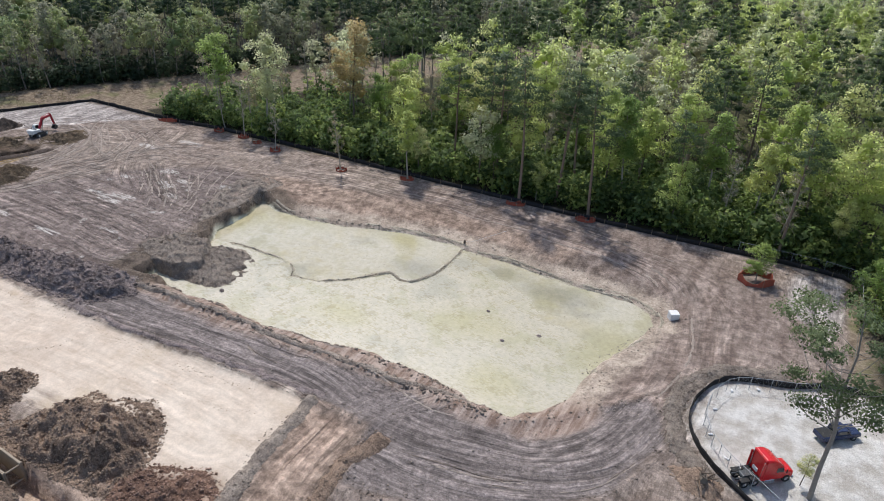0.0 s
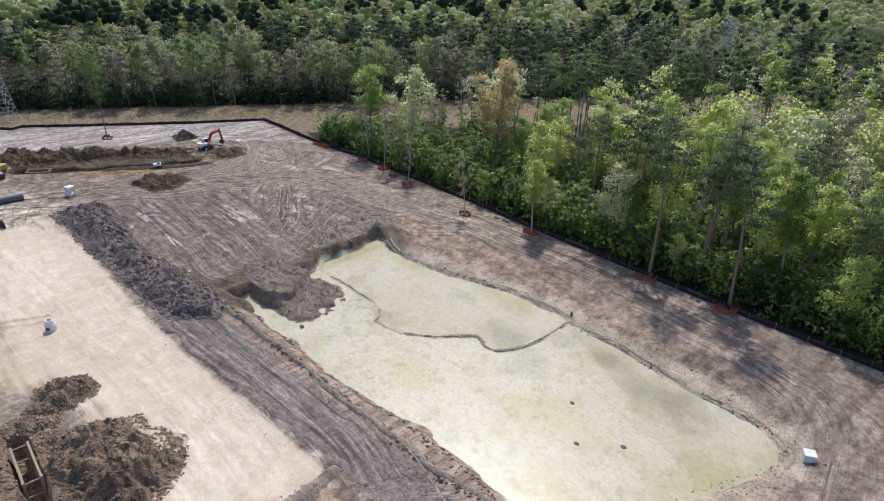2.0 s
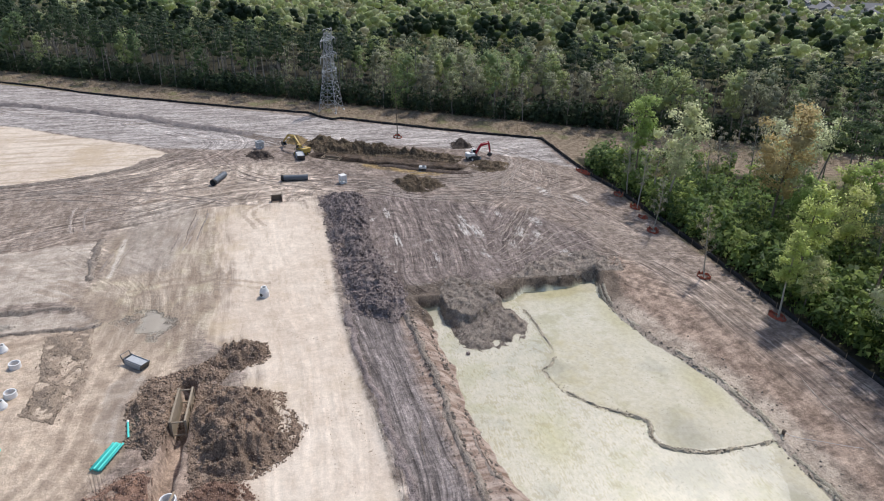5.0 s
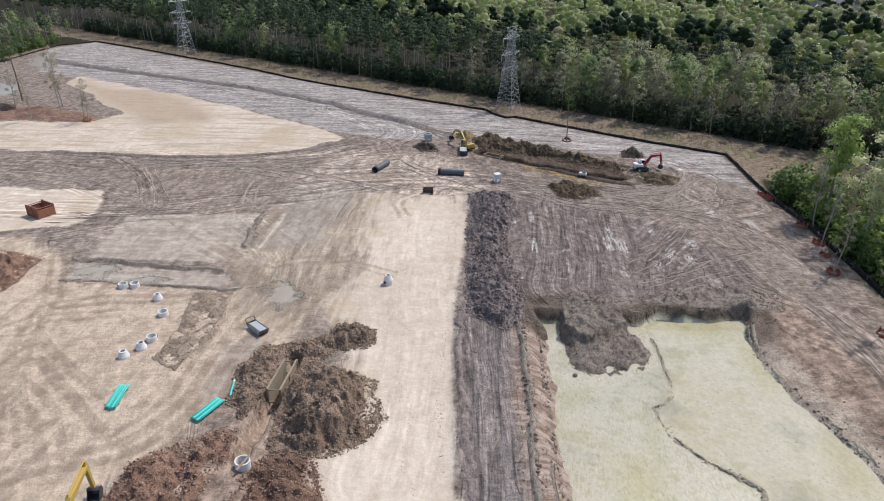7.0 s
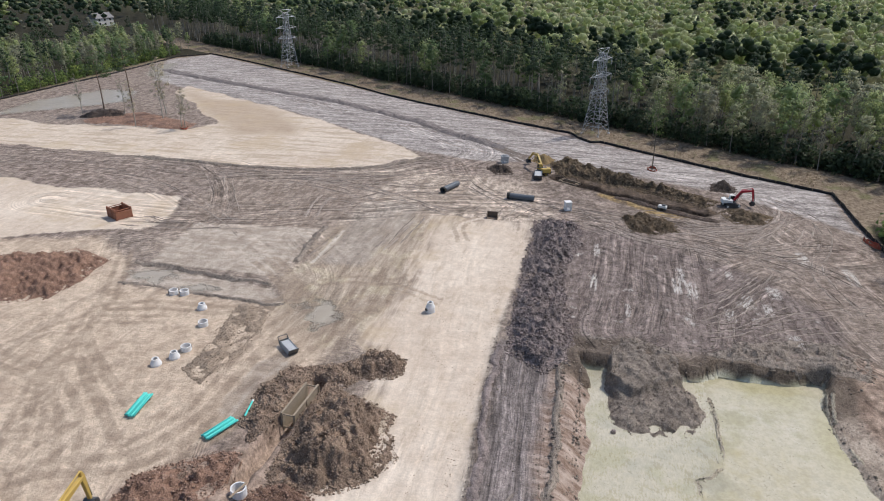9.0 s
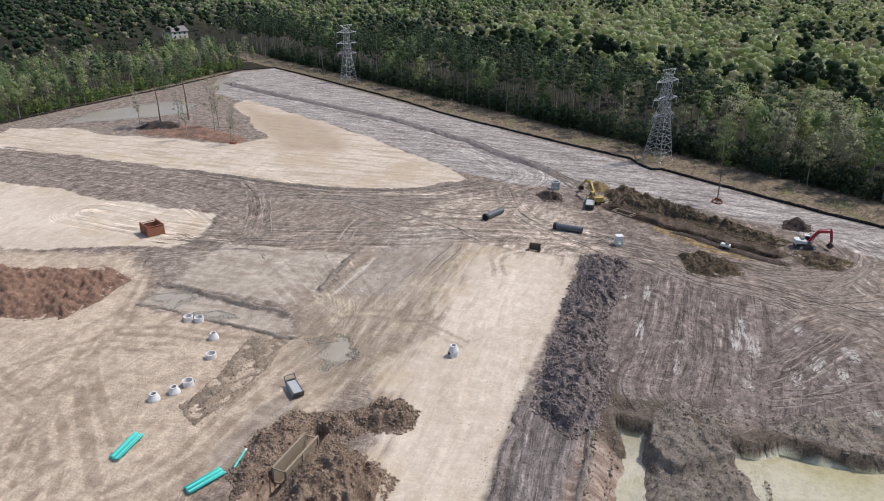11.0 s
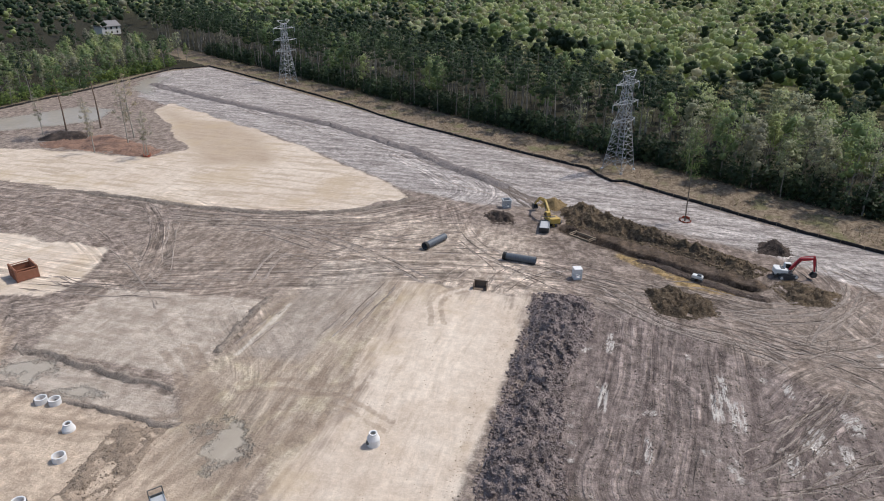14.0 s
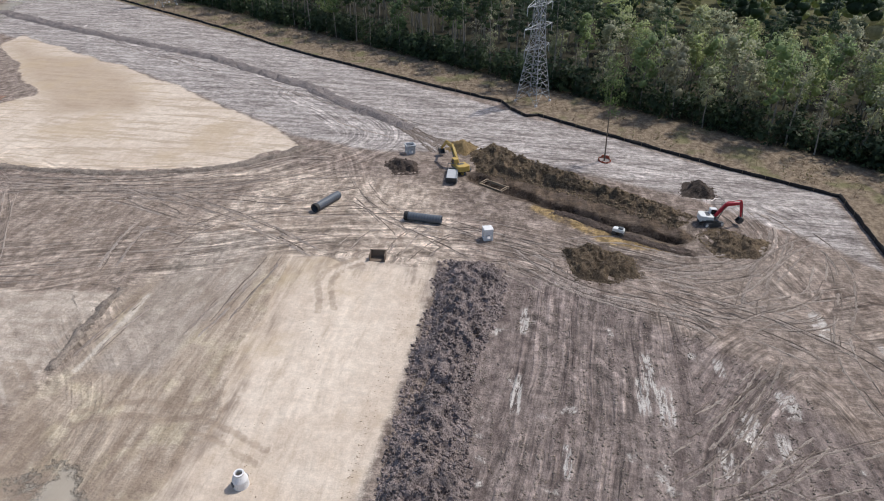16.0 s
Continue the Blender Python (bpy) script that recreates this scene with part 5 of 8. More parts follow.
# between the pipes and the sandy ground
mark([(-138.4, -11.3), (-136.7, -0.2), (-133.5, 9.1), (-129.3, 17.1), (-125.4, 24.4), (-123.3, 27.9)], 0.6)
mark([(-138.9, -8.2), (-135.8, 2.9), (-132.1, 12.2), (-128.5, 19.8), (-123.6, 26.6)], 0.6)
mark([(-137.1, -36.5), (-138.3, -20.3), (-141.8, -4.9), (-146.1, 6.4), (-149.6, 17.7), (-153.1, 28.0)], 0.6)
mark([(-139.1, -38.1), (-140.7, -21.9), (-144.9, -6.5), (-149.7, 3.4), (-156.3, 11.1), (-158.0, 20.9)], 0.6)
mark([(-112.8, 0.1), (-119.4, -1.7), (-125.9, -2.6), (-130.9, -2.3)], 0.8, 2.2)
mark([(-125.6, 28.9), (-132.9, 31.6), (-134.3, 32.7)], 0.4)
mark([(-144.2, 26.8), (-136.9, 33.0), (-130.5, 38.0)], 0.4)
mark([(-122.6, 36.3), (-130.5, 38.0), (-137.1, 41.6)], 0.5)
mark([(-122.8, 40.3), (-129.0, 42.4), (-133.6, 47.7), (-132, 56)], 0.5)
mark([(-135.7, -18.5), (-138.0, -4.9), (-139.0, 9.3), (-139.0, 21.7), (-141.3, 30.8)], 0.5)
mark([(-120.4, 4.6), (-128.7, 6.4), (-134.5, 11.2), (-142.1, 18.8), (-148.9, 27.6)], 0.5)
mark([(-96.9, 7.0), (-104.0, 7.7), (-110.7, 8.9)], 0.5)
mark([(-105.9, 19.4), (-113.4, 20.1), (-120.0, 20.7), (-125.3, 20.9)], 0.5)
mark([(-102.6, 17.2), (-108.8, 18.1), (-117.8, 18.8)], 0.5)
# over the ochre wet ground and the sandy yard
# smeared topsoil at the end of the far windrow
for o in np.arange(-3.5, 3.6, 0.7):
    ribbon(every([(-183, 22 + 0.5 * o), (-174, 31 + 0.6 * o), (-168, 37 + o), (-162, 42 + o)], 0.5), 0, 0.7, 0.08, "dark", 0.3)
# footprints across the sand
PRINTS = []
for line in ([(-118, 42.2), (-100, 41.6), (-84, 41.2), (-66, 41.8), (-46, 42)], [(-78, 33), (-72, 36), (-70, 41)], [(-60, 36), (-56, 38.5), (-48, 38), (-42, 40)], [(-118, 41), (-98, 40.6), (-80, 42), (-60, 41), (-44, 42.8)], [(-92, 31), (-90, 27), (-86, 24)], [(-88, 31), (-84, 33), (-80, 38), (-78, 42)], [(-110, 28), (-104, 33), (-96, 34)]):
    q = every(line, 0.38)
    PRINTS.append(q + mr.randn(*q.shape) * 0.1 + np.where(np.arange(len(q)) % 2, 0.17, -0.17)[:, None])
# the fan of scraped mud
mark([(-89.9, 70.5), (-94.8, 76.6), (-103.8, 82.7), (-111.9, 86.7)], 0.5, 1.4)
mark([(-93.3, 70.3), (-98.3, 76.0), (-105.5, 81.3), (-111.4, 84.8)], 0.5, 1.4)
mark([(-86.1, 68.0), (-88.1, 74.4), (-93.4, 80.6), (-99.6, 86.8)], 0.5, 1.4)
mark([(-89.3, 72.5), (-91.7, 78.2), (-95.4, 84.2), (-98.0, 90.2), (-101.4, 99.2)], 0.5, 1.4)
mark([(-87.5, 78.4), (-91.3, 85.3), (-93.4, 92.0), (-93.5, 96.8)], 0.5, 1.4)
mark([(-98.9, 73.2), (-102.6, 77.8), (-108.8, 83.1)], 0.5, 1.4)
# countless lesser ones that run with the traffic
for group, share in ((TRACKS, 1.0), (CROSSING, 0.8)):
    for line, half in group:
        length = np.linalg.norm(np.diff(line, axis=0), axis=1).sum()
        for _ in range(int(share * length * half / 52)):
            a = mr.rand() * 0.75
            b = min(1.0, a + (8 + 26 * mr.rand()) / length)
            p = every(line, 0.5)
            p = p[int(a * len(p)):int(b * len(p))]
            if len(p) < 12:
                continue
            q = p + np.outer(np.linspace(-1, 1, len(p)) ** 2, mr.randn(2) * 1.2)
            off = mr.uniform(-0.9, 0.9) * half
            dx = np.gradient(q, axis=0)
            dx /= np.linalg.norm(dx, axis=1)[:, None] + 1e-9
            q = q + np.stack([-dx[:, 1], dx[:, 0]], axis=1) * off
            cx, cy = q[len(q) // 2]
            one = lambda poly: float(inside(poly, np.array([cx]), np.array([cy]))[0])
            if one(STRIP) > -1 or one(COMPOUND) > -1 or one(TRIANGLE) > 0 or one(PATCH) > 0:
                continue
            if (one(TAN) > 0 or one(ROAD) > 0 or cy > 88 or cx > -22) and mr.rand() < 0.75:
                continue
            if one(TAN) > -2 or (-112 < cx < -72 and -20 < cy < 28) or (one(MUD) > 0 and mr.rand() < 0.7):
                continue
            if mr.rand() < 0.6:
                mark(q, mr.uniform(0.3, 0.6), mr.choice([0, 1.8, 2.2]), mr.uniform(0.7, 1.2))
            else:
                ribbon(every(q, 0.5), 0, mr.uniform(0.2, 0.5), 0.05, "pale", 0.45)
MARKS["silt"] = []
for o, w in ((-0.22, 0.34), (0.22, 0.30), (0.0, 0.40)):
    ribbon(every(SILT, 0.25) + 0.07 * mr.randn(len(every(SILT, 0.25)), 2), o, w, 0.13, "silt", 0.5)
rim_line = every(np.array(POND)[[0, 1, 2, 3, 4, 5, 6, 7, 8, 9, 10, 11, 12, 13, 14, 15]], 0.4)
for o, w, h in ((-0.9, 0.6, 0.06), (-0.4, 0.4, 0.08)):
    ribbon(rim_line, -o, w, h, "silt", 0.42)
for tone, dark, light, label in (
    ("silt", (0.26, 0.225, 0.17), (0.54, 0.475, 0.375), "crumbly ridge of pale silt in and round the pond"),
    ("pale", (0.235, 0.192, 0.162), (0.42, 0.355, 0.305), "pale wheel marks pressed into bare earth"),
    ("dark", (0.14, 0.112, 0.093), (0.27, 0.22, 0.185), "small dark ridges of earth pushed up beside wheel marks"),
):
    v, q = [], []
    at = 0
    for a, b in MARKS[tone]:
        v.append(a), q.append(b + at)
        at += len(a)
    v, q = np.concatenate(v), np.concatenate(q)
    x, y = v[:, 0], v[:, 1]
    bad = (inside(POND, x, y) > -0.8) | (inside(TRENCH, x, y) > -0.9) | (inside(SITE, x, y) < 1.0)
    if tone != "silt":
        q = q[~bad[q].any(axis=1)]
    used, inv = np.unique(q, return_inverse=True)
    v = v[used]
    v[:, 2] += ground_z(v[:, 0], v[:, 1])
    nm = "wheel_marks" if tone != "silt" else "silt_ridge"
    tagged(new(nm, mesh_from(nm, v, inv.reshape(-1, 4), [soil("track_soil_" + tone, dark, light, 2.2)], False)), label, nm.replace("_", " "), kind="stuff")

steps_ = np.concatenate(PRINTS)
steps_ = steps_[mr.rand(len(steps_)) < 0.75]
tagged(clods("footprints", steps_[:, 0], steps_[:, 1], ground_z(steps_[:, 0], steps_[:, 1]), 0.045 + 0.06 * mr.rand(len(steps_)), soil("damp_sand", (0.32, 0.25, 0.185), (0.50, 0.40, 0.31)), None, 80), "trodden brown footprints across pale sand", "footprints", kind="stuff")

# clods in rows on the scraped mud, ragged stones along the pond's rim and its silt ridge
cr = np.random.RandomState(17)
qx, qy = cr.uniform(-123, -80, 15000), cr.choice(np.arange(49, 100, 1.55), 15000) + 0.28 * cr.randn(15000)
ok = (inside(MUD, qx, qy) > 0) & (inside(POND, qx, qy) < -1) & (vnoise(qx / 4, qy / 4) > 0.35)
qx, qy = qx[ok][:7000], qy[ok][:7000]
clods("mud_clods", qx, qy, ground_z(qx, qy) + 0.01, 0.04 + 0.14 * cr.rand(len(qx)) ** 3, earth_grey, None, 78)
tagged(bpy.data.objects["mud_clods"], "rows of small grey-brown clods on scraped mud", "clods", kind="stuff")
silt_earth = soil("silty_earth", (0.15, 0.125, 0.095), (0.40, 0.35, 0.275))
way = every(np.array(POND)[[0, 1, 2, 3, 4, 5, 6, 7, 8, 9, 10, 11, 12, 13, 14, 15]], 0.16)
way = way + np.stack([0 * way[:, 0], 0.4 + 0 * way[:, 0]], axis=1) + cr.randn(*way.shape) * 0.25
ridge = every(SILT, 0.10) + cr.randn(len(every(SILT, 0.10)), 2) * 0.32
ditch = np.stack([cr.uniform(-76, -20, 600), 52.2 + 0.3 * cr.randn(600)], axis=1)
lip = np.stack([cr.uniform(-76, -20, 400), 54.6 + 0.3 * cr.randn(400)], axis=1)
for p, sizes, mat, label in ((way, (0.04, 0.22), silt_earth, "ragged line of dark stones and clods along the pond's rim"), (ridge, (0.03, 0.17), silt_earth, "crumbly ridge of silt clods across the pond"), (np.concatenate([ditch, lip]), (0.06, 0.30), earth_grey, "broken clods along the pond's southern bank")):
    z = ground_z(p[:, 0], p[:, 1])
    tagged(clods("rim_clods", p[:, 0], p[:, 1], np.maximum(z, -2.2) + 0.03, sizes[0] + (sizes[1] - sizes[0]) * cr.rand(len(p)) ** 2.5, mat, None, 79), label, "clods", kind="stuff")


# ---- trees ----
def unit(v):
    return v / (np.linalg.norm(v, axis=-1, keepdims=True) + 1e-9)


def leaf_cloud(r, centres, radii, n, size, flat=0.85, middle=None, soft=0.3):
    """n small leaf sprays in uneven balls round the centres: vertices, triangles and the soft normals of the foliage."""
    share = radii ** 2 / (radii ** 2).sum()
    k = r.choice(len(centres), n, p=share)
    d = unit(r.randn(n, 3))
    d[:, 2] = np.where(d[:, 2] < -0.35, -d[:, 2] * 0.6, d[:, 2])
    d = unit(d)
    c = centres[k] + d * (r.rand(n, 1) ** 0.4) * radii[k][:, None] * np.array([1, 1, flat]) * (0.85 + 0.4 * r.rand(n, 1))
    middle = centres.mean(axis=0) if middle is None else middle
    swell = unit(0.75 * d + 0.65 * unit(c - middle) + np.array([0, 0, 0.25]) + soft * r.randn(n, 3) * 0.6)
    face = unit(swell + 0.55 * r.randn(n, 3))
    t = unit(np.cross(face, r.randn(n, 3)))
    b = np.cross(face, t)
    s = size * (0.55 + 0.9 * r.rand(n, 1))
    v = np.stack([c + t * s * 0.95, c - t * s * 0.5 + b * s * 0.62, c - t * s * 0.45 - b * s * 0.58], axis=1)
    return v.reshape(-1, 3), np.arange(n * 3).reshape(n, 3), np.repeat(swell, 3, axis=0)


_p = (1 + 5 ** 0.5) / 2
ICO = np.array([(-1, _p, 0), (1, _p, 0), (-1, -_p, 0), (1, -_p, 0), (0, -1, _p), (0, 1, _p), (0, -1, -_p), (0, 1, -_p), (_p, 0, -1), (_p, 0, 1), (-_p, 0, -1), (-_p, 0, 1)]) / math.hypot(1, _p)
ICO_F = np.array([(0, 11, 5), (0, 5, 1), (0, 1, 7), (0, 7, 10), (0, 10, 11), (1, 5, 9), (5, 11, 4), (11, 10, 2), (10, 7, 6), (7, 1, 8), (3, 9, 4), (3, 4, 2), (3, 2, 6), (3, 6, 8), (3, 8, 9), (4, 9, 5), (2, 4, 11), (6, 2, 10), (8, 6, 7), (9, 8, 1)])


def lumps(r, centres, radii, part_of, flat):
    """Uneven clumps of dense foliage inside a crown: vertices, triangles and normals."""
    n = len(centres)
    v = ICO[None] * (0.7 + 0.6 * r.rand(n, 12, 1)) * (radii * part_of)[:, None, None] * np.array([1, 1, flat])
    f = ICO_F[None] + (np.arange(n) * 12)[:, None, None]
    return (v + centres[:, None]).reshape(-1, 3), f.reshape(-1, 3), unit(v).reshape(-1, 3)


def limb(points, radii, sides=5):
    """A tapered, bent limb through the points: vertices, triangles and normals."""
    p, vs, ns = np.asarray(points, dtype=float), [], []
    ang = np.arange(sides) * 2 * np.pi / sides
    for i, (c, r) in enumerate(zip(p, radii)):
        d = unit(p[min(i + 1, len(p) - 1)] - p[max(i - 1, 0)])
        a = unit(np.cross(d, (0.3, 0.9, 0.1)))
        out = np.cos(ang)[:, None] * a + np.sin(ang)[:, None] * np.cross(d, a)
        vs.append(c + r * out), ns.append(out)
    fs = []
    for i in range(len(p) - 1):
        for j in range(sides):
            q = (i * sides + j, i * sides + (j + 1) % sides, (i + 1) * sides + (j + 1) % sides, (i + 1) * sides + j)
            fs += [(q[0], q[1], q[2]), (q[0], q[2], q[3])]
    return np.concatenate(vs), np.array(fs), np.concatenate(ns)


def joined(pieces):
    vs, fs, ns, at = [], [], [], 0
    for v, f, n in pieces:
        vs.append(v), fs.append(f + at), ns.append(n)
        at += len(v)
    return np.concatenate(vs), np.concatenate(fs), np.concatenate(ns)


# how each kind of tree is built: foot of the crown, its half width, its clumps and their size (all as parts of the height), flatness
HABIT = {"broad": (0.38, 0.165, 22, 0.088, 0.85), "tall": (0.46, 0.115, 18, 0.078, 0.95), "pine": (0.60, 0.12, 18, 0.058, 0.6),
         "spreading": (0.50, 0.24, 34, 0.05, 0.6), "bare": (0.36, 0.13, 16, 0.05, 0.9), "bush": (0.10, 0.38, 9, 0.19, 0.8)}


def grow(kind, h, seed, count, size, sides=6, limbs=True, cores=0.0, soft=0.3):
    """A tree: wood and leaves, each as vertices, triangles and normals."""
    r = np.random.RandomState(seed)
    foot, wide, n_clump, ball, flat = HABIT[kind]
    levels = np.linspace(0, 1, 6)
    wob = np.cumsum(r.randn(6, 2) * 0.009 * h, axis=0)
    lean = r.randn(2) * 0.025 * h
    trunk = np.stack([lean[0] * levels + wob[:, 0] - wob[0, 0], lean[1] * levels + wob[:, 1] - wob[0, 1], levels * h * 0.93 - 0.3], axis=1)
    base = 0.0085 * h + 0.05
    wood = [limb(trunk, base * (1.05 - 0.88 * levels), sides)]

    def at(u):
        return np.array([np.interp(u, levels, trunk[:, i]) for i in range(3)])

    centres, radii = [], []
    skew = r.rand() * 6.283
    for i in range(n_clump):
        top = (i + 0.8 * r.rand()) / n_clump
        u = foot + (0.95 - foot) * top
        a = i * 2.4 + 0.9 * r.rand()
        if kind == "pine":
            profile = (0.55 + 0.6 * r.rand()) * (1.1 - 0.85 * top ** 2)
        else:
            profile = (0.35 + 0.75 * r.rand()) * math.sqrt(max(0.08, 1 - ((top - 0.5) / 0.58) ** 2)) * (1 + 0.35 * math.cos(a - skew))
        reach = wide * h * profile
        rise = (0.25 if kind == "pine" else 0.75) * reach
        s, e = at(max(0.05, u - rise / h)), at(u) + np.array([math.cos(a) * reach, math.sin(a) * reach, 0.0])
        rad = base * (0.34 - 0.22 * top)
        if limbs or kind == "bare":
            wood.append(limb([s, (s + e) / 2 - np.array([0, 0, 0.08 * reach]), e], [rad, rad * 0.65, rad * 0.2], 4 if limbs else 3))
        if kind == "bare":
            for _ in range(4 if limbs else 2):
                wood.append(limb([s + (e - s) * r.uniform(0.4, 1.0), e + r.randn(3) * 0.05 * h + (0, 0, 0.05 * h)], [rad * 0.5, rad * 0.12], 3))
        centres.append(e + r.randn(3) * 0.012 * h)
        radii.append(ball * h * (0.55 + 0.8 * r.rand()) * (1.05 - (0.35 if kind == "pine" else 0.12) * top))
    centres.append(at(0.97))
    radii.append(ball * h * 0.85)
    centres, radii = np.array(centres), np.array(radii)
    middle = np.array([centres[:, 0].mean(), centres[:, 1].mean(), h * (foot * 0.7 + 0.3)])
    leaf = leaf_cloud(r, centres, radii, count, size, flat, middle, soft)
    if cores:
        leaf = joined([lumps(r, centres[::3], radii[::3] * 1.35, cores, flat), leaf])
    return joined(wood), leaf


def foliage(name, piece, material):
    """A mesh with the given soft normals."""
    me = mesh_from(name, piece[0], piece[1], [material], True)
    me.attributes.new("custom_normal", "FLOAT_VECTOR", "POINT").data.foreach_set("vector", piece[2].astype(np.float32).ravel())
    return me


def tree_proto(kind, h, seed, count, size, wood_mat, leaf_mat, cores=0.4):
    wood, leaf = grow(kind, h, seed, count, size, 6, True, 0 if kind == "bare" else cores)
    return foliage("trunk", wood, wood_mat), foliage("crown", leaf, leaf_mat)


def plant(proto, x, y, turn, scale, name, label, lean=(0, 0), group="", z=None, slim=1.0):
    ob = thing(name, pose(x, y, 0 if z is None else z, lean[0], lean[1], turn) @ Matrix.Diagonal((scale * slim, scale * slim, scale, 1)), label, "tree", group)
    for key, data in zip(("trunk", "crown"), proto):
        child = new(key, data)
        child.parent = ob
    return ob


BROAD = [tree_proto("broad" if i % 2 else "tall", 20, 100 + i, 3600, 0.23, bark if i % 3 else bark_pale, leaf_green) for i in range(6)]
PINE = [tree_proto("pine", 26, 200 + i, 1900, 0.22, bark_pine, leaf_pine, 0.25) for i in range(4)]
BARE = [tree_proto("bare", 18, 300 + i, 1100, 0.15, bark_pale, leaf_grey) for i in range(3)]
RUST = tree_proto("broad", 24, 401, 4200, 0.25, bark, leaf_rust)

LABELS = {"broad": ("broadleaf_tree", "broadleaf tree in fresh yellow-green leaf"), "pine": ("pine_tree", "tall pine with bare trunk and dark crown"),
          "bare": ("budding_tree", "slender grey tree with budding twigs")}

# trees that stand apart: kind, x, y, height, lean
for kind, i, x, y, h, lean in [
    ("bare", 0, -74.9, 102.6, 14, (0, -6)), ("bare", 1, -93.4, 104.2, 12.5, (0, 0)), ("broad", 0, -61.1, 105.9, 15, (0, 0)), ("bare", 2, -105, 107.5, 15, (0, 4)),
    ("bare", 0, -112.5, 109.3, 15, (0, -5)), ("broad", 2, -116, 113, 22, (0, 0)), ("broad", 3, -103, 113, 24, (0, 0)), ("pine", 0, -37.8, 107.3, 29, (0, 0)), ("pine", 1, -24.6, 108.0, 27, (3, 0)),
    ("pine", 2, -45, 113, 28, (0, 0)), ("pine", 3, -30, 117, 28, (0, 0)), ("pine", 0, 6.8, 109, 26, (3, 6)), ("broad", 1, 12.0, 58.6, 4.5, (0, 0)), ("broad", 3, 21.5, 70.5, 14, (0, 0)),
] + [
    ("bare", 2, -188.0, 96.5, 17, (0, 0)), ("broad", 1, -48, 111, 17, (0, 0)), ("broad", 4, -66, 112, 20, (0, 0)),
    ("pine", 1, -185.1, -102.3, 22, (0, 0)), ("pine", 2, -195.0, -99.1, 24, (0, 0)), ("bare", 0, -172.4, -81.7, 15, (0, 0)), ("bare", 1, -182.3, -79.0, 19, (0, 0)), ("bare", 2, -188.9, -82.3, 20, (0, 0)),
    ("bare", 1, -173.3, -65.4, 14, (0, -8)), ("bare", 0, -183.0, -109, 14, (0, 0)), ("bare", 2, -184.2, -94.1, 13, (0, 0)), ("bare", 0, -173.8, -67.0, 13, (0, 6)),
]:
    protos, full = {"broad": (BROAD, 20), "pine": (PINE, 26), "bare": (BARE, 18)}[kind]
    nm, lb = LABELS[kind]
    where = " beside the fence" if y > 60 else " on a saved island"
    plant(protos[i], x, y, (x * 37 + y * 91) % 360, h / full, nm, lb + where, lean, slim=1.15 if kind == "pine" and x < -160 else 0.85 if x < -160 else 0.8 if kind == "bare" else 1.0)
OLD_PINE = tree_proto("spreading", 25, 251, 9000, 0.15, bark_grey, leaf_pine, 0)
plant(OLD_PINE, 12.9, 57.2, 30, 1.0, "pine_tree", "leaning old pine with loose spreading boughs in a gravel yard", (2.5, -4.5))
MAST = tree_proto("tall", 22, 431, 1500, 0.2, bark, leaf_mast, 0)
plant(MAST, -165.6, 68.9, 70, 1.0, "broadleaf_tree", "tall thin tree with sparse dark green leaves", slim=0.62)
plant(RUST, -86, 124, 40, 27 / 24, "broadleaf_tree", "tall broadleaf tree with rust-tan new leaves")
plant(BROAD[3], 4.4, 99.5, 10, 8.4 / 20, "young_tree", "young bushy green tree inside an orange barrier", z=-1.6, slim=1.35)

# the wood behind the northern fence: single trees along its edge
rw = np.random.RandomState(21)
taken = [(-37.8, 107), (-24.6, 108), (-61, 106), (-86, 124), (-116, 113), (-103, 113)]


def in_wood(x, y):
    s = strip_offset(x, y)
    if math.hypot(x + 74, y - 262) < 26 or math.hypot(x - 34, y - 385) < 34:
        return False
    if s > 18:
        return True
    if y > 109.5 and x < 17:
        return s < -13
    if x >= 18:
        return y > 84
    return y < -153.5 and s < -2


singles = []
for depth, gap in ((2.5, 6.0), (9, 7.2), (17, 7.6), (25.5, 7.8), (33, 8)):
    x = -132.0
    while x < 62:
        px_, py_ = x + rw.randn() * 1.2, 107.5 + depth + rw.randn() * 1.2
        x += gap * (0.75 + 0.5 * rw.rand())
        if px_ > 17.5:
            py_ += rw.uniform(-18, 3)
        thin = px_ < -78 and depth < 26
        if not in_wood(px_, py_) or (-92 < px_ < -64 and depth < 14) or (thin and rw.rand() < 0.5) or any(math.hypot(px_ - a, py_ - b) < 3.2 for a, b in taken):
            continue
        taken.append((px_, py_))
        pine_share = (0.24 if -60 < px_ < 0 else 0.12) * (0.5 if depth < 5 else 1)
        u = rw.rand()
        kind = "pine" if u < pine_share else ("bare" if u < pine_share + (0.2 if px_ > -80 else 0.5) else "broad")
        h = {"pine": rw.uniform(22, 30), "bare": rw.uniform(12, 19), "broad": rw.uniform(7, 15) if depth < 5 else rw.uniform(14, 25)}[kind]
        singles.append((kind, px_, py_, h))
for kind, x, y, h in singles:
    protos, full = {"broad": (BROAD, 20), "pine": (PINE, 26), "bare": (BARE, 18)}[kind]
    plant(protos[rw.randint(len(protos))], x, y, rw.uniform(0, 360), h / full, LABELS[kind][0], LABELS[kind][1] + " in the wood", (rw.randn() * 2, rw.randn() * 2), "trees of the wood")


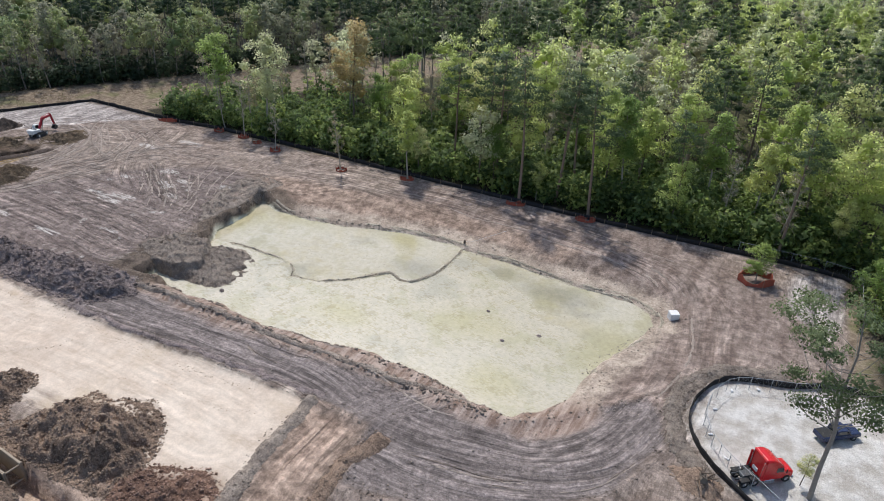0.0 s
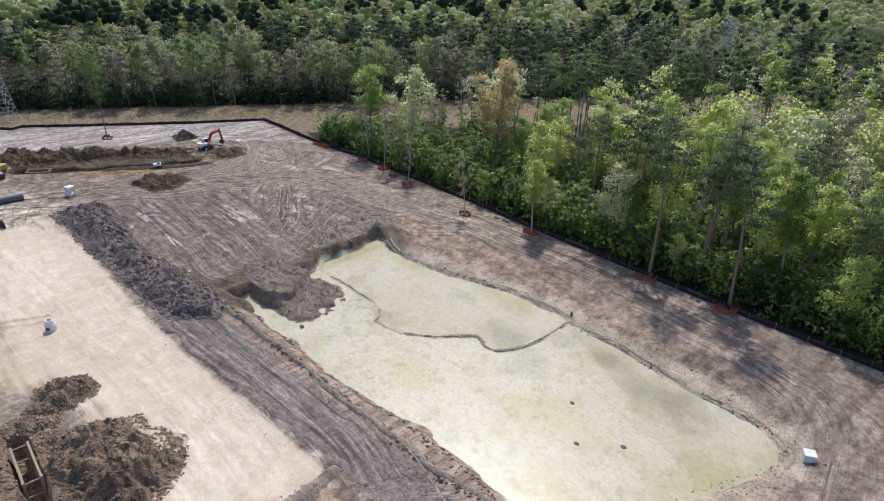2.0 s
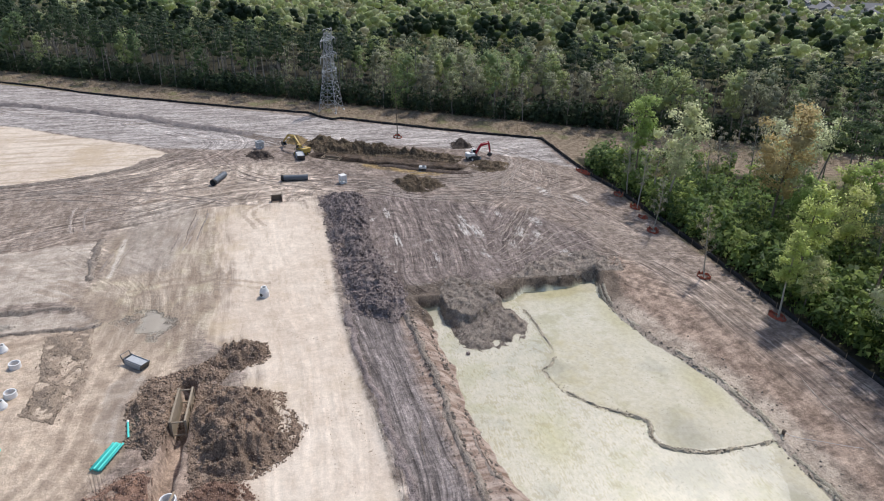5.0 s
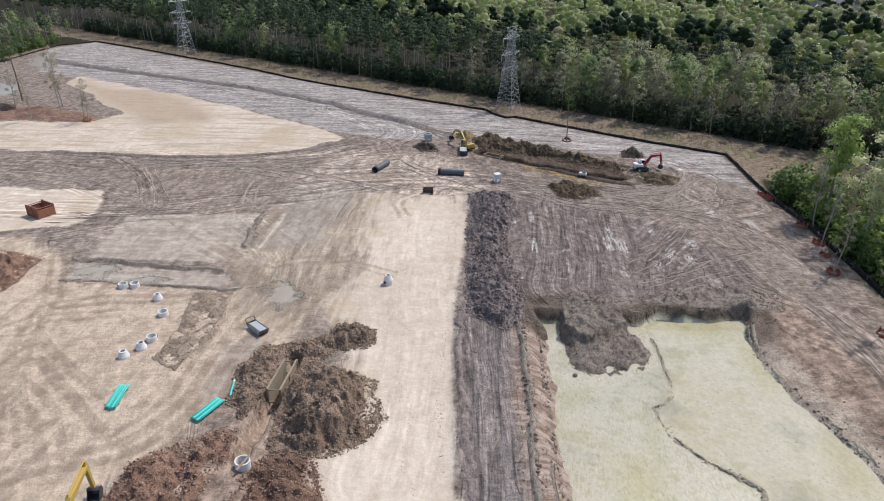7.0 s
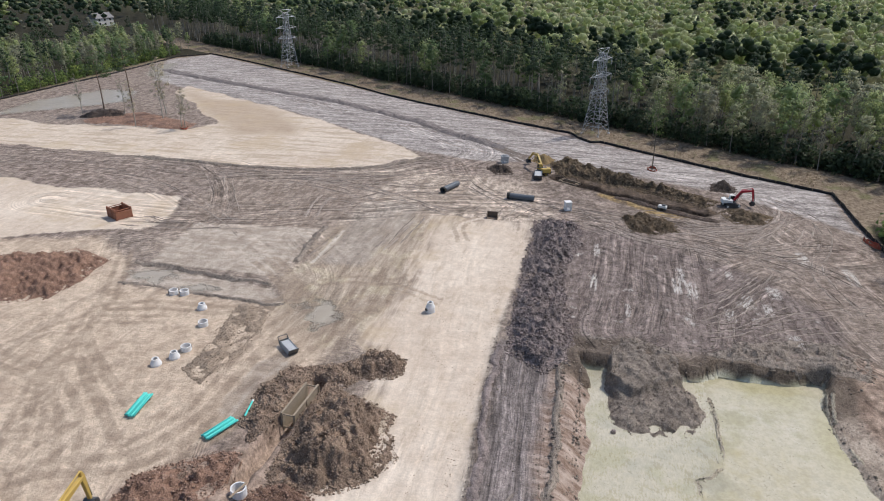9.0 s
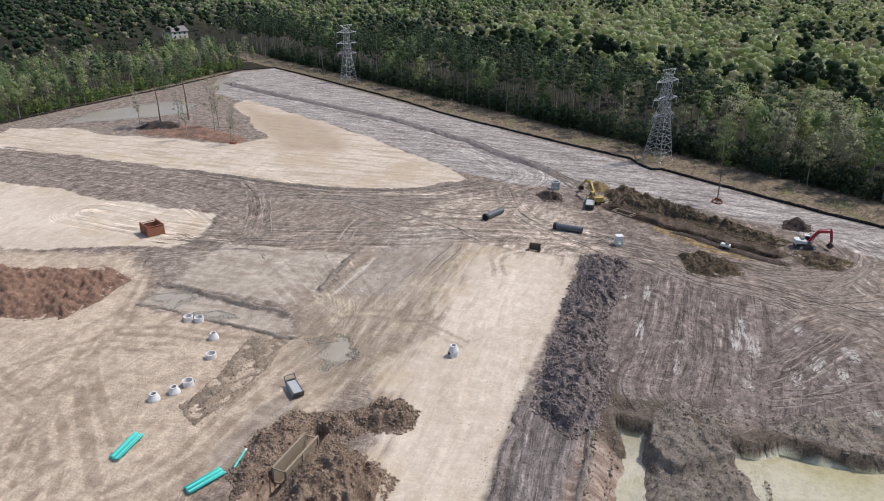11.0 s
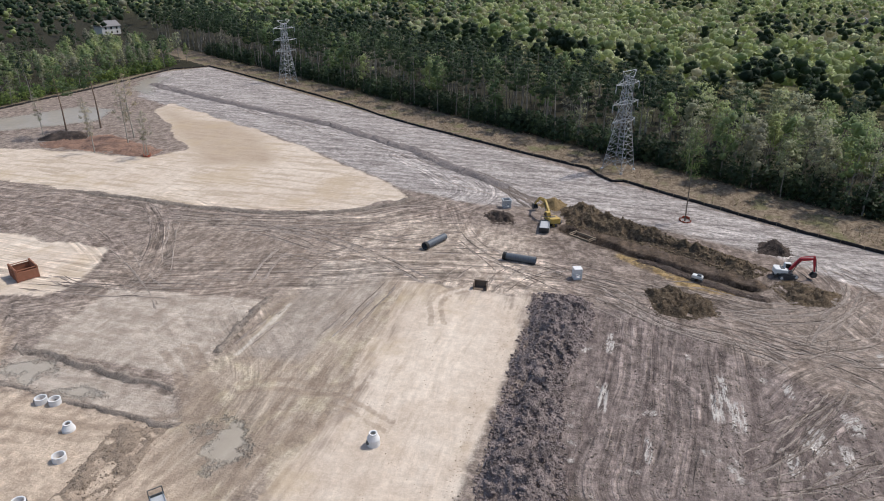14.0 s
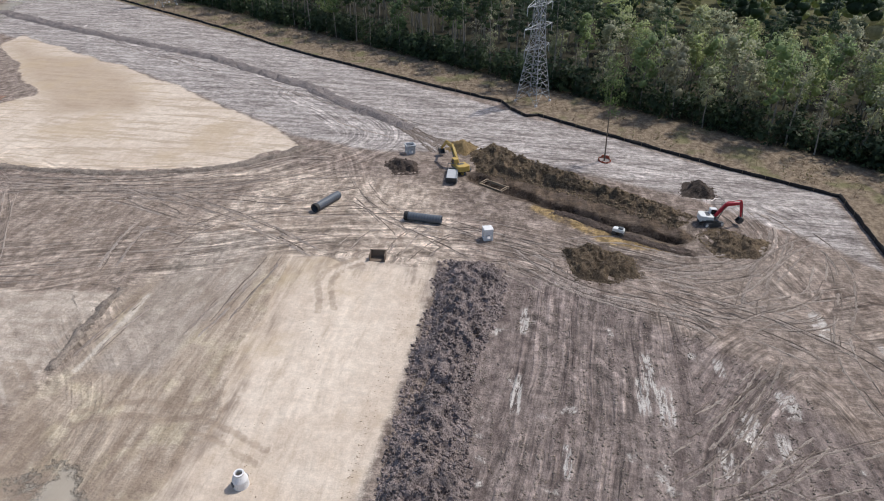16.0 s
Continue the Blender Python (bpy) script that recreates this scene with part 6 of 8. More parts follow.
def stand(name, label, spots, protos, category="wood", leaf_mat=None):
    """A whole stand of trees as one mesh. spots: x, y, height, kind, tint; protos: kind to list of (wood, leaf, height)."""
    vs, fs, ns, mats, tint, at = [], [], [], [], [], 0
    r = np.random.RandomState(len(spots))
    for x, y, h, kind, shade in spots:
        wood, leaf, full = protos[kind][r.randint(len(protos[kind]))]
        a, k = r.rand() * 6.283, h / full
        c, s = math.cos(a), math.sin(a)
        turned = np.array([(c, s, 0), (-s, c, 0), (0, 0, 1)])
        for j, (v, f, n) in enumerate((wood, leaf)):
            if not len(v):
                continue
            vs.append(v @ (turned * k) + np.array([x, y, 0.0]))
            ns.append(n @ turned)
            fs.append(f + at)
            mats.append(np.full(len(f), j))
            tint.append(np.full(len(v), shade))
            at += len(v)
    me = foliage(name, (np.concatenate(vs), np.concatenate(fs), np.concatenate(ns)), bark_grey)
    me.materials.append(leaf_mat or leaf_bush)
    me.polygons.foreach_set("material_index", np.concatenate(mats).astype(np.int32))
    me.attributes.new("tint", "FLOAT", "POINT").data.foreach_set("value", np.concatenate(tint).astype(np.float32))
    return tagged(new(name, me), label, category, kind="stuff")


NONE = (np.zeros((0, 3)), np.zeros((0, 3), dtype=int), np.zeros((0, 3)))


def sparse(kind, h, count, size, n, cores=0.45):
    """Trees with few limbs, for stands further off."""
    return [(*grow(kind, h, 700 + 17 * i + count, count, size, 4, False, 0 if kind == "bare" else cores, 0.25), h) for i in range(n)]


MID = {"broad": sparse("broad", 20, 720, 0.36, 4) + sparse("tall", 20, 620, 0.36, 4), "pine": sparse("pine", 26, 560, 0.38, 6), "bare": sparse("bare", 18, 420, 0.24, 4)}
NEAR = {"broad": sparse("broad", 20, 950, 0.34, 4) + sparse("tall", 20, 800, 0.33, 4), "pine": sparse("pine", 26, 600, 0.34, 5), "bare": MID["bare"]}


def crowns(kind, h, n, count, size, clumps):
    """Crowns alone, in rounded clumps with leaf sprays standing out of them."""
    out = []
    for i in range(n):
        r = np.random.RandomState(1200 + 7 * i + clumps + count)
        wide, low_, ball = (0.22, 0.50, 0.125) if kind == "broad" else (0.10, 0.70, 0.08)
        u = (np.arange(clumps) + r.rand(clumps)) / clumps
        a = np.arange(clumps) * 2.4 + r.rand(clumps)
        reach = wide * h * np.sqrt(np.clip(1 - u ** 2, 0, 1)) * (0.5 + 0.5 * r.rand(clumps))
        c = np.stack([np.cos(a) * reach, np.sin(a) * reach, h * (low_ + (0.93 - low_) * u)], axis=1)
        radii = h * ball * (0.75 + 0.5 * r.rand(clumps)) * (1.15 - 0.4 * u)
        middle = np.array([0, 0, h * low_ * 0.8])
        out.append((NONE, joined([lumps(r, c, radii, 0.95, 0.8), leaf_cloud(r, c, radii * 1.1, count, size, 0.85, middle, 0.2)]), h))
    return out


FAR = {"broad": crowns("broad", 20, 7, 110, 0.62, 6), "pine": crowns("pine", 24, 6, 90, 0.55, 5), "bare": crowns("broad", 18, 4, 90, 0.5, 5)}
FARTHER = {"broad": crowns("broad", 20, 6, 40, 0.95, 3), "pine": crowns("pine", 24, 5, 32, 0.85, 3), "bare": crowns("broad", 18, 3, 36, 0.9, 3)}


def spot(x, y, r, pines=0.4, low=15, high=24, pale=(0.42, 0.98), uneven=1.3):
    u = r.rand()
    patch = float(fbm(np.array([x]), np.array([y]), 45, 2, 50)[0])
    if u < pines + uneven * patch:
        return (x, y, r.uniform(low + 4, high + 3), "pine", r.uniform(0.0, 0.32))
    if u > 0.86:
        return (x, y, r.uniform(low - 2, high - 4), "bare", r.uniform(0.85, 1.0))
    return (x, y, r.uniform(low, high), "broad", r.uniform(*pale))


rf = np.random.RandomState(31)
north, west, distant = [], [], []
for gx_ in np.arange(-160, 75, 8.0):
    for gy_ in np.arange(145, 345, 8.0):
        x, y = gx_ + rf.uniform(-2.6, 2.6), gy_ + rf.uniform(-2.6, 2.6)
        if in_wood(x, y) and strip_offset(x, y) < 0:
            north.append(spot(x, y, rf, 0.14, 16, 25))
for s in np.arange(18.5, 66, 7.0):
    for u in np.arange(-400, 215, 5.6 if s < 35 else 7.4):
        x = -156.5 + FENCE_N[0] * (s + rf.uniform(-1.8, 1.8)) + FENCE_U[0] * (u + rf.uniform(-2.2, 2.2))
        y = 107.3 + FENCE_N[1] * (s + rf.uniform(-1.8, 1.8)) + FENCE_U[1] * (u + rf.uniform(-2.2, 2.2))
        west.append(spot(x, y, rf, 0.75 if u < -80 else 0.06 if u < -5 else (0.2 if s < 30 else 0.75) if u < 60 else 0.35, 14, 22, (0.38, 0.75) if u < -80 else (0.55, 0.98), 0.5))
for gx_ in np.arange(-330, -150, 6.0):
    for gy_ in np.arange(-215, -154, 6.0):
        x, y = gx_ + rf.uniform(-2.4, 2.4), gy_ + rf.uniform(-2.4, 2.4)
        if in_wood(x, y) and strip_offset(x, y) < 0:
            west.append(spot(x, y, rf, 0.3, 9, 15))
HOUSES = [(-422, 442), (-440, 462), (-420, 486), (-398, 470), (-361, 581), (-380, 560), (-505, 305), (-532, 298), (-451, 440), (-412, 456), (-379, 449), (-395, 430), (-345, 545), (-525, 301), (-627, 224), (-410, -279), (-430, 420), (-470, 470)]
def open_view(x, y, a, b):
    """Gardens and a road before a distant house, where no tall trees stand."""
    r = math.hypot(a + 10, b - 45)
    ux, uy = (-10 - a) / r, (45 - b) / r
    return b > 200 and 0 < (x - a) * ux + (y - b) * uy < 75 and abs((x - a) * uy - (y - b) * ux) < 10


step = 8.9
for gx_ in np.arange(-900, 60, step):
    for gy_ in np.arange(-620, 800, step):
        x, y = gx_ + rf.uniform(-4.4, 4.4), gy_ + rf.uniform(-4.4, 4.4)
        d = math.hypot(x + 10, y - 45)
        yaw = math.degrees(math.atan2(-(x + 10), y - 45))
        if d > 960 or yaw < -8 or yaw > 150 or y < 345 and yaw < 17 or strip_offset(x, y) < 64 and -215 < y < 345 or (d > 400 and rf.rand() < 0.36):
            continue
        if not in_wood(x, y) or any(abs(x - a) < 17 and abs(y - b) < 17 or open_view(x, y, a, b) for a, b in HOUSES):
            continue
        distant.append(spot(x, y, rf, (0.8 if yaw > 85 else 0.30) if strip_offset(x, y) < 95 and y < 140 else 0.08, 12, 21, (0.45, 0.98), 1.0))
stand("northern_wood", "mixed wood of spring-green broadleaf trees and dark pines", north, NEAR, "wood", leaf_north)
stand("western_wood", "edge of a mixed pine and broadleaf wood along the grass strip", west, MID, "wood", leaf_forest)
southern = [s for s in distant if s[1] < -60]
distant = [s for s in distant if s[1] >= -60]
nearer = [s for s in distant if math.hypot(s[0] + 10, s[1] - 45) < 390]
further = [s for s in distant if math.hypot(s[0] + 10, s[1] - 45) >= 390]
southern_far = [s for s in southern if math.hypot(s[0] + 10, s[1] - 45) >= 370]
southern = [s for s in southern if math.hypot(s[0] + 10, s[1] - 45) < 370]
stand("southern_wood", "far dark mixed forest beyond the end of the site", southern_far, FARTHER, "wood", leaf_forest)
stand("southern_wood", "dark mixed forest beyond the end of the site", southern, FAR, "wood", leaf_forest)
stand("distant_wood", "rounded crowns of a mixed forest behind the power line", nearer, FAR, "wood", leaf_distant_hazed)
stand("distant_wood", "distant mixed forest reaching to the horizon", further, FARTHER, "wood", leaf_distant_hazed)

# undergrowth along the edges of the woods
BUSH = {"bush": [(NONE, grow("bush", 4, 800 + i, 75, 0.34, 3, False)[1], 4) for i in range(5)]}
scrub = []
for _ in range(3000):
    x, y = rf.uniform(-134, 58), 109 + abs(rf.randn()) * 18
    if x > 17.5:
        y -= rf.uniform(0, 22)
    if in_wood(x, y) and y > 84 and not (-118 < x < -80 and rf.rand() < 0.35):
        scrub.append((x, y, rf.uniform(1.8, 4.5) + 3.5 * rf.rand() ** 2, "bush", rf.rand()))
# low leaf tints darken the western scrub: the wood edge's shade put into colour
edge_scrub = []
for _ in range(1300):
    s, u = 16.5 + abs(rf.randn()) * 6, rf.uniform(-330, 200)
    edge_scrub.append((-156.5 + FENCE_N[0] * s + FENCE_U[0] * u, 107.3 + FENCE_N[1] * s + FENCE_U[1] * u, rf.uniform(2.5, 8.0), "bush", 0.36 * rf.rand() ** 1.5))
for _ in range(300):
    scrub.append((rf.uniform(-310, -150), -154 - abs(rf.randn()) * 5, rf.uniform(2, 6), "bush", rf.rand()))
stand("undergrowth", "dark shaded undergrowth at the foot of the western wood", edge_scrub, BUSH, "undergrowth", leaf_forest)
stand("undergrowth", "dense green undergrowth at the edges of the woods", scrub, BUSH, "undergrowth")
# dry weeds on the power line's strip
TUFT = {"bush": [(NONE, grow("bush", 4, 850 + i, 14, 0.5, 3, False)[1], 4) for i in range(4)]}
weeds = []
for _ in range(2600):
    s, u = rf.uniform(1.0, 17), rf.uniform(-300, 110)
    weeds.append((-156.5 + FENCE_N[0] * s + FENCE_U[0] * u, 107.3 + FENCE_N[1] * s + FENCE_U[1] * u, rf.uniform(0.4, 1.5), "bush", rf.rand()))
dry = stand("dry_weeds", "dry brown weeds and grass under the power line", weeds, TUFT, "grass")
dry.data.materials[1] = leaves("dry_grass", [(0.0, (0.18, 0.135, 0.09)), (0.6, (0.25, 0.195, 0.135)), (1.0, (0.17, 0.17, 0.07))], "tint", 0.2)


# ---- fences ----
def silt_fence(points, label, height=0.62):
    """A run of black fabric on wooden posts."""
    line = smooth_line(points, 4) if len(points) > 6 else np.array(points, dtype=float)
    ob = thing("silt_fence", pose(line[0][0], line[0][1], 0), label, "fence", "silt fences")
    o = np.array([line[0][0], line[0][1]])
    steps = []
    for a, b in zip(line[:-1], line[1:]):
        n = max(1, int(np.linalg.norm(b - a) / 1.25))
        steps += [a + (b - a) * i / n for i in range(n)]
    steps = np.array(steps + [line[-1]])
    d = np.gradient(steps, axis=0)
    d /= np.linalg.norm(d, axis=1)[:, None] + 1e-9
    nrm = np.stack([-d[:, 1], d[:, 0]], axis=1)
    r = np.random.RandomState(len(steps))
    wave = r.randn(len(steps)) * 0.05
    gz = ground_z(steps[:, 0], steps[:, 1])
    vs = []
    for side, z in ((0.02, -0.15), (0.02, height), (-0.02, height), (-0.02, -0.15)):
        q = steps + nrm * (side + wave[:, None] * (z > 0)) - o
        vs.append(np.column_stack([q, gz + z + (r.randn(len(steps)) * 0.05 if z > 0 else 0)]))
    v = np.stack(vs, axis=1).reshape(-1, 3)
    fs = []
    for i in range(len(steps) - 1):
        for j in range(4):
            fs.append((i * 4 + j, i * 4 + (j + 1) % 4, i * 4 + 4 + (j + 1) % 4, i * 4 + 4 + j))
    cloth = new("fabric", mesh_from("fabric", v, fs, [fabric]))
    cloth.parent = ob
    bm = bmesh.new()
    box(bm, (0.06, 0.06, height + 0.35), (0, 0, (height + 0.1) / 2))
    post = part("post", bm, wood_post, ob)
    first = True
    for i in range(0, len(steps), 3):
        p = post if first else new("post", post.data)
        first = False
        p.parent = ob
        p.matrix_basis = pose(steps[i][0] - o[0] + nrm[i][0] * 0.06, steps[i][1] - o[1] + nrm[i][1] * 0.06, gz[i], 0, 0, math.degrees(math.atan2(d[i][1], d[i][0])))
    return ob


silt_fence([(17, 99), (16.6, 107.2), (-10, 107.0), (-40, 107.1), (-65, 107.6), (-90, 108.6), (-112, 108.2), (-130, 107.0), (-156.5, 107.3)], "long black silt fence along the edge of the wood", 0.8)
silt_fence([(-156.5, 107.3), (-165.2, 91), (-175.3, 75.6), (-185, 61), (-188.6, 56)], "black silt fence along the grass strip")
silt_fence([(-188.6, 56), (-187.2, 53.4), (-191.6, 49.8), (-196, 47.5)], "black silt fence stepping round the foot of the pylon")
silt_fence([(-196, 47.5), (-207, 27), (-219, 6), (-233.6, -18.3), (-255, -48), (-278, -84), (-297, -114), (-311, -138)], "black silt fence along the grass strip")
silt_fence([(-311, -138), (-298, -149), (-248, -148), (-218, -150), (-190, -152), (-150, -153)], "black silt fence before the far wood")
silt_fence([(24, 77.5), (15.8, 77.1), (10.3, 74.5), (4.7, 72.8), (2.1, 70.4), (0.7, 66.5), (0.5, 62.7), (1.9, 59.0), (4.0, 56.4), (6.3, 54.6), (12, 50.5)], "black silt fence curving round the pale gravel yard", 0.85)


def link_fence(points, label):
    """A metal fence: posts, rails and a few wires of its netting."""
    line = smooth_line(points, 2)
    ob = thing("wire_fence", pose(line[0][0], line[0][1], 0), label, "fence")
    o = Vector((line[0][0], line[0][1], 0))
    gz = ground_z(line[:, 0], line[:, 1])
    pts = [Vector((x, y, z)) - o for (x, y), z in zip(line, gz)]
    for p in pts:
        bm = bmesh.new()
        rod(bm, p, p + Vector((0, 0, 1.85)), 0.035, 6)
        part("post", bm, steel_tower, ob)
    bm = bmesh.new()
    for a, b in zip(pts[:-1], pts[1:]):
        rod(bm, a + Vector((0, 0, 1.82)), b + Vector((0, 0, 1.82)), 0.03, 5)
    part("top_rail", bm, steel_tower, ob)
    bm = bmesh.new()
    for a, b in zip(pts[:-1], pts[1:]):
        n = max(2, int((b - a).length / 0.5))
        for i in range(n):
            u, w = a.lerp(b, i / n), a.lerp(b, (i + 1) / n)
            rod(bm, u + Vector((0, 0, 0.1)), w + Vector((0, 0, 1.8)), 0.006, 3)
            rod(bm, u + Vector((0, 0, 1.8)), w + Vector((0, 0, 0.1)), 0.006, 3)
    part("netting", bm, steel_tower, ob)
    return ob


link_fence([(21, 76.2), (15.6, 75.6), (10.8, 73.4), (6, 71.8), (3.6, 70), (2.2, 66.4), (2.1, 62.7), (3.3, 59.6), (5.2, 57.4), (7.6, 55.6), (12.8, 51.6)], "grey metal wire fence round the gravel yard")
link_fence([(18.4, 92), (18.6, 100), (17.8, 107.6), (9, 108.6), (1, 108.4)], "grey metal wire fence at the corner of the wood")
for x, y in ((4.2, 70.4), (2.9, 66), (3.0, 61.5), (5.0, 58.6), (7.0, 72.2), (11.5, 73.6)):
    bm = bmesh.new()
    box(bm, (0.55, 0.32, 0.16), (0, 0, 0.08), (0, 0, 0), 0.07)
    ob = part("sandbag", bm, concrete, None, "pale sandbag lying at the foot of the wire fence", True)
    ob.matrix_basis = pose(x, y, 0.0, 0, 0, x * 70)
    tagged(ob, category="sandbag", group="sandbags")


def tree_guard(x, y, w, d, high, label):
    """Orange mesh on stakes round the foot of a tree."""
    ob = thing("tree_guard", pose(x, y, 0, 0, 0, (x * 13) % 30), label, "barrier", "tree guards")
    corners = [Vector((math.cos(a) * w / 2, math.sin(a) * d / 2, 0)) for a in np.arange(7) * 2 * math.pi / 7 + 0.3]
    r = np.random.RandomState(int(abs(x) * 10))
    bm = bmesh.new()
    tops = [high * r.uniform(0.25, 1.0) for _ in range(21)]
    rows = []
    for i in range(21):
        a, b = corners[i // 3], corners[(i // 3 + 1) % 7]
        c = a.lerp(b, (i % 3) / 3) * (1.0 + 0.02 * r.randn())
        rows.append([bm.verts.new(c * k + Vector((0, 0, z))) for k, z in ((1.0, 0.02), (1.01, tops[i]), (0.985, tops[i]), (0.98, 0.02))])
    for i in range(21):
        for j in range(4):
            p, q = rows[i], rows[(i + 1) % 21]
            bm.faces.new((p[j], q[j], q[(j + 1) % 4], p[(j + 1) % 4]))
    part("mesh_band", bm, orange, ob)
    for c in corners:
        bm = bmesh.new()
        rod(bm, c, c + Vector((0, 0, high * 1.25)), 0.03, 5)
        part("stake", bm, wood_post, ob)
    return ob


for x, y, w, d, hh in ((-74.9, 102.6, 2.4, 2.0, 0.8), (-93.4, 104.2, 2.4, 2, 0.8), (-61.1, 105.6, 3, 1.6, 0.8), (-105, 107.0, 2.6, 1.6, 0.8), (-112.5, 107.2, 2.6, 1.6, 0.8), (-37.8, 106.0, 3.6, 1.4, 0.8), (-24.6, 106.2, 3.6, 1.6, 0.9), (4.4, 99.5, 5.4, 4.4, 1.4), (-165.6, 68.9, 3, 2.4, 0.7), (-128, 106.2, 5, 1.4, 0.7), (-100, 105.9, 2.2, 1.4, 0.6), (-173.5, -66, 2.4, 2, 0.8)):
    tree_guard(x, y, w, d, hh, "sagging orange plastic barrier on stakes round a tree's foot")


# ---- pylons ----
def pylon(x, y, label):
    """A lattice tower with three pairs of arms."""
    ob = thing("pylon", pose(x, y, 0, 0, 0, math.degrees(math.atan2(FENCE_U[1], FENCE_U[0]))), label, "pylon", "power line")
    levels = [(0, 2.85), (2.6, 2.55), (4.9, 2.28), (7.0, 2.02), (8.9, 1.78), (10.7, 1.55), (12.4, 1.35), (14.6, 1.2), (16.8, 1.05), (19.2, 0.95), (21.4, 0.88), (23.2, 0.82)]
    corner = lambda i, k: Vector(((1, 1, -1, -1)[k] * levels[i][1], (1, -1, -1, 1)[k] * levels[i][1], levels[i][0]))
    for k in range(4):
        wood_v, wood_f, _ = limb([tuple(corner(i, k)) for i in range(len(levels))], [0.095] * len(levels), 4)
        leg = new("leg", mesh_from("leg", wood_v, wood_f, [steel_tower]))
        leg.parent = ob
        bm = bmesh.new()
        j = (k + 1) % 4
        for i in range(len(levels) - 1):
            a, b, c, d = corner(i, k), corner(i, j), corner(i + 1, k), corner(i + 1, j)
            rod(bm, c, d, 0.048, 4)
            if i < 6:
                m = (c + d) / 2
                rod(bm, a, m, 0.048, 4), rod(bm, b, m, 0.048, 4)
                rod(bm, (a + m) / 2, (a + c) / 2, 0.05, 4), rod(bm, (b + m) / 2, (b + d) / 2, 0.05, 4)
            else:
                rod(bm, a, d, 0.055, 4), rod(bm, b, c, 0.055, 4)
        part("bracing", bm, steel_tower, ob)
    for z, reach, half in ((12.4, 4.9, 1.3), (16.8, 5.4, 1.05), (21.4, 4.9, 0.85)):
        for side in (-1, 1):
            bm = bmesh.new()
            tip = Vector((0, side * reach, z + 0.1))
            for s in (-1, 1):
                a = Vector((s * half, side * half, z))
                rod(bm, a, tip, 0.075, 4)
                rod(bm, a + Vector((0, 0, 1.1)), tip, 0.06, 4)
                rod(bm, a.lerp(tip, 0.45), Vector((-s * half, side * half, z)).lerp(tip, 0.45), 0.05, 4)
            arm = part("crossarm", bm, steel_tower, ob)
            bm = bmesh.new()
            rod(bm, tip, tip - Vector((0, 0, 1.9)), 0.07, 6)
            for q in range(6):
                cyl(bm, 0.14, 0.14, 0.07, tuple(tip - Vector((0, 0, 0.4 + 0.25 * q))), sides=8)
            part("insulator", bm, steel_tower, arm, "pale hanging insulator string")
    bm = bmesh.new()
    for s in (-1, 1):
        rod(bm, (-0.85, s * 0.85, 23.2), (0, s * 2.9, 24.5), 0.07, 4)
        rod(bm, (0.85, s * 0.85, 23.2), (0, s * 2.9, 24.5), 0.07, 4)
    rod(bm, (0, -2.9, 24.5), (0, 2.9, 24.5), 0.07, 4)
    part("peak", bm, steel_tower, ob)
    for k in range(4):
        bm = bmesh.new()
        cyl(bm, 0.35, 0.3, 0.5, tuple(corner(0, k) + Vector((0, 0, 0.1))), sides=10)
        part("footing", bm, concrete, ob, "concrete footing")
    return ob


pylon(-198.5, 54.5, "galvanised lattice pylon standing in dry grass")
pylon(-287, -84, "galvanised lattice pylon beside the distant wood")
pylon(-94, 253, "galvanised lattice pylon in a clearing of the wood")


# ---- machines ----
def beam(bm, points, depths, width):
    """A box beam in the x-z plane through the points, with its own depth at each."""
    up, low = [], []
    for i, (p, d) in enumerate(zip(points, depths)):
        a, b = points[max(i - 1, 0)], points[min(i + 1, len(points) - 1)]
        t = Vector((b[0] - a[0], 0, b[1] - a[1])).normalized()
        n = Vector((-t.z, 0, t.x))
        up.append((p[0] + n.x * d / 2, p[1] + n.z * d / 2))
        low.append((p[0] - n.x * d / 2, p[1] - n.z * d / 2))
    return plate(bm, up + low[::-1], width, bevel=0.04)


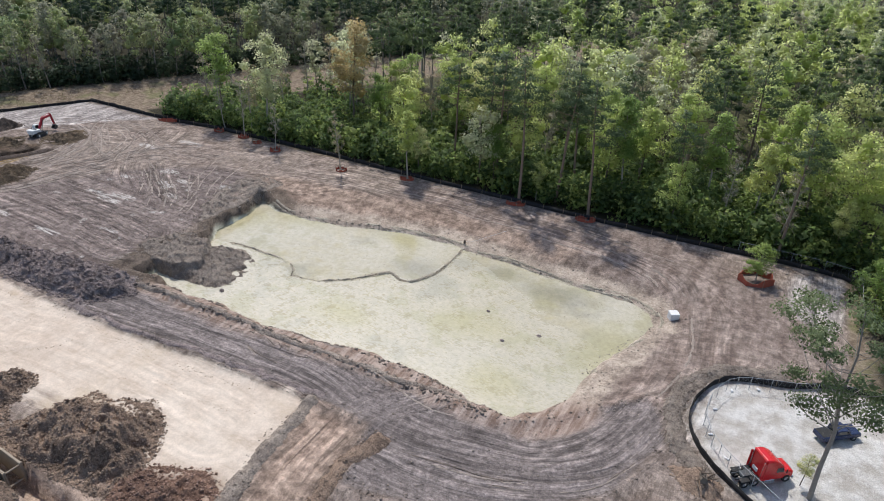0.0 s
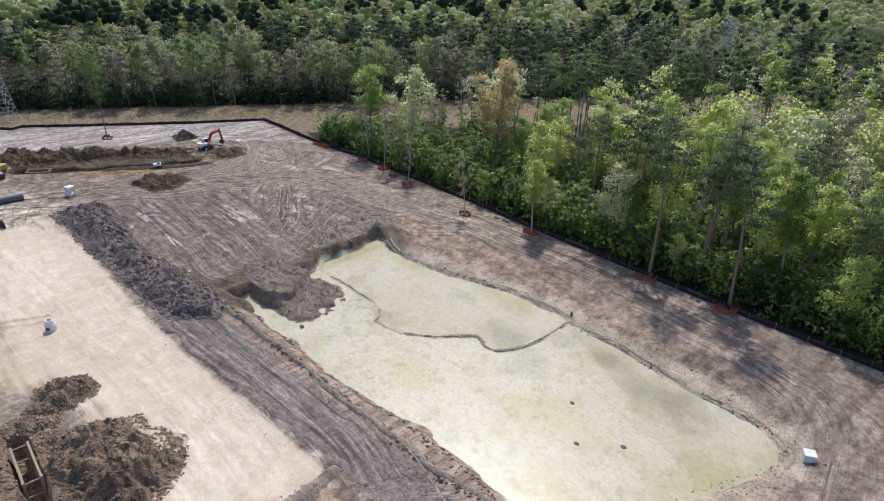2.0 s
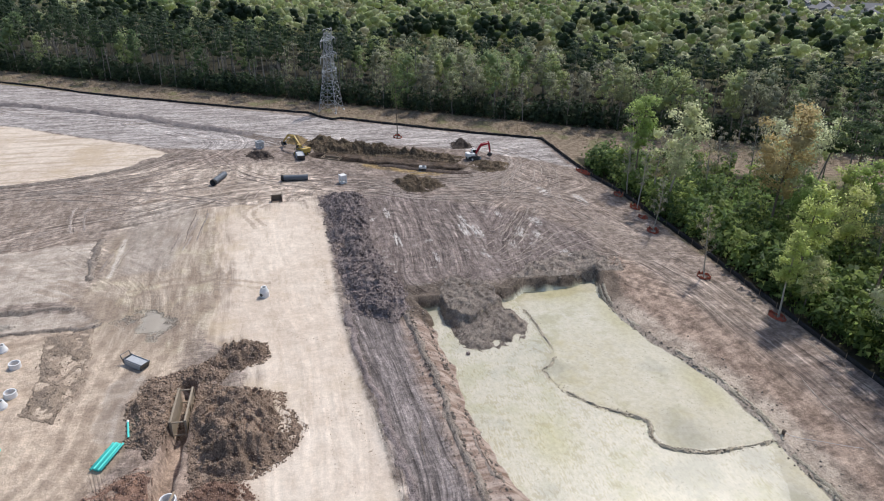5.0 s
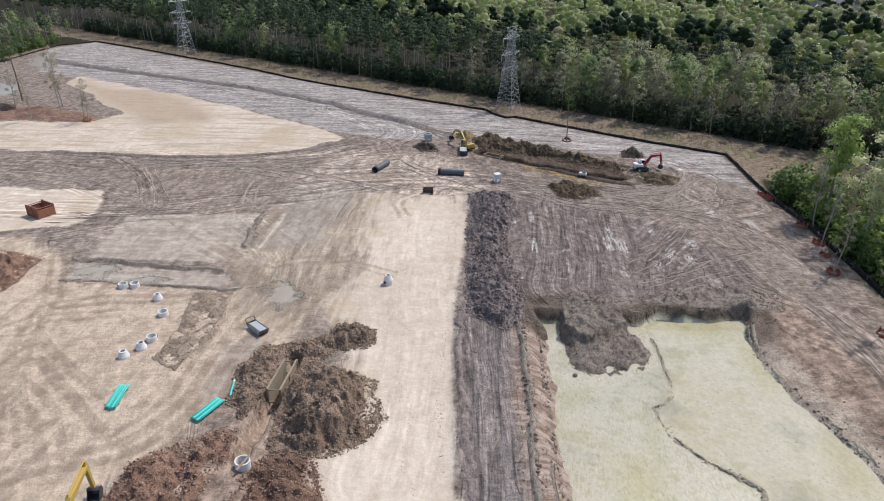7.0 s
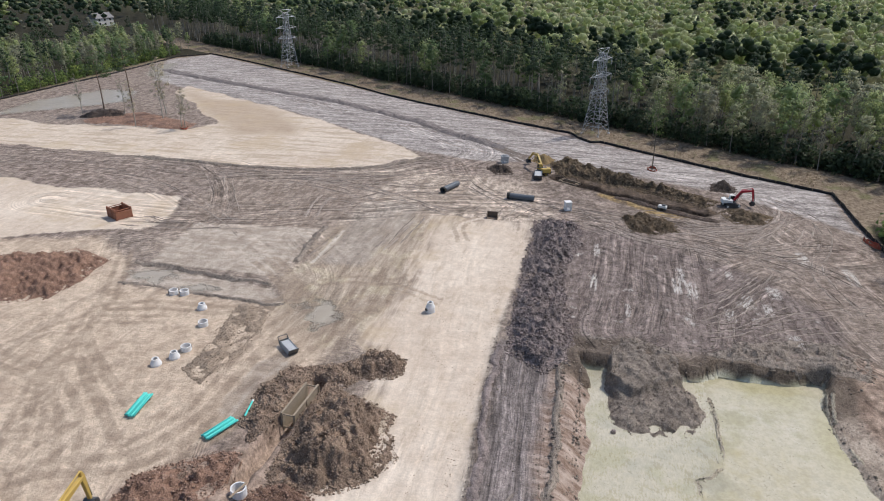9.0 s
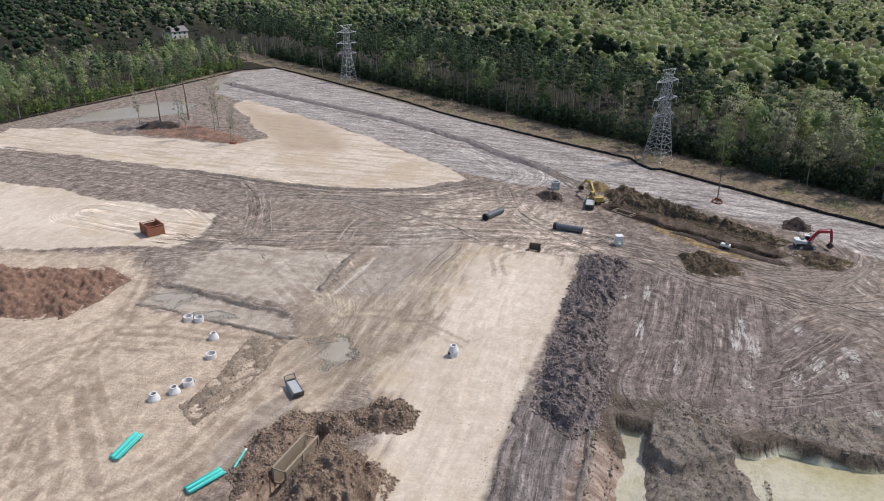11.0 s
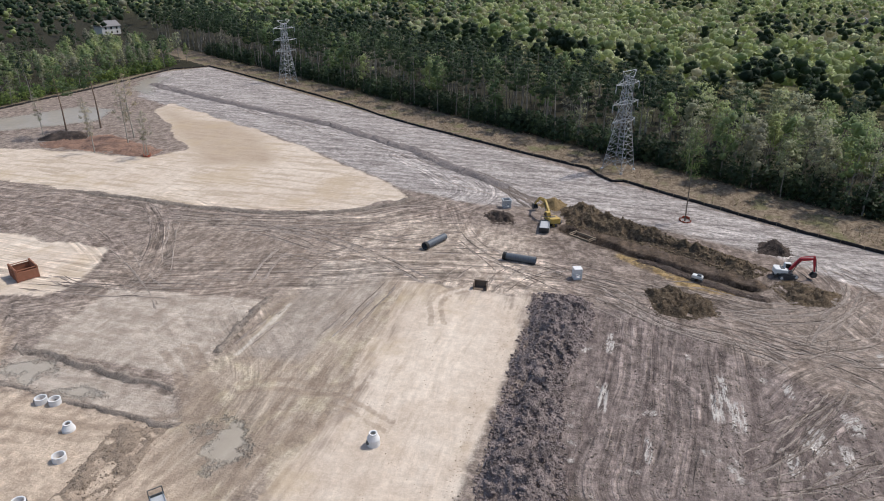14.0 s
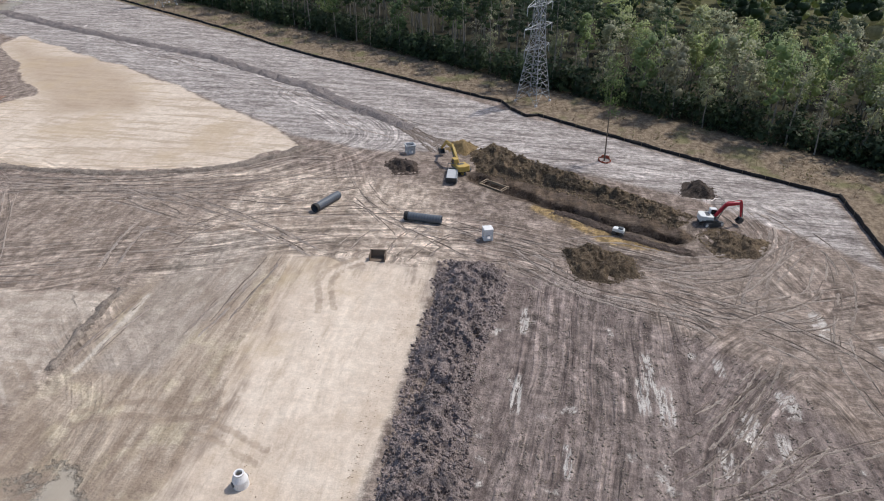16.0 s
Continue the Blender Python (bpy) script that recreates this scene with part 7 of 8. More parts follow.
def excavator(m, tracks_turn, boom, stick_end, arm_paint, body_paint, label):
    """A tracked excavator; its boom runs along its own x axis. boom: x, z of foot, bend and tip; stick_end: x, z above the bucket."""
    ob = thing("excavator", m, label, "excavator")
    under = pose(0, 0, 0, 0, 0, tracks_turn)
    for side in (-1, 1):
        bm = bmesh.new()
        r, half = 0.44, 1.65
        prof = [(half + r * math.cos(a), r + r * math.sin(a)) for a in np.linspace(-math.pi / 2, math.pi / 2, 7)] + [(-half + r * math.cos(a), r + r * math.sin(a)) for a in np.linspace(math.pi / 2, 1.5 * math.pi, 7)]
        plate(bm, prof, 0.62, (0, side * 1.15, 0), bevel=0.03)
        bmesh.ops.transform(bm, matrix=under, verts=bm.verts)
        track = part("track", bm, steel_dark, ob, "muddy dark steel track")
        bm = bmesh.new()
        for i in range(26):
            u = i / 26 * (4 * half + 2 * math.pi * r)
            if u < 2 * half:
                c, a = (-half + u, 2 * r), 0
            elif u < 2 * half + math.pi * r:
                a = (u - 2 * half) / r
                c = (half + r * math.sin(a), r + r * math.cos(a))
            elif u < 4 * half + math.pi * r:
                c, a = (half - (u - 2 * half - math.pi * r), 0), math.pi
            else:
                a = math.pi + (u - 4 * half - math.pi * r) / r
                c = (-half + r * math.sin(a), r + r * math.cos(a))
            box(bm, (0.10, 0.66, 0.07), (c[0], side * 1.15, c[1]), (0, math.degrees(a), 0))
        bmesh.ops.transform(bm, matrix=under, verts=bm.verts)
        tagged(part("track_pads", bm, steel_dark, track), kind="stuff")
        for xx in (-half, half):
            bm = bmesh.new()
            cyl(bm, 0.33, 0.33, 0.70, (xx, side * 1.15, r), (90, 0, 0), 14)
            bmesh.ops.transform(bm, matrix=under, verts=bm.verts)
            part("sprocket", bm, body_paint, track)
    bm = bmesh.new()
    box(bm, (1.9, 1.9, 0.45), (0, 0, 0.62), (0, 0, tracks_turn), 0.08)
    cyl(bm, 0.65, 0.65, 0.25, (0, 0, 0.9), sides=20)
    part("undercarriage", bm, steel_dark, ob)
    bm = bmesh.new()
    box(bm, (3.3, 2.65, 0.35), (-0.55, 0, 1.15), bevel=0.06)
    part("deck", bm, steel_dark, ob)
    # counterweight, rounded behind
    bm = bmesh.new()
    plan = [(-1.35, -1.32)] + [(-2.25 - 0.42 * math.cos(a), 1.32 * math.sin(a)) for a in np.linspace(-1.35, 1.35, 9)] + [(-1.35, 1.32)]
    lo = [bm.verts.new((x, y, 1.05)) for x, y in plan]
    hi = [bm.verts.new((x * 0.985, y * 0.97, 2.15)) for x, y in plan]
    bm.faces.new(lo[::-1]), bm.faces.new(hi)
    for i in range(len(plan)):
        bm.faces.new((lo[i], lo[(i + 1) % len(plan)], hi[(i + 1) % len(plan)], hi[i]))
    bmesh.ops.recalc_face_normals(bm, faces=bm.faces)
    bmesh.ops.bevel(bm, geom=bm.edges[:], offset=0.06, segments=2, affect="EDGES")
    part("counterweight", bm, body_paint, ob)
    bm = bmesh.new()
    box(bm, (1.55, 2.5, 0.75), (-0.75, 0, 1.68), bevel=0.1)
    hood = part("engine_hood", bm, body_paint, ob)
    bm = bmesh.new()
    box(bm, (0.9, 1.4, 0.1), (-0.95, 0.1, 2.09), bevel=0.03)
    part("engine_grille", bm, steel_dark, hood, "dark grille panel")
    bm = bmesh.new()
    rod(bm, (-1.05, 0.75, 2.0), (-1.05, 0.75, 2.65), 0.07, 8)
    part("exhaust", bm, steel_dark, hood)
    # cab
    bm = bmesh.new()
    plate(bm, [(-0.75, 1.3), (0.95, 1.3), (1.05, 1.9), (0.55, 2.95), (-0.7, 2.98)], 0.95, (0.35, 0.82, 0), bevel=0.06)
    cab = part("cab", bm, body_paint, ob)
    for name, prof, w, at in (("side_window", [(-0.55, 1.85), (0.82, 1.85), (0.45, 2.82), (-0.55, 2.85)], 0.99, (0.35, 0.82, 0)), ("windscreen", [(0.3, 1.75), (1.065, 1.92), (0.585, 2.88), (0.2, 2.85)], 0.8, (0.36, 0.82, 0))):
        bm = bmesh.new()
        plate(bm, prof, w, at, bevel=0.01)
        part(name, bm, glass, cab, "dark tinted window")
    # boom, stick, bucket
    foot, bend, tip = boom
    bm = bmesh.new()
    mid = ((foot[0] + bend[0]) / 2, (foot[1] + bend[1]) / 2)
    beam(bm, [foot, mid, bend, ((bend[0] + tip[0]) / 2, (bend[1] + tip[1]) / 2), tip], [0.42, 0.68, 0.78, 0.58, 0.34], 0.48)
    boom_ob = part("boom", bm, arm_paint, ob)
    sx, sz = stick_end
    ux, uz = (tip[0] - sx), (tip[1] - sz)
    ln = math.hypot(ux, uz)
    bm = bmesh.new()
    beam(bm, [(tip[0] + ux / ln * 0.7, tip[1] + uz / ln * 0.7), tip, (sx, sz)], [0.25, 0.58, 0.28], 0.36)
    stick = part("stick", bm, arm_paint, ob)
    bm = bmesh.new()
    prof = [(0.0, 0.25), (0.45, 0.05), (0.62, -0.45), (0.35, -0.95), (-0.25, -1.1), (-0.75, -0.85), (-0.7, -0.78), (-0.22, -0.98), (0.25, -0.85), (0.47, -0.42), (0.33, -0.05), (-0.25, 0.12)]
    plate(bm, prof, 1.15, (sx - 0.1, 0, sz), bevel=0.0)
    for s in (-1, 1):
        plate(bm, [(0.0, 0.2), (0.5, 0.0), (0.6, -0.45), (0.35, -0.92), (-0.25, -1.06), (-0.72, -0.82), (-0.3, -0.2)], 0.05, (sx - 0.1, s * 0.56, sz), bevel=0.0)
    bucket = part("bucket", bm, steel_dark, stick, "worn dark steel bucket")
    # hydraulic rams
    for s in (-0.36, 0.36):
        bm = bmesh.new()
        rod(bm, (foot[0] + 0.55, s, foot[1] - 0.35), (bend[0] - 0.25, s, bend[1] - 0.3), 0.085, 8)
        part("boom_ram", bm, steel_dark, boom_ob, "hydraulic ram")
    bm = bmesh.new()
    rod(bm, (bend[0] - 0.1, 0, bend[1] + 0.5), (tip[0] + ux / ln * 0.6, 0, tip[1] + uz / ln * 0.6 + 0.1), 0.085, 8)
    part("stick_ram", bm, arm_paint, boom_ob)
    bm = bmesh.new()
    rod(bm, (tip[0] + 0.32, 0, tip[1] - 0.1), (sx + 0.35, 0, sz + 0.25), 0.07, 8)
    part("bucket_ram", bm, steel_dark, stick)
    return ob


def towards(x, y, z, tx, ty):
    return pose(x, y, z, 0, 0, math.degrees(math.atan2(ty - y, tx - x)))


def ground_at(x, y):
    return float(ground_z(np.array([float(x)]), np.array([float(y)]))[0])


excavator(towards(-143.05, 83.7, ground_at(-143.05, 83.7) + 0.05, -143.6, 88.9) @ Matrix.Diagonal((0.79, 0.79, 0.79, 1)), 15, ((0.55, 1.7), (2.3, 4.3), (5.0, 4.6)), (5.6, 1.5), red, white_paint, "excavator with red boom and white body on muddy ground")
excavator(towards(-156.2, 42.6, -0.1, -165.4, 36.9) @ Matrix.Diagonal((0.88, 0.88, 0.88, 1)), 35, ((0.55, 1.8), (3.6, 4.3), (6.8, 3.9)), (9.2, 1.6), yellow, yellow, "yellow excavator digging at the end of the trench")
excavator(towards(-32.6, 10.3, ground_at(-32.6, 10.3) + 0.2, -39.9, 8.9), -10, ((0.55, 1.75), (3.0, 4.2), (7.0, 4.2)), (7.3, 1.0), yellow, yellow, "yellow excavator reaching over reddish earth")


def wheel(m, parent, r=0.5, w=0.28):
    bm = bmesh.new()
    ring(bm, [(r * 0.55, -w / 2), (r * 0.93, -w / 2), (r, -w / 2 + 0.05), (r, w / 2 - 0.05), (r * 0.93, w / 2), (r * 0.55, w / 2)], 20)
    bmesh.ops.transform(bm, matrix=m, verts=bm.verts)
    ob = part("wheel", bm, black, parent)
    bm = bmesh.new()
    cyl(bm, r * 0.56, r * 0.56, w * 0.7, sides=16)
    bmesh.ops.transform(bm, matrix=m, verts=bm.verts)
    part("rim", bm, chrome, ob, "pale metal rim")
    return ob


def semi_truck(m):
    ob = thing("semi_truck", m, "bright red sleeper-cab truck tractor without trailer on gravel", "truck")
    for s in (-1, 1):
        bm = bmesh.new()
        box(bm, (7.0, 0.12, 0.28), (-0.2, s * 0.43, 0.95), bevel=0.02)
        part("frame_rail", bm, steel_dark, ob)
    for x in (-1.2, -2.0, -2.8):
        bm = bmesh.new()
        box(bm, (0.16, 0.86, 0.2), (x, 0, 0.92))
        part("cross_member", bm, steel_dark, ob)
    for x, sides in ((2.55, (1.0,)), (-1.55, (0.95, 0.62)), (-2.85, (0.95, 0.62))):
        for s in (-1, 1):
            for yy in sides:
                wheel(pose(x, s * yy, 0.52, 90, 0, 0), ob, 0.52, 0.27)
    bm = bmesh.new()
    plate(bm, [(-2.9, 1.12), (-1.6, 1.12), (-1.75, 1.28), (-2.75, 1.28)], 0.9, bevel=0.03)
    part("fifth_wheel", bm, steel_dark, ob, "greasy dark coupling plate")
    for x in (-2.9, -1.55):
        for s in (-1, 1):
            bm = bmesh.new()
            box(bm, (1.15, 0.62, 0.05), (x, s * 0.85, 1.12), bevel=0.02)
            part("mudguard", bm, black, ob)
    bm = bmesh.new()
    plate(bm, [(-0.95, 0.75), (2.0, 0.75), (2.0, 1.75), (1.55, 2.75), (0.9, 3.35), (0.0, 3.85), (-0.9, 3.95), (-0.95, 3.9)], 2.42, bevel=0.14)
    cab = part("cab", bm, red_truck, ob)
    bm = bmesh.new()
    plate(bm, [(1.8, 0.62), (3.25, 0.62), (3.4, 1.0), (3.3, 1.55), (1.8, 1.95)], 2.1, bevel=0.12)
    hood = part("hood", bm, red_truck, ob)
    bm = bmesh.new()
    box(bm, (0.08, 1.2, 0.75), (3.38, 0, 1.12), (0, -4, 0), 0.02)
    part("radiator_grille", bm, chrome, hood, "chrome radiator grille")
    for s in (-1, 1):
        bm = bmesh.new()
        box(bm, (0.12, 0.3, 0.2), (3.3, s * 0.85, 1.15), bevel=0.03)
        part("headlight", bm, white_paint, hood)
        bm = bmesh.new()
        plate(bm, [(0.75, 1.9), (1.75, 1.9), (1.5, 2.62), (0.75, 2.62)], 0.02, (0, s * 1.215, 0), bevel=0)
        part("side_window", bm, glass, cab, "dark side window")
        bm = bmesh.new()
        box(bm, (1.3, 0.55, 0.6), (0.2, s * 1.0, 0.65), bevel=0.08)
        part("fuel_tank", bm, chrome, ob, "polished fuel tank")
        bm = bmesh.new()
        rod(bm, (-1.05, s * 1.02, 1.0), (-1.05, s * 1.02, 3.6), 0.07, 8)
        part("exhaust_stack", bm, chrome, ob)
        bm = bmesh.new()
        box(bm, (0.12, 0.08, 0.6), (1.9, s * 1.45, 2.2), bevel=0.02)
        part("mirror", bm, black, cab)
        bm = bmesh.new()
        plate(bm, [(-0.92, 1.0), (-0.6, 1.0), (-0.6, 3.5), (-0.92, 3.6)], 0.03, (-0.35, s * 1.2, 0), bevel=0)
        part("side_fairing", bm, red_truck, cab)
    bm = bmesh.new()
    box(bm, (0.03, 2.0, 0.75), (1.83, 0, 2.3), (0, -25, 0), 0.01)
    part("windscreen", bm, glass, cab, "dark windscreen")
    bm = bmesh.new()
    box(bm, (0.16, 0.8, 0.5), (-1.06, 0.1, 1.7), bevel=0.03)
    part("equipment_box", bm, white_paint, cab)
    bm = bmesh.new()
    box(bm, (0.22, 2.3, 0.32), (3.42, 0, 0.55), bevel=0.05)
    part("bumper", bm, chrome, ob)
    return ob


semi_truck(pose(8.3, 57.6, 0.02, 0, 0, 40) @ Matrix.Diagonal((0.87, 0.87, 0.87, 1)))


def pickup(m, paint, label, bed_paint=None):
    ob = thing("pickup_truck", m, label, "pickup")
    bm = bmesh.new()
    plate(bm, [(-2.8, 0.5), (2.7, 0.5), (2.85, 0.75), (2.8, 1.12), (1.25, 1.22), (-2.8, 1.22)], 1.95, bevel=0.09)
    body = part("body", bm, paint, ob)
    bm = bmesh.new()
    plate(bm, [(-0.95, 1.18), (1.35, 1.18), (0.75, 1.85), (-0.75, 1.9)], 1.75, bevel=0.08)
    cab = part("cab", bm, paint, ob)
    for s in (-1, 1):
        bm = bmesh.new()
        plate(bm, [(-0.75, 1.26), (1.1, 1.26), (0.68, 1.78), (-0.62, 1.8)], 0.02, (0, s * 0.88, 0), bevel=0)
        part("side_window", bm, glass, cab, "dark side window")
        bm = bmesh.new()
        box(bm, (0.06, 0.35, 0.2), (2.83, s * 0.72, 0.92), bevel=0.02)
        part("headlight", bm, white_paint, body)
        bm = bmesh.new()
        box(bm, (0.12, 0.22, 0.18), (0.95, s * 1.08, 1.32), bevel=0.03)
        part("mirror", bm, black, cab)
    bm = bmesh.new()
    box(bm, (0.02, 1.5, 0.72), (1.09, 0, 1.54), (0, -41, 0))
    part("windscreen", bm, glass, cab, "dark windscreen")
    bm = bmesh.new()
    box(bm, (0.02, 1.4, 0.4), (-0.88, 0, 1.58), (0, 14, 0))
    part("rear_window", bm, glass, cab, "dark rear window")
    bm = bmesh.new()
    box(bm, (1.75, 1.6, 0.04), (-1.85, 0, 1.235))
    part("cargo_bed", bm, bed_paint or black, body, "dark cargo bed")
    for x in (-1.75, 1.85):
        for s in (-1, 1):
            wheel(pose(x, s * 0.88, 0.4, 90, 0, 0), ob, 0.4, 0.26)
    bm = bmesh.new()
    box(bm, (0.16, 1.9, 0.2), (2.85, 0, 0.55), bevel=0.04)
    part("bumper", bm, chrome, ob)
    return ob


pickup(pose(15.2, 67.9, 0.0, 0, 0, 40) @ Matrix.Diagonal((0.86, 0.86, 0.86, 1)), blue_paint, "dark blue pickup truck parked on pale gravel")
pickup(pose(-36.2, 1.4, 0.1, 0, 0, 66), white_paint, "white pickup truck with dark bed beside the excavator")


# ---- pipes and concrete pieces ----
def big_pipe(a, b, z, label):
    """A corrugated pipe lying from a to b, open at both ends."""
    d = math.hypot(b[0] - a[0], b[1] - a[1])
    ob = thing("drain_pipe", towards((a[0] + b[0]) / 2, (a[1] + b[1]) / 2, z + 0.66, *b), label, "pipe", "drain pipes")
    bm = bmesh.new()
    prof, n = [], 26
    for i in range(n + 1):
        zz = -d / 2 + d * i / n
        prof += [(0.66 if i % 2 else 0.625, zz)]
    ring(bm, prof + [(0.58, d / 2), (0.58, -d / 2)], 24)
    bmesh.ops.transform(bm, matrix=pose(0, 0, 0, 0, 90, 0), verts=bm.verts)
    part("pipe_wall", bm, pipe_grey, ob)
    bm = bmesh.new()
    ring(bm, [(0.70, -0.3), (0.72, -0.2), (0.72, 0.3), (0.66, 0.32), (0.64, -0.3)], 24)
    bmesh.ops.transform(bm, matrix=pose(-d / 2 + 0.2, 0, 0, 0, 90, 0), verts=bm.verts)
    part("pipe_collar", bm, black, ob, "black end collar")
    return ob


big_pipe((-136.6, 36.6), (-136.1, 42.4), ground_at(-136.3, 39.5), "large dark grey plastic drain pipe lying on the ground")
big_pipe((-136.6, 22.0), (-142.0, 24.3), ground_at(-139.4, 23.2), "large dark grey plastic drain pipe lying on muddy ground")


def manhole_cone(x, y, label, r=0.72, h=0.95, riser=0.0):
    ob = thing("manhole_cone", pose(x, y, ground_at(x, y), 0, 0, (x * 41) % 360), label, "manhole section", "manhole sections")
    z = riser
    if riser:
        bm = bmesh.new()
        ring(bm, [(r, -0.1), (r, riser), (r - 0.13, riser), (r - 0.13, -0.1)])
        part("riser_ring", bm, concrete, ob)
    bm = bmesh.new()
    ring(bm, [(r, z), (r, z + 0.25 * h), (0.47, z + 0.85 * h), (0.47, z + h), (0.32, z + h), (0.32, z + 0.8 * h), (r - 0.14, z + 0.2 * h), (r - 0.14, z)])
    part("cone", bm, concrete, ob)
    if riser:
        for a in (0.6, 3.3):
            bm = bmesh.new()
            cyl(bm, 0.26, 0.26, 0.2, (math.cos(a) * (r - 0.02), math.sin(a) * (r - 0.02), 0.55), (0, 90, math.degrees(a)), 14)
            part("pipe_sleeve", bm, steel_dark, ob, "black rubber pipe sleeve")
    return ob


def manhole_ring(x, y, label, r=0.7, h=0.72, sleeve=True):
    ob = thing("manhole_ring", pose(x, y, ground_at(x, y), 0, 0, (x * 41) % 360), label, "manhole section", "manhole sections")
    bm = bmesh.new()
    ring(bm, [(r, 0), (r, h), (r - 0.13, h), (r - 0.13, 0)])
    part("ring_wall", bm, concrete, ob)
    if sleeve:
        bm = bmesh.new()
        cyl(bm, 0.24, 0.24, 0.16, (r - 0.02, 0, 0.4), (0, 90, 0), 14)
        part("pipe_sleeve", bm, steel_dark, ob, "dark pipe opening")
    return ob


manhole_cone(-84.7, 31.8, "tall pale concrete manhole cone on its base, on sand", 0.72, 1.0, 0.62)
for x, y in ((-77.4, -2.0), (-64.8, 1.5), (-62.8, 0.1)):
    manhole_cone(x, y, "pale concrete manhole cone standing on bare earth")
for x, y in ((-80.6, -8.9), (-80.9, -7.2), (-73.2, 0.7), (-66.8, 2.0)):
    manhole_ring(x, y, "pale open concrete manhole ring standing on bare earth")
ob = manhole_ring(-44.6, 21.9, "concrete manhole ring set in reddish earth with a plank across", 0.8, 1.0, False)
bm = bmesh.new()
box(bm, (2.4, 0.25, 0.09), (0.2, 0.35, 1.05), (0, 0, 12), 0.02)
part("plank", bm, wood_post, ob, "pale timber plank")


def catch_basin(x, y, z, size, label, turn, holes, mat, name="catch_basin"):
    """A concrete box, open above, with round or square openings in its sides."""
    w, d, h = size
    ob = thing(name, pose(x, y, z, 0, 0, turn), label, "catch basin")
    t = 0.17
    for s in (-1, 1):
        for ax in (0, 1):
            bm = bmesh.new()
            ln = w if ax == 0 else d - 2 * t
            off = (d if ax == 0 else w) / 2 - t / 2
            op = holes[(0 if s < 0 else 1) + 2 * ax]
            # wall in its own plane: x across, z up, with a window cut out of it
            if op:
                x0, x1, z0, z1 = -op / 2, op / 2, h * 0.18, h * 0.18 + op
                for bx0, bx1, bz0, bz1 in ((-ln / 2, x0, 0, h), (x1, ln / 2, 0, h), (x0, x1, 0, z0), (x0, x1, min(z1, h - 0.12), h)):
                    box(bm, (bx1 - bx0, t, bz1 - bz0), ((bx0 + bx1) / 2, s * off, (bz0 + bz1) / 2))
            else:
                box(bm, (ln, t, h), (0, s * off, h / 2), bevel=0.02)
            if ax:
                bmesh.ops.transform(bm, matrix=pose(0, 0, 0, 0, 0, 90), verts=bm.verts)
            part("side_wall", bm, mat, ob)
    bm = bmesh.new()
    box(bm, (w - 2 * t, d - 2 * t, 0.18), (0, 0, 0.09))
    part("base_slab", bm, mat, ob)
    return ob


b1 = catch_basin(-132.6, 49.8, ground_at(-132.6, 49.8), (1.35, 1.35, 1.75), "tall white concrete catch basin with open sides", 20, (0.7, 0.85, 0.7, 0.85), concrete)
bm = bmesh.new()
box(bm, (1.45, 1.45, 0.16), (0, 0, 1.83), bevel=0.03)
part("top_slab", bm, concrete, b1)
b2 = catch_basin(-163.0, 32.3, ground_at(-163, 32.3), (1.6, 1.6, 1.6), "grey concrete catch basin with round openings and a collar", 25, (0.7, 0.7, 0.7, 0.7), concrete_grey)
for s in (-1, 1):
    bm = bmesh.new()
    box(bm, (1.95, 0.25, 0.2), (0, s * 0.85, 1.7), bevel=0.03)
    box(bm, (0.25, 1.45, 0.2), (s * 0.85, 0, 1.7), bevel=0.03)
    part("collar_beam", bm, concrete_grey, b2)
b3 = catch_basin(-5.0, 85.0, ground_at(-5, 85) - 0.3, (1.25, 1.25, 1.2), "small pale concrete inlet box beside the pond", 30, (0, 0, 0, 0), concrete)
bm = bmesh.new()
box(bm, (1.3, 1.3, 0.12), (0, 0, 1.26), bevel=0.03)
part("cover_slab", bm, concrete, b3)


def steel_trench_box(m, length, width, height, mat, label, ends):
    """Two steel side panels held apart by spreaders."""
    ob = thing("trench_box", m, label, "trench box")
    for s in (-1, 1):
        bm = bmesh.new()
        box(bm, (length, 0.16, height), (0, s * width / 2, height / 2), bevel=0.03)
        panel = part("side_panel", bm, mat, ob)
        for zz in (0.12, height * 0.5, height - 0.12):
            bm = bmesh.new()
            box(bm, (length, 0.08, 0.16), (0, s * (width / 2 + 0.115), zz))
            part("rail", bm, mat, panel)
        for xx in (-length / 2 + 0.15, 0, length / 2 - 0.15):
            bm = bmesh.new()
            box(bm, (0.2, 0.12, height), (xx, s * (width / 2 + 0.14), height / 2))
            part("stiffener", bm, mat, panel)
    for xx in (-length / 2 + 0.2, length / 2 - 0.2):
        for zz in ((0.5, height - 0.3) if not ends else (height - 0.25,)):
            bm = bmesh.new()
            rod(bm, (xx, -width / 2, zz), (xx, width / 2, zz), 0.09, 8)
            part("spreader", bm, mat, ob)
    for e in ends:
        bm = bmesh.new()
        box(bm, (0.14, width, height * 0.72), (e * (length / 2 - 0.08), 0, height * 0.40), bevel=0.03)
        part("end_panel", bm, mat, ob)
    return ob


steel_trench_box(pose(-59.4, 21.95, -1.6, 0, 0, -4), 6.3, 1.5, 2.6, steel_sandy, "mud-caked steel trench box set in the pipe trench", ())
steel_trench_box(pose(-107.2, -38.4, ground_at(-107.2, -38.4), 0, 0, 62), 3.9, 3.0, 2.2, rust, "rust-red steel trench box standing on pale sand", (-1, 1))
frame_box = steel_trench_box(pose(-151.3, 49.3, -0.3, 0, 0, 58), 4.8, 2.0, 0.42, wood_post, "pale-edged steel shield sunk in the trench", ())


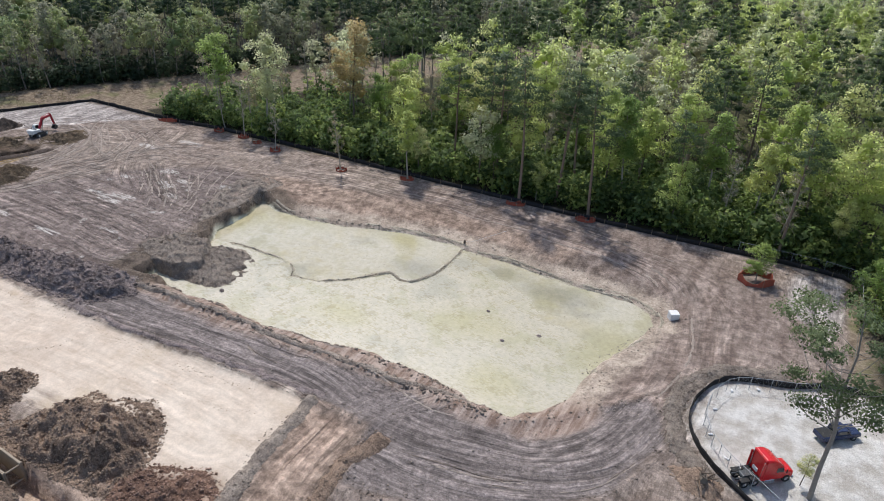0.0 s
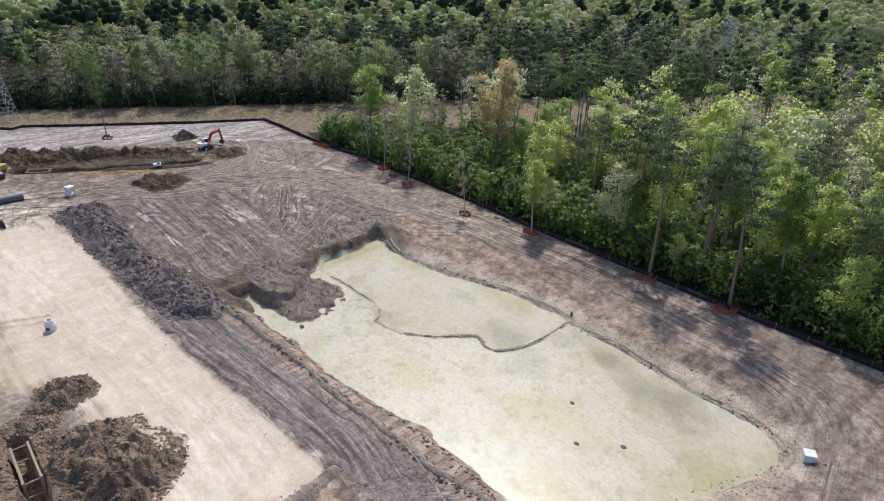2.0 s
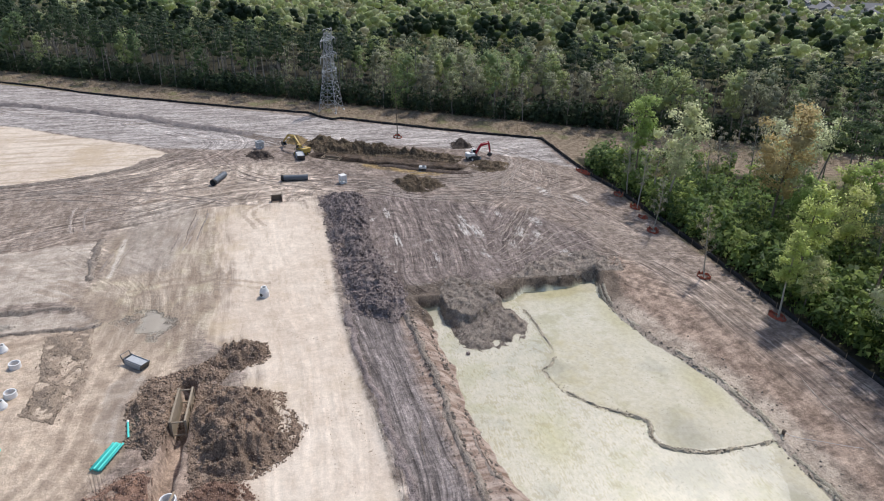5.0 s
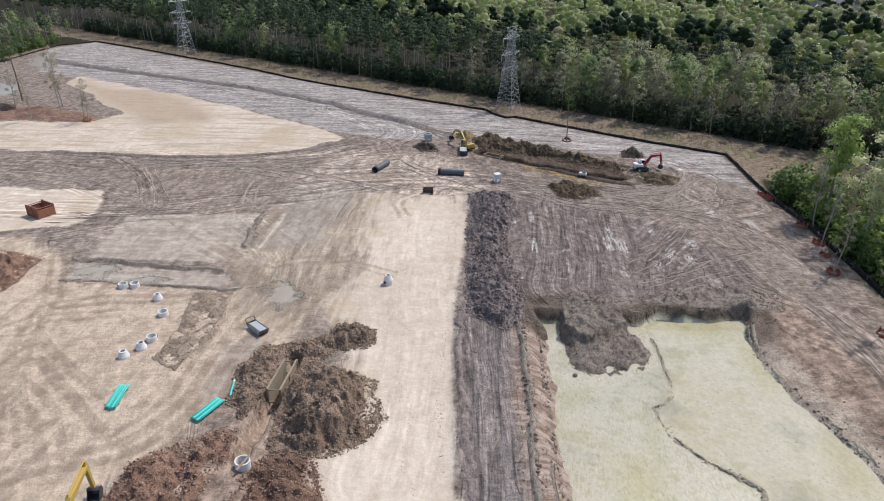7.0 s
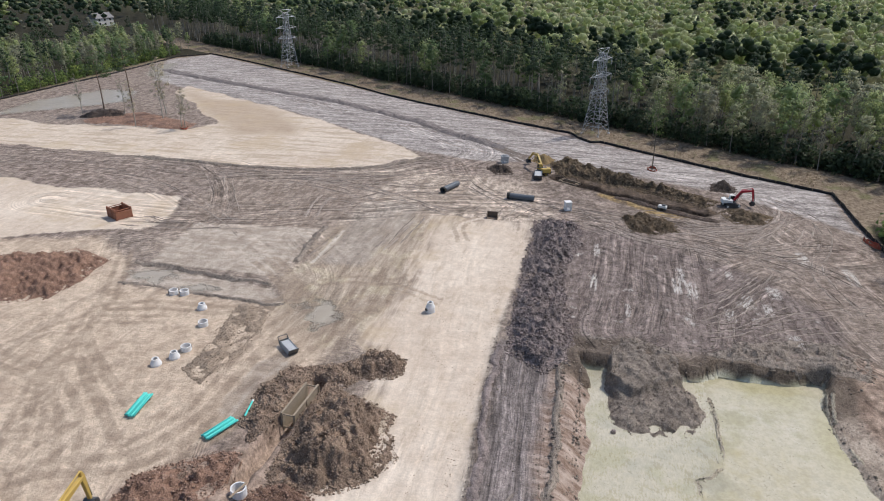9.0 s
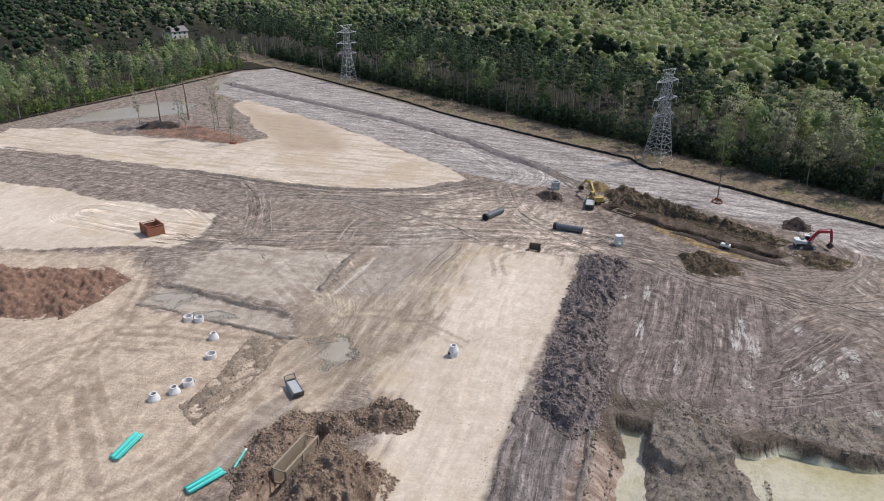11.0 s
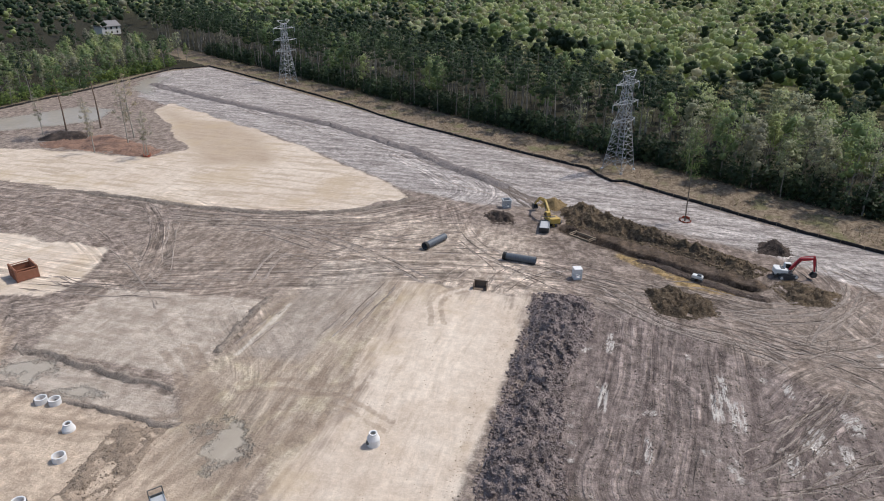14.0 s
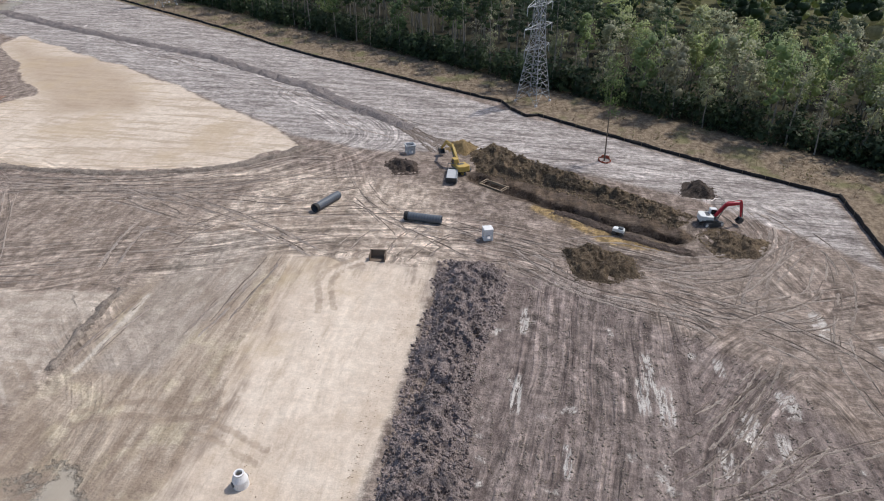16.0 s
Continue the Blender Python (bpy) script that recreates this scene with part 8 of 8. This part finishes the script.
def stone_box(m, label):
    """A hopper for pipe bedding: tapered steel sides, gravel inside, a push frame at one end."""
    ob = thing("stone_box", m, label, "stone box", "stone boxes")
    for s in (-1, 1):
        bm = bmesh.new()
        plate(bm, [(-2.2, 1.25), (2.2, 1.25), (1.7, 0.12), (-1.9, 0.12)], 0.08, (0, s * 0.98, 0), (s * 8, 0, 0), 0.01)
        part("side_plate", bm, steel_grey, ob)
    for x, a in ((-2.05, -14), (1.95, 22)):
        bm = bmesh.new()
        box(bm, (0.08, 1.95, 1.2), (x, 0, 0.68), (0, a, 0), 0.01)
        part("end_plate", bm, steel_dark, ob)
    bm = bmesh.new()
    box(bm, (4.0, 1.85, 0.3), (0, 0, 0.95), bevel=0.12)
    part("gravel_fill", bm, concrete_grey, ob, "grey gravel fill")
    bm = bmesh.new()
    for s in (-1, 1):
        rod(bm, (-2.2, s * 0.9, 0.3), (-2.75, s * 0.9, 1.75), 0.07, 6)
    rod(bm, (-2.75, -0.95, 1.75), (-2.75, 0.95, 1.75), 0.07, 6)
    rod(bm, (-2.45, -0.9, 1.0), (-2.45, 0.9, 1.0), 0.06, 6)
    part("push_frame", bm, steel_dark, ob)
    for s in (-1, 1):
        bm = bmesh.new()
        box(bm, (3.9, 0.22, 0.2), (-0.1, s * 0.7, 0.1), bevel=0.03)
        part("skid", bm, steel_dark, ob)
    return ob


stone_box(towards(-70.0, 15.6, ground_at(-70, 15.6), -67.9, 18.0) @ Matrix.Diagonal((0.74, 0.74, 0.74, 1)), "grey steel stone box filled with pale gravel")
stone_box(towards(-152.4, 41.8, ground_at(-152.4, 41.8), -149.2, 42.0), "grey steel stone box beside the yellow excavator")


def pipe_bundle(a, b, width, layers, label):
    """A stack of sewer pipes lying from a to b."""
    d = math.hypot(b[0] - a[0], b[1] - a[1])
    x, y = (a[0] + b[0]) / 2, (a[1] + b[1]) / 2
    ob = thing("pipe_stack", towards(x, y, ground_at(x, y) + 0.1, *b), label, "pipes")
    r, first = 0.115, None
    rs = np.random.RandomState(int(abs(x)))
    n = int(width / (2.35 * r))
    for k in range(layers):
        for i in range(n - k):
            if first is None:
                bm = bmesh.new()
                ring(bm, [(r, -d / 2), (r, d / 2 - 0.25), (r * 1.2, d / 2 - 0.2), (r * 1.2, d / 2), (r * 0.9, d / 2), (r * 0.9, -d / 2)], 10)
                bmesh.ops.transform(bm, matrix=pose(0, 0, 0, 0, 90, 0), verts=bm.verts)
                p = first = part("pipe", bm, pvc_teal, ob, smooth=True)
            else:
                p = new("pipe", first.data)
                p.parent = ob
            p.matrix_basis = pose(rs.uniform(-0.15, 0.15), -width / 2 + r + i * 2.35 * r + k * r + rs.uniform(-0.02, 0.02), 0.1 + r + k * r * 1.75, 180 * (i % 2), 0, 180 * (i % 2))
    for xx in (-d * 0.3, d * 0.3):
        bm = bmesh.new()
        box(bm, (0.1, width + 0.2, 0.1), (xx, 0, 0.03))
        part("skid_timber", bm, wood_post, ob, "pale skid timber")
    return ob


pipe_bundle((-52.5, 3.5), (-56.7, 3.1), 1.6, 1, "stack of teal plastic sewer pipes on bare sand")
pipe_bundle((-51.2, 14.0), (-54.9, 15.6), 1.6, 1, "stack of teal plastic sewer pipes beside the trench")
single = thing("sewer_pipe", towards(-57.1, 16.4, ground_at(-57.1, 16.4) + 0.16, -58.3, 16.2), "single pale teal sewer pipe lying loose", "pipe")
bm = bmesh.new()
ring(bm, [(0.12, -1.5), (0.12, 1.5), (0.105, 1.5), (0.105, -1.5)], 12)
bmesh.ops.transform(bm, matrix=pose(0, 0, 0, 0, 90, 0), verts=bm.verts)
part("pipe_wall", bm, pvc_teal, single)
bm = bmesh.new()
ring(bm, [(0.145, 1.25), (0.145, 1.55), (0.12, 1.55), (0.12, 1.25)], 12)
bmesh.ops.transform(bm, matrix=pose(0, 0, 0, 0, 90, 0), verts=bm.verts)
part("pipe_bell", bm, concrete, single, "pale bell end")

# an idle digging bucket, and a small trench roller
dozer = thing("steel_box", pose(-124.3, 35.1, ground_at(-124.3, 35.1), 0, 0, 92), "dark brown steel box open to one side", "steel box")
for name, size, at in (("base_plate", (2.2, 1.3, 0.1), (0, 0, 0.05)), ("back_plate", (2.2, 0.1, 1.15), (0, 0.62, 0.6)), ("side_plate", (0.1, 1.3, 1.1), (-1.05, 0, 0.58)), ("side_plate", (0.1, 1.3, 1.1), (1.05, 0, 0.58)), ("lip", (2.3, 0.2, 0.14), (0, 0.6, 1.2))):
    bm = bmesh.new()
    box(bm, size, at, bevel=0.02)
    part(name, bm, rust_brown, dozer)
rx_, ry_ = -137.2, 69.2
roller = thing("trench_roller", pose(rx_, ry_, ground_at(rx_, ry_), 0, 0, 70), "small white and black trench roller in the trench", "roller")
for x in (-0.6, 0.6):
    bm = bmesh.new()
    cyl(bm, 0.34, 0.34, 1.1, (x, 0, 0.34), (90, 0, 0), 18)
    part("drum", bm, steel_dark, roller)
bm = bmesh.new()
box(bm, (1.7, 0.95, 0.55), (0, 0, 0.85), bevel=0.08)
part("body", bm, white_paint, roller)
bm = bmesh.new()
box(bm, (0.7, 0.7, 0.25), (0.3, 0, 1.2), bevel=0.05)
part("engine_cover", bm, steel_dark, roller)

# survey stake with its string line
stake = thing("survey_stake", pose(-40.6, 90.0, ground_at(-40.6, 90.0)), "short brown stake with a pale string line", "stake")
bm = bmesh.new()
box(bm, (0.35, 0.3, 0.75), (0, 0, 0.3), (6, 4, 20), 0.05)
part("post", bm, rust_brown, stake)
bm = bmesh.new()
z0 = ground_at(-40.6, 90.0)
prev = Vector((0, 0, 0.35))
for i in range(1, 9):
    q = Vector((5.3 * i / 8, 5.9 * i / 8, ground_at(-40.6 + 5.3 * i / 8, 90.0 + 5.9 * i / 8) - z0 + 0.12))
    rod(bm, prev, q, 0.03, 4)
    prev = q
part("string_line", bm, concrete, stake, "pale string")

# torn-out roots
roots = thing("root_ball", pose(3.2, 53.6, ground_at(3.2, 53.6) + 0.7), "torn-out tree stump with tangled reddish roots", "stump")
rs = np.random.RandomState(9)
bm = bmesh.new()
cyl(bm, 0.5, 0.32, 1.3, (0, 0, 0.3), (62, 20, 0), 10)
part("stump", bm, bark, roots)
for i in range(16):
    v = rs.randn(3)
    v[2] = abs(v[2]) * 0.8
    v = v / np.linalg.norm(v)
    w, f, _ = limb([v * 0.2, v * 0.9 + rs.randn(3) * 0.15, v * 1.5 + rs.randn(3) * 0.35], [0.13, 0.08, 0.03], 5)
    o_ = new("root", mesh_from("root", w, f, [rust_brown], True))
    o_.parent = roots

# dark lump of mud on the pond's bed
for x, y, r_, h_ in ((-65.6, 58.8, 0.5, 0.5), (-24.5, 68.5, 0.4, 0.25), (-29, 74, 0.35, 0.25), (-20.5, 72, 0.4, 0.25)):
    bm = bmesh.new()
    bmesh.ops.create_icosphere(bm, subdivisions=2, radius=1.0)
    for v in bm.verts:
        v.co = Vector((v.co.x * r_, v.co.y * r_ * 0.8, v.co.z * h_)) * (0.8 + 0.4 * noise.noise(v.co * 1.7 + Vector((x, y, 0))))
    ob = part("mud_lump", bm, earth_dark, None, "dark lump of mud lying in the shallow pond")
    ob.matrix_basis = pose(x, y, -2.12)
    tagged(ob, category="mud", group="mud lumps")


# ---- distant houses ----
def far_house(x, y, turn, w, d, wall_mat, roof_mat, label):
    ob = thing("house", pose(x, y, 0, 0, 0, turn), label, "house", "distant houses")
    h = 5.2
    bm = bmesh.new()
    box(bm, (w, d, h), (0, 0, h / 2))
    wall = part("wall", bm, wall_mat, ob)
    bm = bmesh.new()
    plate(bm, [(-d / 2 - 0.5, h), (0, h + d * 0.36), (d / 2 + 0.5, h), (d / 2 + 0.5, h - 0.25), (-d / 2 - 0.5, h - 0.25)], w + 1.0, bevel=0)
    bmesh.ops.transform(bm, matrix=pose(0, 0, 0, 0, 0, 90), verts=bm.verts)
    part("roof", bm, roof_mat, ob)
    for s in (-1, 1):
        for i in range(3):
            for z in (1.5, 4.0):
                bm = bmesh.new()
                box(bm, (1.1, 0.12, 1.3), ((i - 1) * w * 0.3, s * (d / 2 + 0.03), z))
                part("window", bm, glass, wall)
    return ob


rh = np.random.RandomState(4)
for x, y in HOUSES:
    far_house(x, y, rh.uniform(0, 180), rh.uniform(11, 16), rh.uniform(8, 11), siding if rh.rand() < 0.75 else concrete_grey, roof_grey, "distant pale two-storey house with grey shingle roof")
